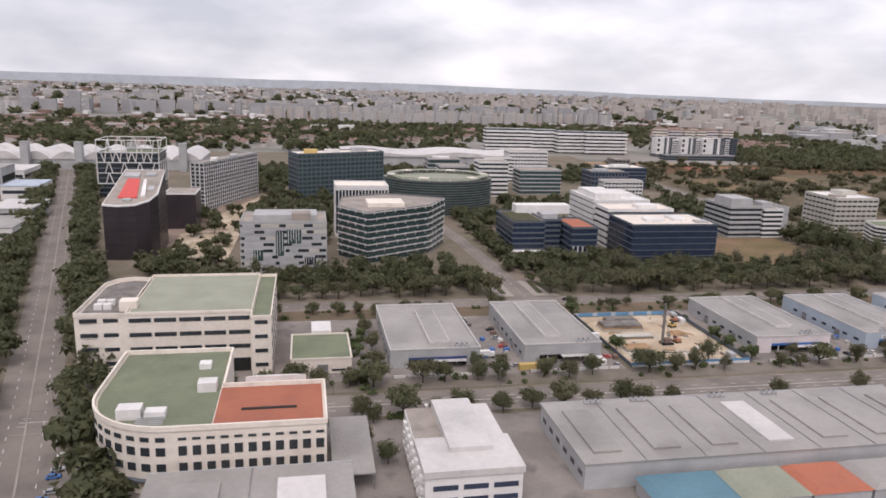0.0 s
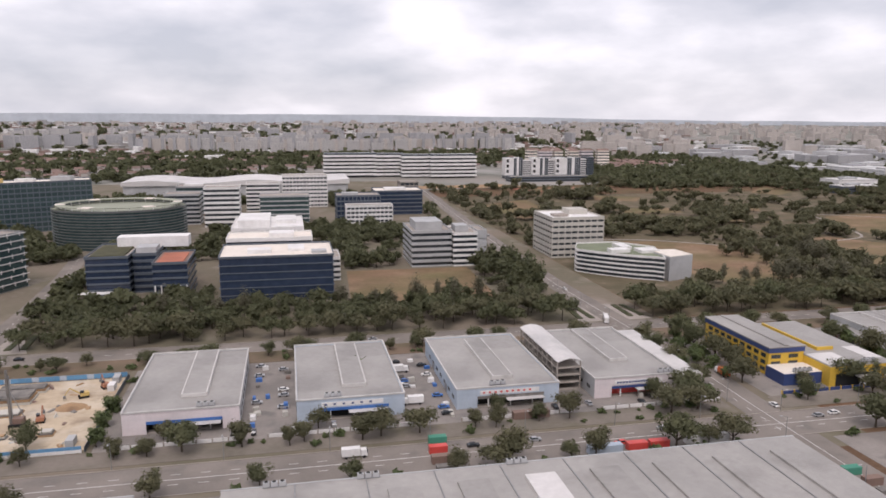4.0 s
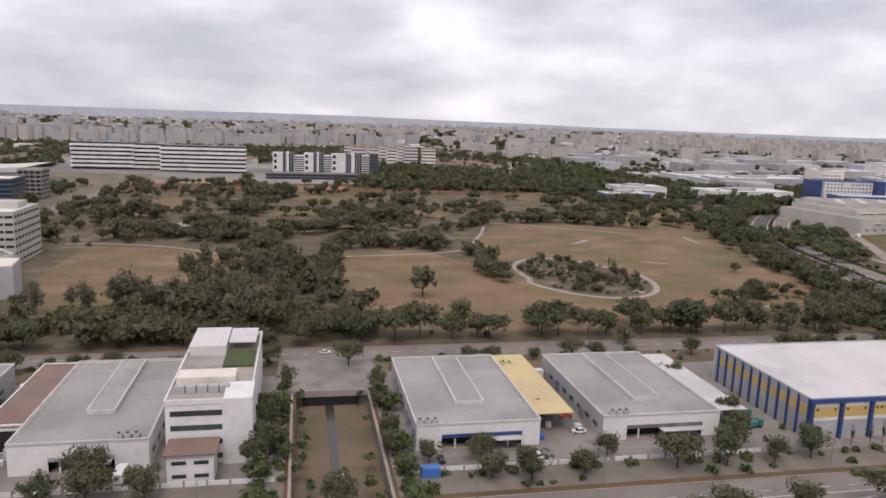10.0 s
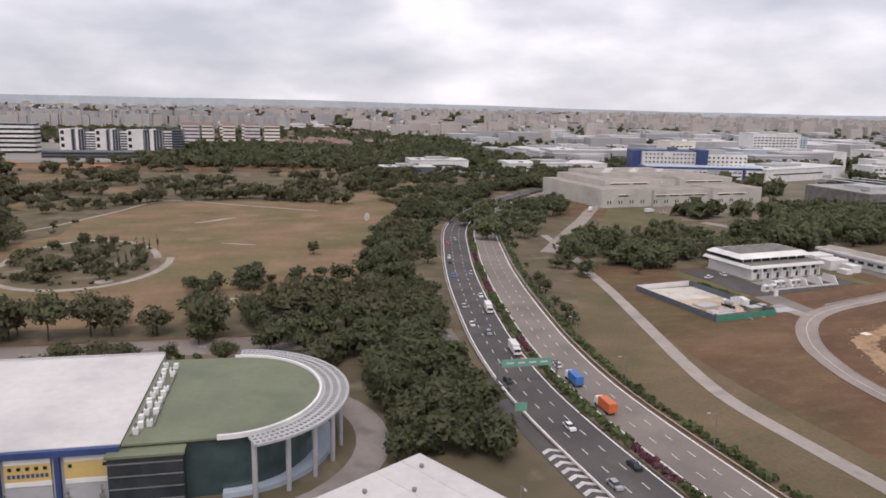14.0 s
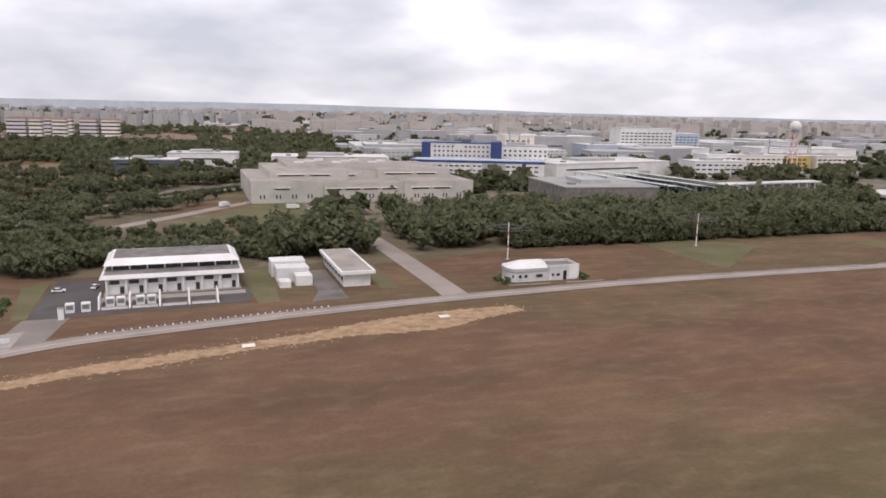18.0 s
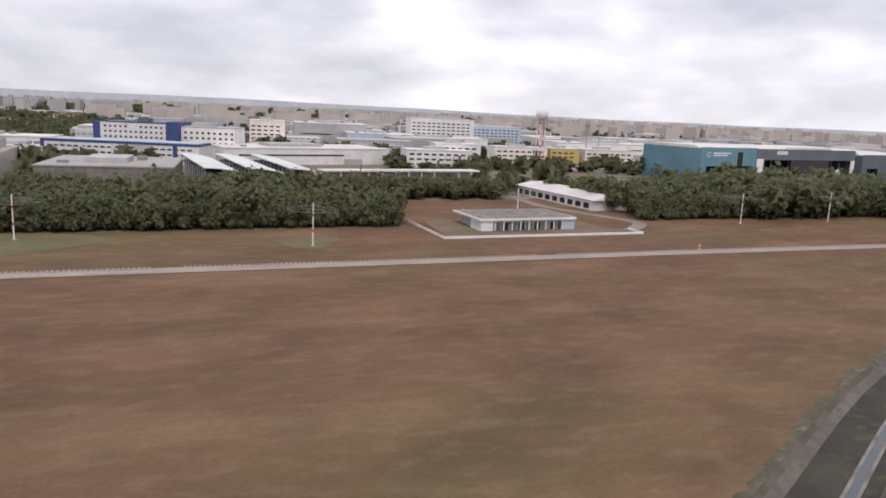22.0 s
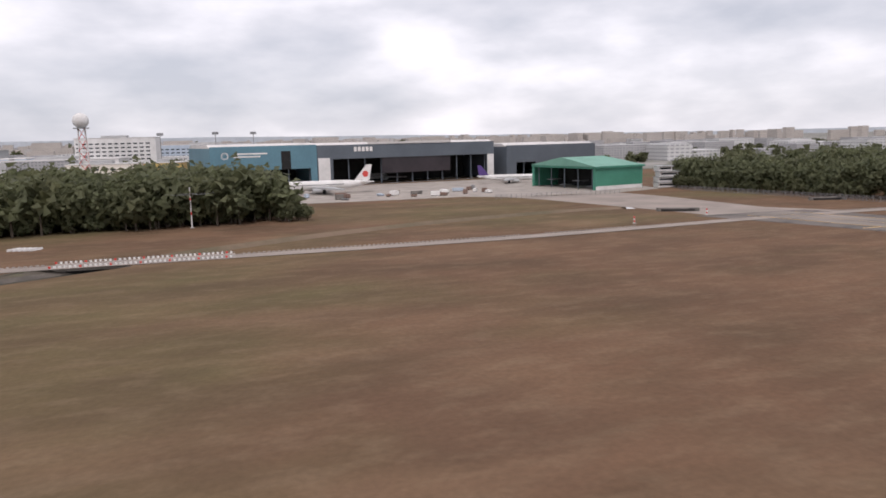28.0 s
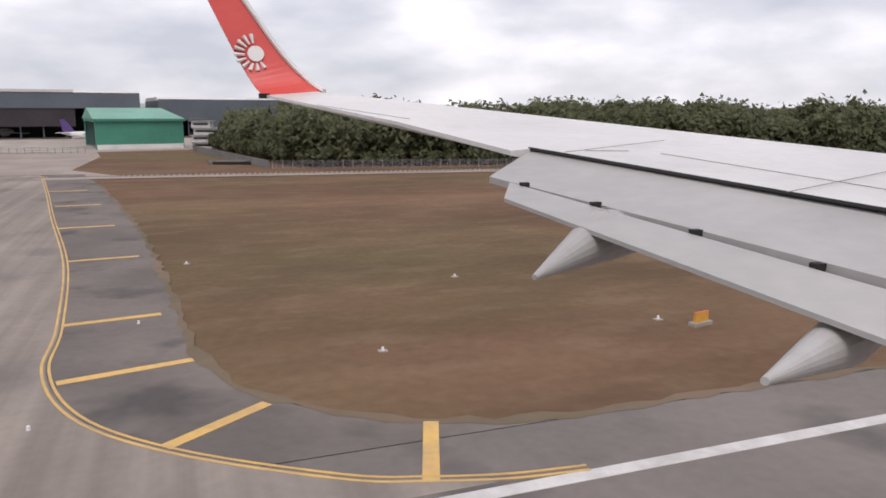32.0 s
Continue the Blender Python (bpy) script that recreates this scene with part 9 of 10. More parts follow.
for i in range(120):
    a, r = W.uniform(0, 6.28), math.sqrt(W.random())
    if noise.noise((a * 2, r * 2, 9)) > -0.25:
        pl.append((923 + 36 * r * math.cos(a), 391 + 52 * r * math.sin(a), W.choice(("round", "bush", "bush", "bush")), W.uniform(0.35, 0.75)))
for x, y, s in ((1035, 380, 0.8), (809, 359, 1.7), (700, 470, 0.8), (850, 300, 1.1), (865, 292, 1.0), (905, 275, 1.2), (915, 273, 0.9), (945, 262, 1.3), (958, 262, 1.0), (870, 260, 1.1)):
    pl.append((x, y, "round", s))
for (ax, ay), (bx, by), n in (((900, 572), (960, 622), 16), ((960, 622), (1030, 616), 16), ((1030, 616), (1092, 574), 14), ((786, 512), (850, 512), 16), ((850, 512), (880, 470), 8), ((866, 372), (880, 468), 16), ((700, 560), (880, 600), 26)):
    for _ in range(n):
        f = W.random()
        pl.append((ax + (bx - ax) * f + W.gauss(0, 4), ay + (by - ay) * f + W.gauss(0, 4), W.choice(("rain", "round", "mid")), W.uniform(0.7, 1.2)))
n = 0
while n < 62:
    x, y = W.uniform(690, 790), W.uniform(285, 470)
    if min(math.hypot(x - p[0], y - p[1]) for p in PATH[::3]) > 5 and x < 752 + (y - 285) * 0.2 and x * ST + y * CT > 405:
        pl.append((x, y, W.choice(("rain", "mid", "mid", "casu")), W.uniform(0.75, 1.2)))
        n += 1
for _ in range(26):
    a, r = W.uniform(0, 6.28), math.sqrt(W.random())
    pl.append((920 + 32 * r * math.cos(a), 391 + 46 * r * math.sin(a), "mid", W.uniform(0.4, 0.75)))
for i in range(9):
    tree(936 + i * 2.6 + W.uniform(-1, 1), 352 + i * 7.5 + W.uniform(-2, 2), "column", W.uniform(1.0, 1.5))
CLUMPS = []
for x, y, n in ((680, 352, 9), (706, 322, 9), (664, 362, 5), (734, 410, 6), (655, 690, 4)):
    for _ in range(n):
        CLUMPS.append((x + W.gauss(0, 7), y + W.gauss(0, 7), "casu", W.uniform(0.9, 1.3)))
woodland("feathery_trees", "clumps of tall feathery grey-green trees", CLUMPS, LEAFY)
for x, y, n in ((790, 835, 22), (790, 700, 20), (834, 640, 24), (656, 684, 14), (740, 560, 14), (700, 600, 12)):
    for _ in range(n):
        px, py = x + W.gauss(0, 22), y + W.gauss(0, 12)
        if clear(px, py):
            pl.append((px, py, W.choice(("rain", "rain", "round")), W.uniform(0.9, 1.4)))
woodland("park_trees", "scattered olive green park trees and shrubs", pl, LEAFM)
pl = []
for x, y, a in along(offset(MID, 30), 5.5, 60):
    for k in range(4):
        d = W.uniform(-6, 26)
        px, py = x - math.sin(radians(a)) * d, y + math.cos(radians(a)) * d
        u, v = px * CT - py * ST, px * ST + py * CT
        if not (u < 1000 and v < 352) and W.random() < (0.8 if y > 330 else 0.45) and noise.noise((px * 0.03, py * 0.03, 5)) > -0.2:
            pl.append((px, py, W.choice(("rain", "round", "round")), W.uniform(0.65, 1.05)))
for x, y, a in along(offset(MID, -24), 9, 210):
    if W.random() < 0.5:
        pl.append((x, y, W.choice(("bush", "bush", "round")), W.uniform(0.5, 0.9)))
for _ in range(900):
    x, y = W.uniform(1130, 1700), W.uniform(430, 900)
    if x < 1200 + (y - 430) * 0.9 and not (1280 < x < 1455 and 480 < y < 640) and min(math.hypot(x - p[0], y - p[1]) for p in MID) > 26:
        pl.append((x, y, W.choice(("rain", "round")), W.uniform(0.7, 1.1)))
for _ in range(230):
    x, y = W.uniform(970, 1062), W.uniform(165, 330)
    u, v = x * CT - y * ST, x * ST + y * CT
    if not (u < 1000 and v < 352) and min(math.hypot(x - p[0], y - p[1]) for p in MID) > 29 and noise.noise((x * 0.04, y * 0.04, 2)) > -0.15:
        pl.append((x, y, W.choice(("round", "bush", "rain")), W.uniform(0.5, 0.9)))
for _ in range(330):
    u, v = W.uniform(976, 1040), W.uniform(300, 420)
    x, y = L(u, v)
    if math.hypot(u - 937, v - 315) > 42 and min(math.hypot(x - p[0], y - p[1]) for p in MID) > 27:
        pl.append((x, y, W.choice(("round", "rain", "bush")), W.uniform(0.55, 0.95)))
woodland("expressway_trees", "dense roadside trees along the expressway", pl, LEAFD)
mb_f = [(x, y, "bush", W.uniform(0.45, 0.7)) for x, y, a in along(MID, 2.6, 20)]
woodland("median_flowers", "pink flowering shrubs on the expressway median", [q for q in mb_f if noise.noise((q[0] * 0.05, q[1] * 0.05, 0)) > -0.05], FLOWER, "shrubs")
woodland("median_shrubs", "green shrubs on the expressway median", [(x, y, "bush", s * 1.25) for x, y, _, s in mb_f if noise.noise((x * 0.05, y * 0.05, 0)) <= 0.12], LEAFB, "shrubs")
woodland("expressway_hedge", "green clipped hedge along the expressway", [(x, y, "bush", W.uniform(0.5, 0.8)) for x, y, a in along(offset(MID, -20.5), 3.2, 10)], LEAFB, "hedge")


pl = []
for u in range(-70, 960, 3):
    if abs(u - 445) < 14 or 674 < u < 708:
        continue
    for v, pr in ((274.5, 0.30), (281.5, 0.42), (247.5, 0.5), (367, 0.35), (377, 0.35)):
        if W.random() < pr and noise.noise((u * 0.03, v, 1)) > -0.1:
            pl.append((*L(u + W.uniform(-1.5, 1.5), v + W.uniform(-1, 1)), "bush", W.uniform(0.4, 0.9)))
for v in range(264, 346, 3):
    for u, k in ((674.5, 0.8), (707.5, 0.8), (670, 0.5), (681.5, 0.35), (700, 0.3)):
        if W.random() < k:
            pl.append((*L(u + W.uniform(-1.5, 1.5), v), W.choice(("bush", "bush", "round")) if u not in (681.5, 700) else "bush", W.uniform(0.5, 0.9)))
for u0, v0, n in ((22, 300, 16), (146, 330, 12), (205, 320, 10), (300, 320, 10), (536, 320, 16), (590, 330, 8), (756, 320, 8), (836, 280, 8), (454, 330, 20), (434, 320, 14)):
    for _ in range(n):
        pl.append((*L(u0 + W.uniform(-4, 4), v0 + W.uniform(-34, 34)), W.choice(("bush", "bush", "round")), W.uniform(0.5, 0.85)))
for y in range(222, 268, 2):
    pl.append((1192.5 + W.uniform(-1, 1), y, "bush", W.uniform(0.4, 0.65)))
for x, y in ((1363, 252), (1362, 249), (1361, 254), (1394.5, 252), (1396, 255), (1397, 251), (1395, 248)):
    pl.append((x + W.uniform(-1, 1), y, "bush", W.uniform(0.5, 0.8)))
woodland("verge_shrubs", "patchy green shrubs along verges and yards", pl, LEAFB, "shrubs")


def patch(poly_test, x0, x1, y0, y1, n, kinds=("wood",), s=(0.95, 1.4), front=None):
    out = []
    for _ in range(n):
        x, y = W.uniform(x0, x1), W.uniform(y0, y1)
        if poly_test(x, y):
            out.append((x, y, W.choice(kinds), W.uniform(*s)))
    for x in (range(int(x0), int(x1), 6) if front else ()):
        for k in range(2):
            out.append((x + W.uniform(-2, 2), front(x) + 4 + k * 5 + W.uniform(-1, 2), "wood_full", W.uniform(s[0] * 0.85, s[1] * 0.9)))
        out.append((x + W.uniform(-2, 2), front(x) + 2.5 + W.uniform(-1.5, 1.5), "skirt", W.uniform(0.7, 1.25)))
    return out


pl = patch(lambda x, y: y > 316, 1396, 1642, 314, 392, 400, s=(0.75, 1.4), front=lambda x: 312)
pl += patch(lambda x, y: True, 1545, 1640, 388, 414, 60, s=(1.0, 1.22))
pl += patch(lambda x, y: True, 1650, 1736, 404, 440, 150, s=(0.7, 0.95))
pl += patch(lambda x, y: True, 1778, 1850, 330, 400, 150, front=lambda x: 318) + patch(lambda x, y: y > 312, 1850, 2006, 310, 400, 300, s=(1.3, 1.85), front=lambda x: 316 if x < 1985 else 324)
pl += patch(lambda x, y: y < 398, 1200, 1292, 314, 400, 190, ("wood", "round"), (0.38, 0.58)) + patch(lambda x, y: True, 1287, 1326, 314, 352, 46, ("wood",), (1.0, 1.45))
pl += patch(lambda x, y: True, 1186, 1206, 296, 372, 40, ("wood", "round"), (0.7, 1.05)) + patch(lambda x, y: True, 1264, 1284, 404, 420, 8, ("round",), (0.5, 0.7))
pl += patch(lambda x, y: True, 1349, 1396, 318, 396, 80, ("wood",), (0.9, 1.35)) + patch(lambda x, y: True, 1395, 1480, 420, 470, 60, ("wood",), (0.5, 0.8))
pl += patch(lambda x, y: x > 1122 + (y - 300) * 0.55 and y < 392 and abs(y - 352 - (x - 1160) * 1.24) > 16, 1140, 1200, 292, 480, 90, ("wood", "round", "rain"), (0.6, 1.05))
pl += patch(lambda x, y: y > 378 + (x - 1160) * 1.26, 1140, 1270, 390, 520, 120, ("wood", "round", "rain"), (0.6, 1.0))
pl += patch(lambda x, y: True, 1204, 1292, 312, 336, 46, ("mid",), (0.65, 1.0))
pl += patch(lambda x, y: True, 2003, 2017, 308, 330, 14, ("wood", "round"), (0.35, 0.7))
W.shuffle(pl)
woodland("airfield_wood", "dense dark green wood at the airfield edge", pl[::2], LEAFD)
woodland("airfield_wood", "dense mid-green wood at the airfield edge", pl[1::2], LEAFW)
pl = patch(lambda x, y: x > 2284 - 0.16 * (y - 280) and y > 258 - (x - 2284) * 0.12, 2262, 2720, 226, 390, 430, ("tall",), s=(1.35, 1.75))
for i in range(74):
    x = 2282 + i * 6
    for k in range(2):
        pl.append((x + W.uniform(-2, 2), 249 - (x - 2282) * 0.14 + k * 7 + W.uniform(-1.5, 1.5), "tall" if i < 40 else "wood", W.uniform(1.0, 1.6)))
    pl.append((x + W.uniform(-2, 2), 245 - (x - 2282) * 0.14, "skirt", W.uniform(0.8, 1.3)))
for i in range(24):
    pl.append((2278 - 0.16 * i * 5 + W.uniform(-2, 2), 258 + i * 5, "skirt", W.uniform(0.8, 1.3)))
    pl.append((2282 - 0.16 * i * 5 + W.uniform(-2, 2), 258 + i * 5, "tall", W.uniform(1.0, 1.5)))
woodland("far_wood", "tall dense wood beyond the taxiway", pl[::2], LEAFW)
woodland("far_wood", "tall dense dark wood beyond the taxiway", pl[1::2], LEAFD)
pl = []
for _ in range(1900):
    x, y = W.uniform(-1100, 1500), W.uniform(1180, 2100)
    if not (0 < x < 560 and y < 1260) and not (500 < x < 990 and 1090 < y < 1420):
        pl.append((x, y, "far", W.uniform(0.8, 1.3)))
for _ in range(1000):
    x, y = W.uniform(1300, 2000), W.uniform(420, 1000)
    if noise.noise((x * 0.012, y * 0.012, 8)) > -0.1 and estate_free(x, y):
        pl.append((x, y, "far", W.uniform(0.7, 1.25)))
for _ in range(1100):
    x, y = W.uniform(1300, 3600), W.uniform(700, 2400)
    pl.append((x, y, "far", W.uniform(0.6, 1.1)))
for _ in range(420):
    x = W.uniform(-700, 1000)
    pl.append((x, 1500 + 0.1 * x + W.gauss(0, 45) + 120 * noise.noise((x * 0.004, 0, 0)), "far", W.uniform(1.1, 1.7)))
for _ in range(360):
    x = W.uniform(-300, 1300)
    pl.append((x, 1880 - 0.1 * x + W.gauss(0, 40), "far", W.uniform(1.1, 1.7)))
for _ in range(700):
    x, y = W.uniform(300, 1600), W.uniform(1120, 1950)
    if not (560 < x < 1000 and y < 1180) and not (500 < x < 900 and 1090 < y < 1420):
        pl.append((x, y, "far", W.uniform(0.6, 1.1)))
for _ in range(550):
    d = W.uniform(2100, 6400)
    pl.append((W.uniform(-0.5, 0.8) * d, d, "far", W.uniform(1.4, 2.8)))
for _ in range(620):
    x, y = W.uniform(940, 1440), W.uniform(890, 1240)
    if not (x < 990 and y > 1080) and y > 880 + 0.12 * abs(x - 1240):
        pl.append((x, y, "far", W.uniform(0.75, 1.2)))
woodland("far_trees", "distant dark trees among the houses", pl, LEAFD)

# ---- vehicles and street furniture ----
CARS = []


def car_first(body, label, truck=False):
    t = tagged(new("car" if not truck else "lorry"), label, "car" if not truck else "lorry", "road vehicles")
    if truck:
        part("cargo_box", MB().box(-4.2, 1.9, -1.2, 1.2, 0.9, 3.4), body, t)
        part("cab", MB().prism([(2.1, -1.15), (4.2, -1.15), (4.2, 1.15), (2.1, 1.15)], 0.7, 2.7, [(2.1, -1.1), (3.9, -1.1), (3.9, 1.1), (2.1, 1.1)]), WHITE, t)
        part("windscreen", MB().box(3.95, 4.22, -1.0, 1.0, 1.6, 2.4), GLASS, t)
        xs, r = (-2.8, 3.1), 0.5
    else:
        part("body", MB().prism([(-2.2, -0.88), (2.2, -0.88), (2.2, 0.88), (-2.2, 0.88)], 0.32, 0.92, [(-2.15, -0.82), (2.05, -0.82), (2.05, 0.82), (-2.15, 0.82)]), body, t)
        part("cabin", MB().prism([(-1.7, -0.8), (1.1, -0.8), (1.1, 0.8), (-1.7, 0.8)], 0.92, 1.42, [(-1.2, -0.66), (0.5, -0.66), (0.5, 0.66), (-1.2, 0.66)]), GLASS, t)
        part("roof_panel", MB().box(-1.2, 0.5, -0.66, 0.66, 1.42, 1.47), body, t)
        xs, r = (-1.4, 1.4), 0.33
    for x in xs:
        for y in (-0.8, 0.8):
            k = 1.0 if not truck else 1.35
            part("wheel", MB().tube((x, y * k - 0.1, r), (x, y * k + 0.1, r), r, None, 10), TYRE, t)
    return t


SILVER = mat("silver_paint", (0.45, 0.45, 0.46), (0.40, 0.40, 0.41), 0.5, 0.3, 0.02, 2, metal=0.4)
ORANGE = mat("orange_paint", (0.62, 0.15, 0.05), (0.55, 0.13, 0.05), 0.5, 0.4, 0.02, 2)
BLACKP = mat("black_paint", (0.03, 0.03, 0.032), (0.025, 0.025, 0.027), 0.5, 0.25, 0.02, 2)
for body, lb, tk_ in ((WHITE, "white saloon car with dark windows", 0), (SILVER, "silver saloon car with dark windows", 0), (BLACKP, "black saloon car with dark windows", 0), (REDP, "red saloon car with dark windows", 0), (BLUE, "blue saloon car with dark windows", 0), (WHITE, "white box lorry with white cab", 1), (ORANGE, "orange container lorry with white cab", 1), (BLUE, "blue box lorry with white cab", 1)):
    CARS.append([None, body, lb, tk_])


def vehicle(k, x, y, rz, z=0.1):
    c = CARS[k]
    m = pose(x, y, z, 0, 0, rz)
    if c[0] is None:
        c[0] = car_first(c[1], c[2], bool(c[3]))
        c[0].matrix_basis = m
        return c[0]
    return copy_thing(c[0], m)


V = random.Random(8)
for a, b in ((78, 95), (134, 142), (254, 270), (313, 330), (588, 604), (762, 768)):
    for v in range(292, 362, 6):
        if V.random() < 0.6 and a + 3 < b:
            x, y = L(V.choice((a + 3, b - 3)), v)
            vehicle(V.choice((0, 1, 1, 2, 3, 4, 5)), x, y, -TURN + V.choice((0, 180)))
for u in range(40, 830, 7):
    if V.random() < 0.28 and abs(u - 445) > 20 and not 672 < u < 708 and not 140 < u < 206:
        x, y = L(u, 288 + V.uniform(-1, 3))
        vehicle(V.choice((0, 1, 2, 5)), x, y, -TURN + 90)
for u, v, k, r in ((452.8, 309.6, 6, 90), (453, 275, 0, 90), (463, 263, 1, 0), (470.5, 264, 0, 0), (661, 259, 5, 0), (60, 264, 0, 0), (48, 252, 5, 180), (76, 256, 1, 180), (400, 264, 1, 0), (380, 256, 3, 180), (330, 264, 2, 0), (560, 256, 0, 180), (620, 256, 1, 180), (290, 264, 5, 0), (352, 264, 1, 0), (520, 388, 0, 0), (690, 388, 0, 0), (700, 391, 1, 0), (655, 385, 2, 180), (449, 600, 3, 90), (441, 520, 1, 270), (443, 470, 0, 270), (450, 680, 1, 90), (150, 388, 2, 0), (310, 388, 1, 180)):
    vehicle(k, *L(u, v), -TURN + r)
for u, v, k, r in ((318, 236, 5, 90), (323, 228, 0, 90), (317, 222, 4, 90), (324, 214, 1, 90), (318, 205, 5, 90), (324, 196, 3, 90), (317, 188, 2, 90), (541, 346, 3, 0), (541, 340, 2, 0), (541, 334, 0, 0), (542, 328, 1, 0), (541, 322, 0, 0), (543, 303, 5, 90)):
    vehicle(k, *L(u, v), -TURN + r)
for k, x, y, r in ((5, 1271, 489, 52), (0, 1287, 505, 40), (1, 1294, 511, 35), (0, 1302, 516, 20)):
    vehicle(k, x, y, r, 0.1)
ON_ROAD = ((1067.9, 157, 6), (1071.1, 177, 7), (1071.9, 205, 5), (1080.0, 254, 5), (1068.1, 196, 3), (1075.0, 191, 0), (1065.9, 128, 2), (1056.9, 111, 4), (1054.3, 122, 1), (1070.1, 100, 5), (1070.0, 228, 1), (1088.2, 275, 0), (1097.9, 315, 1), (1054.4, 185, 2), (1056.7, 240, 0), (1061.6, 265, 1), (1077.9, 315, 4), (1094.1, 355, 0), (1083.1, 345, 2), (1124.1, 400, 1), (1106.5, 390, 3), (1055.4, 150, 0))
for x, y, k in ON_ROAD:
    q = min(along(MID, 2.0), key=lambda p: math.hypot(p[0] - x, p[1] - y))
    side = (x - q[0]) * -math.sin(radians(q[2])) + (y - q[1]) * math.cos(radians(q[2]))
    lane = min((-13.9, -9.5, -5.0, 5.0, 9.5, 13.9), key=lambda v: abs(v - side))
    vehicle(k, q[0] - math.sin(radians(q[2])) * lane, q[1] + math.cos(radians(q[2])) * lane, q[2] + (180 if lane > 0 else 0), 0.11)
for i in range(40):
    x, y = L(-72 + V.uniform(-2, 2), 150 + i * 4.4)
    if V.random() < 0.7:
        vehicle(V.choice((0, 1, 2, 4)), x - 4, y, -TURN + 12)
for x, y, rz, k in ((1206, 276, 10, 0), (1217, 279, 80, 0), (1186, 232, 70, 5), (1312, 470, 10, 5), (1322, 466, 0, 0), (1330, 462, 0, 1)):
    vehicle(k, x, y, rz)
for i in range(8):
    vehicle(V.choice((0, 1, 2)), *L(968 + (i % 4) * 3.2, 268 + 7 * (i // 4)), -TURN + 90)
for u, v, n in ((316, 240, 5), (438, 200, 4), (234, 200, 5)):
    for i in range(n):
        t = uthing("container_stack", "weathered shipping containers and scrap in a yard", "container", u + V.uniform(-3, 3), v + i * 7, "yard containers")
        part("container", MB().box(0, 6.1, 0, 2.5, 0.07, 2.6), V.choice((REDP, BLUE, ROOFB, DIRTY, GREEN)), t)
        part("door_end", MB().box(6.1, 6.2, 0.1, 2.4, 0.2, 2.5), STEEL, t)
for u, v, m, w in ((350, 282, ROOFB, 14), (92, 287, TAN, 12), (380, 250, REDP, 7), (388, 250, REDP, 7), (366, 250, BLUEW, 12), (402, 251, WHITE, 16), (712, 281, BLUE, 5)):
    t = uthing("goods_container", "long goods container standing by the road", "container", u, v, "roadside containers")
    part("container", MB().box(0, w, 0, 2.6, 0.12, 2.8), m, t)
    part("door_end", MB().box(w, w + 0.1, 0.1, 2.5, 0.2, 2.7), STEEL, t)
bs = uthing("yellow_bus", "yellow single-deck bus on the road", "bus", 655, 256.5)
part("body", MB().prism([(0, 0), (12, 0), (12, 2.5), (0, 2.5)], 0.5, 3.1, [(0.2, 0.1), (11.9, 0.1), (11.9, 2.4), (0.2, 2.4)]), YELL, bs)
part("window_band", MB().box(0.4, 11.6, -0.04, 2.54, 1.6, 2.5), GLASS, bs)
for x in (2.4, 9.4):
    part("wheel", MB().tube((x, -0.02, 0.5), (x, 2.52, 0.5), 0.5, None, 10), TYRE, bs)
wbus = uthing("white_bus", "white bus waiting at the junction", "bus", 438, 392, rot=70)
part("body", MB().prism([(0, 0), (11, 0), (11, 2.5), (0, 2.5)], 0.5, 3.1, [(0.2, 0.1), (10.9, 0.1), (10.9, 2.4), (0.2, 2.4)]), WHITE, wbus)
part("window_band", MB().box(0.4, 10.6, -0.04, 2.54, 1.6, 2.5), GLASS, wbus)
for x in (2.2, 8.6):
    part("wheel", MB().tube((x, -0.02, 0.5), (x, 2.52, 0.5), 0.5, None, 10), TYRE, wbus)
for i in range(6):
    t = uthing("green_skip_lorry", "green skip lorry parked beside the hall", "lorry", 819.5 + (i % 2), 299 + i * 8, "green lorries", rot=14)
    t.location.z = 0.06
    part("skip", MB().box(0, 5.0, 0, 2.2, 1.0, 2.5), SKIP, t)
    part("cab", MB().box(5.6, 7.4, 0.1, 2.3, 0.6, 2.6), WHITE if i == 4 else SKIP, t)
    part("chassis", MB().box(0, 7.3, 0.3, 2.1, 0.5, 1.0), TYRE, t)
    for x in (1.3, 6.2):
        part("wheel", MB().tube((x, 0.1, 0.5), (x, 2.3, 0.5), 0.5, None, 10), TYRE, t)
POST = None


def lamp_post(x, y, rz):
    global POST
    m = pose(x, y, 0, 0, 0, rz)
    if POST:
        return copy_thing(POST, m)
    POST = tagged(new("street_lamp"), "slim grey street lamp with one arm", "street lamp", "street lamps")
    part("pole", MB().tube((0, 0, 0), (0, 0, 9), 0.12, 0.08), STEEL, POST)
    part("arm", MB().tube((0, 0, 9), (0, 2.2, 9.5), 0.07, 0.05), STEEL, POST)
    part("lamp_head", MB().box(-0.18, 0.18, 1.9, 2.9, 9.4, 9.6), GREYW, POST)
    POST.matrix_basis = m
    return POST


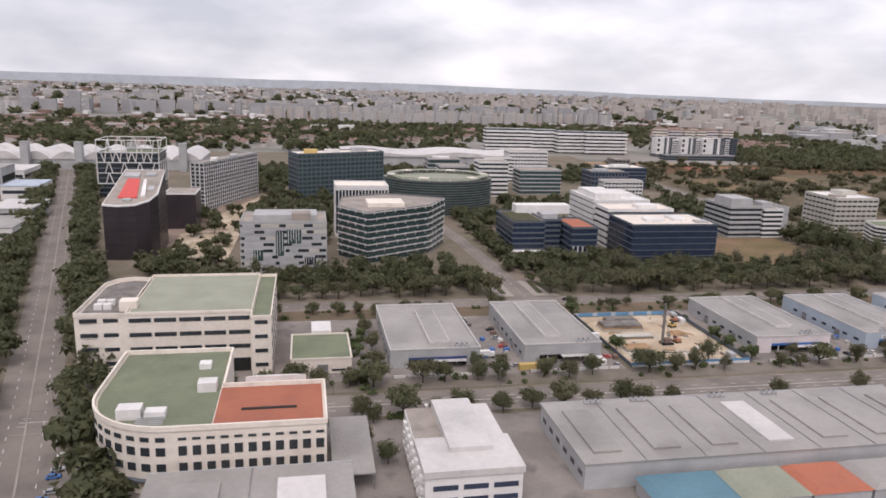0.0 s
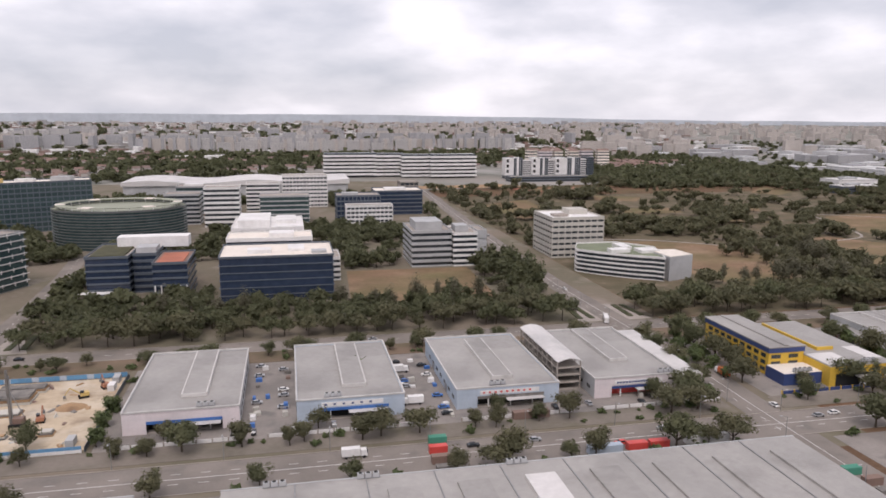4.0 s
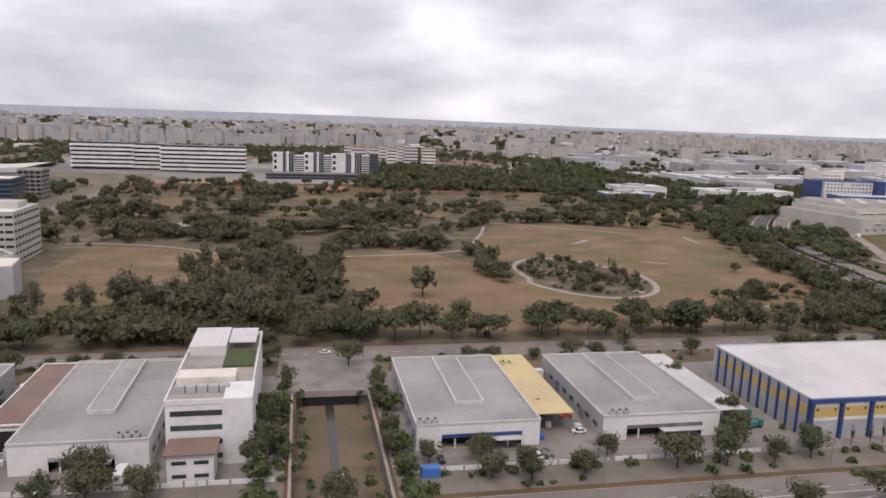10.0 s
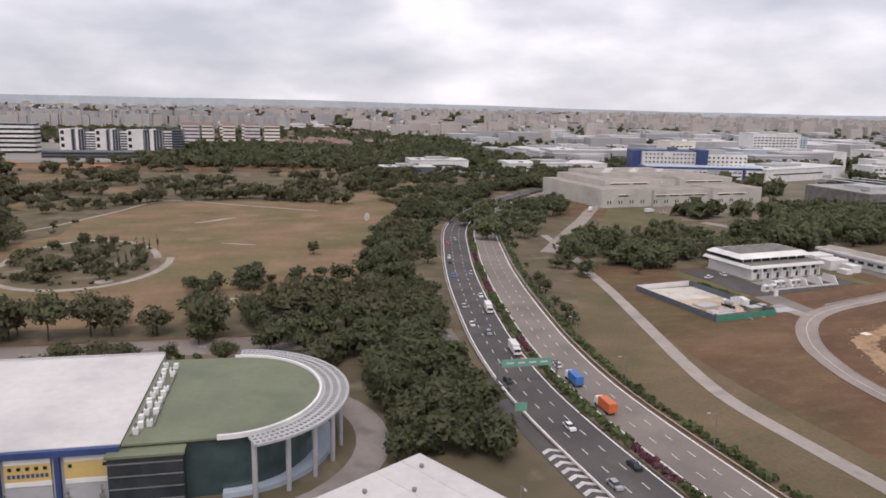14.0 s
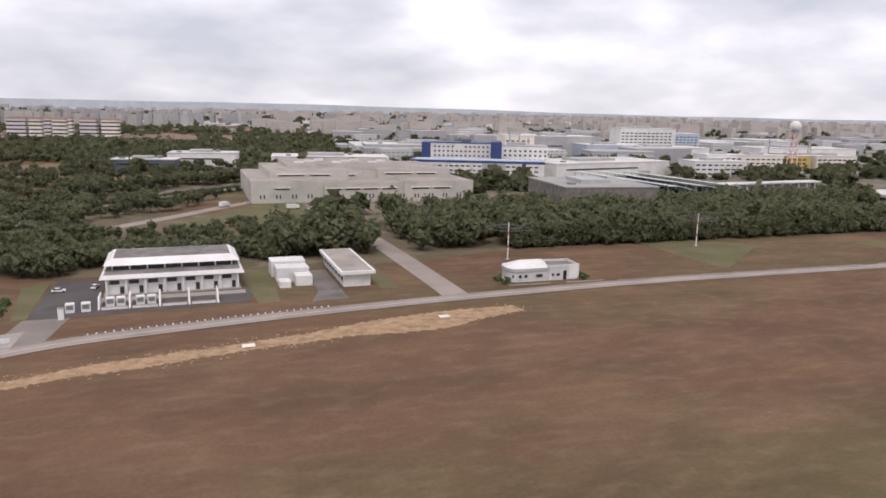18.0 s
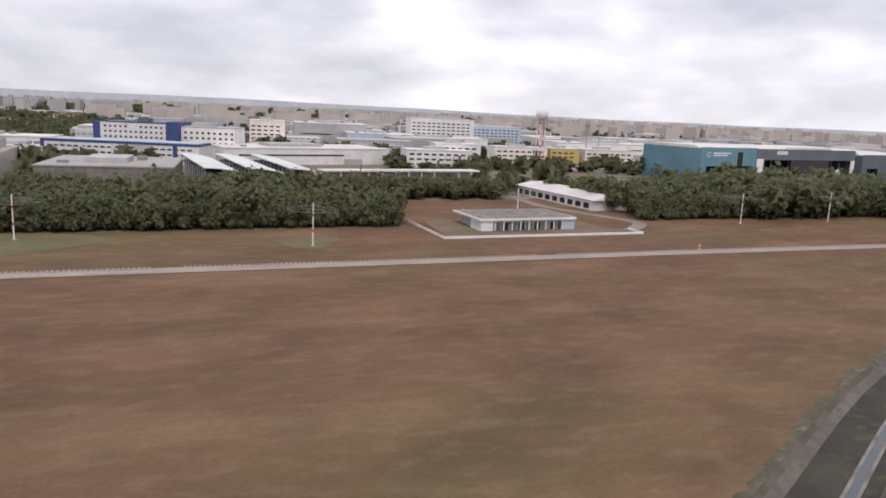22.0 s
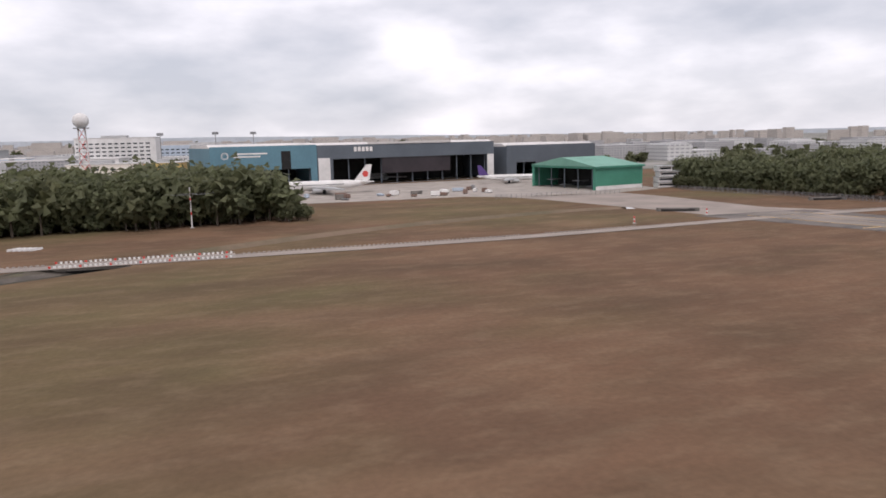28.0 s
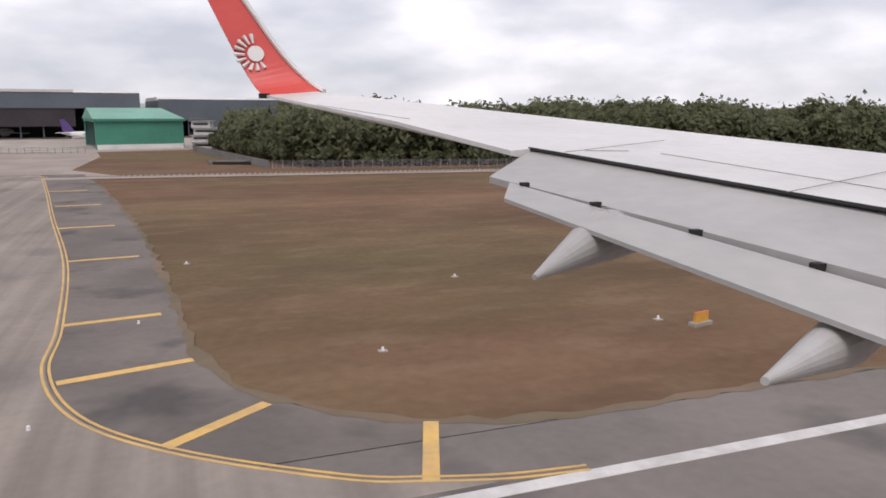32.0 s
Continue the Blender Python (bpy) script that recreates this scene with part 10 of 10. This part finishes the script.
for x, y, a in along(FW, 34, 10):
    lamp_post(x, y + 10.4, a + 180)
for x, y, a in along(CW, 36, 20):
    lamp_post(x - 8.2, y, a)
for x, y, a in along(offset(MID, -18.6), 40, 30)[:14]:
    lamp_post(x, y, a)
sgn = thing("gantry_sign", "green overhead road sign on a steel gantry", "road sign", 1061, 181, -8)
part("beam", MB().box(-9, 9, -0.3, 0.3, 6.4, 6.9), STEEL, sgn)
part("panel", MB().box(-8, 7, -0.5, -0.35, 5.6, 7.9), GREENL, sgn, "green sign panel")
for x in (-9, 9):
    part("post", MB().box(x - 0.25, x + 0.25, -0.25, 0.25, 0, 6.9), STEEL, sgn)
for i in range(4):
    share("text_bar", unit_box(2.2, 0.05, 0.4, WHITE), sgn, -5.5 + i * 3.4, -0.53, 6.6)
sgn = thing("roadside_sign", "small green road sign on a post", "road sign", 1047.5, 158, -10)
part("panel", MB().box(-1.6, 1.6, -0.1, 0, 3.0, 5.4), GREENL, sgn)
part("post", MB().box(-0.1, 0.1, 0, 0.15, 0, 5.4), STEEL, sgn)

# airfield small things
SIGNY = mat("orange_yellow_sign", (0.62, 0.32, 0.05), (0.55, 0.28, 0.05), 0.5, 0.5, 0.02, 2)
for x, y, m in ((2281.9, 49.6, SIGNY), (2184.9, 98.9, DARK)):
    t = thing("taxi_guidance_sign", "orange-yellow airfield guidance sign on a pale base" if m is SIGNY else "dark airfield guidance sign on a pale base", "airfield sign", x, y, 10)
    part("panel", MB().box(-0.8, 0.8, -0.12, 0.12, 0.3, 1.15), m, t)
    part("frame", MB().box(-0.85, 0.85, -0.09, 0.09, 1.15, 1.2), ORANGE, t)
    part("base", MB().box(-1.1, 1.1, -0.4, 0.4, 0, 0.3), CONC, t)
for x, y in ((2268.4, 74.2), (2279.4, 52.2), (2240.3, 91.4), (2162.4, 93.3), (2164.8, 49.3), (2150, 70), (2176, 46), (2074, 68), (2254, 52), (2236, 66), (2231, 45)):
    t = thing("airfield_light", "small pale airfield light on a concrete pad", "airfield light", x, y, 0, 0, "airfield lights")
    part("pad", MB().box(-0.35, 0.35, -0.3, 0.3, 0, 0.08), CONC, t)
    part("lamp", MB().tube((0, 0, 0.08), (0, 0, 0.36), 0.14, 0.1), WHITE, t)
LID = random.Random(5)
for x, y in ((2187.4, 46.2), (2189.7, 46.3), (2187.5, 44.1), (2189.4, 43.9), (2194.6, 47.2), (2194.9, 45.3), (2192.7, 44.3), (2193.0, 42.9), (2195.0, 42.0), (2195.0, 40.3), (2194.8, 43.7)):
    k = LID.uniform(0.4, 0.55)
    t = MB().prism([(-k, -0.35), (k * 0.9, -0.4), (k, 0.35), (-k * 0.8, 0.38)], 0, 0.08).ob("cable_pit_lid", LID.choice((CONC, CONC, DIRTY)), m=pose(x, y, 0, 0, 0, LID.uniform(-15, 25)))
    tagged(t, "small weathered pit lid sunk in the grass", "pit lid", "pit lids")


def scar(pts, w):
    """A ragged backfilled trench line."""
    line = [(x, y) for x, y, _ in along(pts, 1.1)]
    lf, rt = offset(line, w / 2), offset(line, -w / 2)
    lf = [offset(line, w * LID.uniform(0.25, 0.75))[i] for i in range(len(line))]
    rt = [offset(line, -w * LID.uniform(0.25, 0.75))[i] for i in range(len(line))]
    mb = MB()
    for i in range(len(line) - 1):
        mb.quad((*rt[i], 0.03), (*rt[i + 1], 0.03), (*lf[i + 1], 0.03), (*lf[i], 0.03))
    tagged(mb.ob("trench_scar", SOIL), "pale backfilled trench scar in the grass", "soil", kind="structure")


for edge_line in (tw_l[6:], tw_r[:-4]):
    line = [(x, y) for x, y, _ in along(edge_line, 1.6)]
    mb = MB()
    lf = [offset(line, LID.uniform(-0.1, 0.7))[i] for i in range(len(line))]
    rt = [offset(line, -LID.uniform(0.1, 0.9))[i] for i in range(len(line))]
    for i in range(len(line) - 1):
        mb.quad((*rt[i], 0.1), (*rt[i + 1], 0.1), (*lf[i + 1], 0.1), (*lf[i], 0.1))
    tagged(mb.ob("weedy_edge", EARTH), "ragged weedy edge where grass meets asphalt", "grass", kind="structure")
LEG_A = [(2185.8, 115), (2186.4, 105), (2188.5, 93.4), (2190.5, 83), (2191.6, 73), (2193.4, 64)]
LEG_B = [(2194.6, 64.2), (2184, 66.2), (2174, 70.8), (2163, 77.5)]
scar(LEG_A, 1.2)
scar(LEG_B, 0.8)
clods("trench_clods", "pale broken clods along the trench", [q[:2] for q in along(LEG_A, 0.25)] + [q[:2] for q in along(LEG_B, 0.35)] + [(2193, 64.5)] * 40, 0.55, SOIL, 0.4)
br = thing("culvert_bridge", "low road bridge with red and white striped railing", "bridge", 1951, 229.5, -5)
part("deck", MB().box(-24, 26, -4.4, 4.4, -0.9, 0.12), CONC, br)
# near-black strip below the deck, shade put into its colour
part("dark_underside", MB().box(-20, 22, -4.2, -4.0, -1.8, -0.9), DARK, br)
for k, y in enumerate((-4.2, 4.2)):
    for i in range(38):
        share("rail_panel", unit_box(0.62, 0.12, 0.6, WHITE if i % 6 else REDP), br, -24 + i * 1.32, y, 0.13)
    part("rail_beam", MB().box(-24.5, 26, y - 0.05, y + 0.05, 0.5, 0.62), STEEL, br)
for k, (x, y, a) in enumerate([q for q in along(offset(PERI, 4.6), 1.15) if 1219 < q[0] < 1292]):
    t = new("marker_block", unit_box(0.5, 0.3, 0.4, WHITE if k % 2 else DIRTY))
    t.matrix_basis = pose(x, y, 0, 0, 0, a)
    tagged(t, "small white concrete marker block beside the road" if k % 2 else "small dark concrete marker block beside the road", "marker block", "marker blocks along the airfield road")
for x, y in ((1744, 240), (2166, 240), (2124, 231)):
    t = thing("marker_post", "short red and white marker post", "marker post", x, y)
    for k in range(4):
        part("band", MB().tube((0, 0, k * 0.7), (0, 0, k * 0.7 + 0.7), 0.3), REDP if k % 2 else WHITE, t)
    part("foot", MB().box(-0.6, 0.6, -0.6, 0.6, 0, 0.2), CONC, t)
for x, y, rz in ((2166, 258, -32), (2258, 262, -20)):
    t = thing("drain_headwall", "dark concrete drain headwall", "headwall", x, y, rz)
    part("wall", MB().box(-9, 9, 0, 0.8, 0, 1.6), DIRTY, t)
    part("slot", MB().box(-7, 7, -0.1, 0.0, 0.1, 1.0), DARK, t)
t = thing("white_portacabins", "stack of white site cabins with railed decks beside the green hangar", "cabins", 2247, 376, -14)
for k, (x0, x1) in enumerate(((0, 13), (0, 12), (1, 13), (0, 9))):
    part("cabin", MB().box(x0, x1, 1.5, 9, 0.2 + 3.4 * k, 3.0 + 3.4 * k), WHITE, t)
    part("deck", MB().box(x0 - 0.5, x1 + 1, 0, 9.3, 3.1 + 3.4 * k, 3.4 + 3.4 * k), GREYW, t)
    part("window_row", MB().box(x0 + 1, x1 - 1, 1.35, 1.5, 1.4 + 3.4 * k, 2.3 + 3.4 * k), GLASS, t)
    part("rail", MB().tube((x0 - 0.4, 0.1, 4.4 + 3.4 * k), (x1 + 0.9, 0.1, 4.4 + 3.4 * k), 0.06), STEEL, t)
part("stair", MB().prism([(9.5, -1.2), (13, -1.2), (13, -0.1), (9.5, -0.1)], 0, 0.3, [(12.4, -1.2), (13, -1.2), (13, -0.1), (12.4, -0.1)]).tube((9.5, -0.6, 0.2), (13, -0.6, 3.4), 0.3), STEEL, t)


# pallets, crates and drums in the factory yards
Y = random.Random(71)
STACKS = [MB().box(-1.1, 1.1, -0.9, 0.9, 0, 0.15).box(-1.0, 1.0, -0.8, 0.8, 0.15, 1.3).mesh("piece", m) for m in (DIRTY, BEIGE, BLUE, ROOFB, WHITE)]
STACK_LABELS = ("grey weathered goods stacked on a pallet", "beige crates stacked on a pallet", "blue drums wrapped on a pallet", "brown timber stacked on a pallet", "white wrapped goods on a pallet")
for u0, u1, v0, v1, n in ((79, 94, 288, 360, 16), (134, 142, 288, 360, 10), (255, 269, 290, 360, 14), (314, 329, 288, 360, 14), (589, 603, 290, 360, 14), (750, 768, 290, 352, 12), (405, 434, 290, 360, 14), (225, 250, 150, 240, 14), (300, 340, 230, 246, 12), (314, 328, 165, 242, 22)):
    for _ in range(n):
        k = Y.randrange(5)
        o = new("loaded_pallet", STACKS[k])
        o.matrix_basis = pose(*L(Y.choice((u0 + Y.uniform(0, 2), u1 - Y.uniform(0, 2), Y.uniform(u0, u1))), Y.uniform(v0, v1)), 0.06, 0, 0, -TURN + Y.choice((0, 90, 12)))
        o.scale = (Y.uniform(0.7, 1.4), Y.uniform(0.7, 1.4), Y.uniform(0.6, 1.6))
        tagged(o, STACK_LABELS[k], "loaded pallet", "goods in the yards")

for i in range(5):
    o = MB().prism([(-0.35, -2.6), (0.35, -2.6), (0.35, 2.6), (-0.35, 2.6)], 0, 0.7, [(-0.2, -2.5), (0.2, -2.5), (0.2, 2.5), (-0.2, 2.5)]).ob("barrier_block", WHITE, m=pose(1910.5 + i * 1.7, 275 - i * 0.7, 0, 0, 0, -38))
    tagged(o, "long white concrete barrier block lying on grass", "barrier block", "white barrier blocks")

# plant and spoil inside the works yard
WK = random.Random(14)
for k in range(16):
    o = MB().prism([(-1.2, -0.6), (1.3, -0.5), (1.1, 0.6), (-1.3, 0.5)], 0, 0.6, [(-0.9, -0.3), (0.9, -0.3), (0.8, 0.3), (-0.9, 0.3)]).ob("spoil_mound", (SOIL, DIRTY, BEIGE, ROOFB)[k % 4], m=pose(WK.uniform(1162, 1186), WK.uniform(213, 238), 0.09, 0, 0, WK.uniform(0, 180)))
    o.scale = (WK.uniform(0.5, 1.6), WK.uniform(0.5, 1.6), WK.uniform(0.5, 1.5))
    tagged(o, "small mound of spoil in the works yard", "spoil", "spoil in the works yard")
mx = thing("cement_mixer_lorry", "grey cement mixer lorry parked in the works yard", "lorry", 1178, 231, 80, 0.09)
part("chassis", MB().box(-3.6, 3.8, -1.0, 1.0, 0.6, 1.0), TYRE, mx)
part("cab", MB().prism([(2.0, -1.1), (3.9, -1.1), (3.9, 1.1), (2.0, 1.1)], 1.0, 2.8, [(2.0, -1.0), (3.6, -1.0), (3.6, 1.0), (2.0, 1.0)]), WHITE, mx)
part("drum", MB().tube((1.6, 0, 1.9), (-0.8, 0, 2.3), 0.9, 1.25, 14).tube((-0.8, 0, 2.3), (-3.4, 0, 2.9), 1.25, 0.5, 14), GREYW, mx)
for x in (-2.6, -1.3, 2.8):
    for y in (-0.95, 0.95):
        part("wheel", MB().tube((x, y - 0.15, 0.5), (x, y + 0.15, 0.5), 0.5, None, 10), TYRE, mx)

# ---- the aircraft's left wing, as it stands at the end of the approach ----
WSKIN = mat("wing_white_grey_paint", (0.63, 0.612, 0.595), (0.56, 0.543, 0.525), 0.35, 0.35, 0.05, 6, vary=0.02, spec=0.5, stain=((0.40, 0.39, 0.38), 0.8, 0.4))
# flap grey, taken darker in the base colour for shading on the undersides
FSKIN = mat("flap_grey_with_shade", (0.39, 0.377, 0.362), (0.32, 0.308, 0.295), 0.5, 0.4, 0.05, 6, vary=0.02, spec=0.5, stain=((0.33, 0.32, 0.31), 1.0, 0.4))
wing = thing("airliner_wing", "white airliner wing with lowered flaps and red upturned tip", "aircraft wing", 2240, 0, 0, 18.17)


def plate(name, pts, thick, material, label="", parent=None):
    """A thin panel: its upper corners, and its depth downwards."""
    mb, n = MB(), len(pts)
    mb.v = [tuple(p) for p in pts] + [(x, y, z - d) for (x, y, z), d in zip(pts, thick)]
    mb.f = [tuple(range(n)), tuple(range(2 * n - 1, n - 1, -1))] + [(i, i + n, (i + 1) % n + n, (i + 1) % n) for i in range(n)]
    return part(name, mb, material, parent or wing, label)


plate("main_panel", [(1.79, 15.55, 0.33), (3.0, 15.6, 0.40), (7.29, 5.87, -0.44), (9.2, 1.7, -0.78), (5.0, 1.5, -0.80), (4.38, 3.48, -0.63), (3.48, 6.8, -0.37), (3.13, 6.62, -0.38), (2.85, 9.74, -0.13)],
      (0.05, 0.12, 0.5, 0.8, 0.25, 0.2, 0.12, 0.05, 0.05), WSKIN)
plate("flap", [(3.42, 6.8, -0.40), (2.67, 6.1, -0.58), (3.4, 2.66, -0.84), (3.62, 1.5, -0.93), (4.92, 1.5, -0.84), (4.32, 3.48, -0.66)], (0.12, 0.06, 0.06, 0.06, 0.2, 0.2), FSKIN, "lowered grey flap")
plate("aft_flap", [(2.70, 5.73, -0.60), (2.41, 5.21, -0.67), (2.91, 2.24, -0.99), (3.02, 1.5, -1.05), (3.56, 1.5, -0.97), (3.34, 2.62, -0.88)], (0.07, 0.03, 0.03, 0.03, 0.08, 0.08), FSKIN, "second lowered flap")
for a, b in (((3.55, 6.3, -0.395), (5.3, 7.1, -0.33)), ((4.15, 4.1, -0.58), (6.3, 4.9, -0.52)), ((4.6, 2.6, -0.70), (7.0, 3.4, -0.64)), ((4.6, 6.2, -0.42), (5.6, 2.0, -0.755)), ((2.3, 12.6, 0.10), (3.1, 9.9, -0.11)), ((3.9, 6.5, -0.395), (4.35, 6.4, -0.40))):
    part("panel_line", MB().tube((a[0], a[1], a[2] + 0.01), (b[0], b[1], b[2] + 0.01), 0.004, None, 5), STEEL, wing, "dark panel joint")
for f in (0.06, 0.33, 0.62, 0.88):
    x, y, z = 2.72 + 0.66 * f, 5.75 - 3.13 * f, -0.57 - 0.28 * f
    part("flap_hinge", MB().box(x - 0.035, x + 0.035, y - 0.028, y + 0.028, z - 0.05, z - 0.002), DARK, wing, "dark hinge fitting")
for root, tip, s in (((2.85, 4.48, -0.88), (1.98, 3.83, -0.98), 0.19), ((3.14, 2.66, -1.15), (2.14, 2.14, -1.05), 0.14)):
    mb = MB()
    mb.tube((root[0] + 0.9, root[1] + 0.4, root[2] - 0.02), root, s * 0.7, s, 18).tube(root, tip, s, 0.018, 18)
    part("flap_track_fairing", mb, FSKIN, wing, "pointed canoe-shaped fairing")
tip = MB()
sec = [((1.79, 15.55, 0.33), (3.0, 15.62, 0.42)), ((1.66, 15.95, 0.46), (2.78, 16.0, 0.62)), ((1.37, 16.25, 1.01), (2.25, 16.28, 1.21)), ((0.81, 16.6, 2.28), (1.54, 16.62, 2.32)), ((0.62, 16.7, 2.75), (1.15, 16.7, 2.78))]
full = [sec[0]] + sec + [sec[-1]]
fine = []
for i in range(1, len(full) - 2):
    for k in range(6):
        t = k / 6
        row = []
        for j in (0, 1):
            p0, p1, p2, p3 = (Vector(full[i + m][j]) for m in (-1, 0, 1, 2))
            row.append(tuple(0.5 * (2 * p1 + (p2 - p0) * t + (2 * p0 - 5 * p1 + 4 * p2 - p3) * t * t + (3 * p1 - p0 - 3 * p2 + p3) * t ** 3)))
        fine.append(tuple(row))
sec = fine + [sec[-1]]
for (a, b), (c, d) in zip(sec, sec[1:]):
    tip.quad(a, b, d, c)
    tip.quad(*[(x, y + 0.09, z) for x, y, z in (c, d, b, a)])
    tip.quad(*[p for p in (b, (b[0], b[1] + 0.09, b[2]), (d[0], d[1] + 0.09, d[2]), d)])
    tip.quad(*[p for p in ((a[0], a[1] + 0.09, a[2]), a, c, (c[0], c[1] + 0.09, c[2]))])
wt = part("upturned_tip", tip, REDP, wing, "red upturned wing tip")
edge = MB()
for (_, b), (_, d) in zip(sec[::2], sec[2::2]):
    edge.tube((b[0], b[1] - 0.03, b[2]), (d[0], d[1] - 0.03, d[2]), 0.055, None, 6)
part("white_leading_edge", edge, WHITE, wt)
part("emblem_disc", MB().tube((1.70, 16.24, 1.20), (1.70, 16.31, 1.18), 0.17, None, 24), WHITE, wt, "plain white disc")
for i in range(10):
    a = radians(95 + i * 23)
    c, sn = math.cos(a), math.sin(a)
    part("emblem_stroke", MB().tube((1.68 + 0.21 * c, 16.26 + 0.05 * sn, 1.20 + 0.21 * sn), (1.66 + 0.40 * c, 16.26 + 0.1 * sn, 1.22 + 0.38 * sn), 0.022, 0.045, 6), WHITE, wt, "white stroke of the fan")
# near-black strips laid along the flap gap to draw its shade
for a, b in (((3.42, 6.8, -0.375), (4.36, 3.48, -0.635)), ((4.36, 3.48, -0.635), (4.97, 1.5, -0.805))):
    part("flap_seal", MB().tube(a, b, 0.022, None, 6), DARK, wing, "dark strip painted as the shade in the gap along the flap")
part("tail_light", MB().box(1.66, 1.86, 15.5, 15.7, 0.26, 0.36), DARK, wt)


# The whole place is drawn at one reduced scale, so that the flight keeps to the pace allowed.
for ob in list(scene.objects):
    if ob.parent is None and ob.type in {"MESH", "EMPTY"}:
        ob.matrix_basis = Matrix.Scale(SCALE, 4) @ ob.matrix_basis
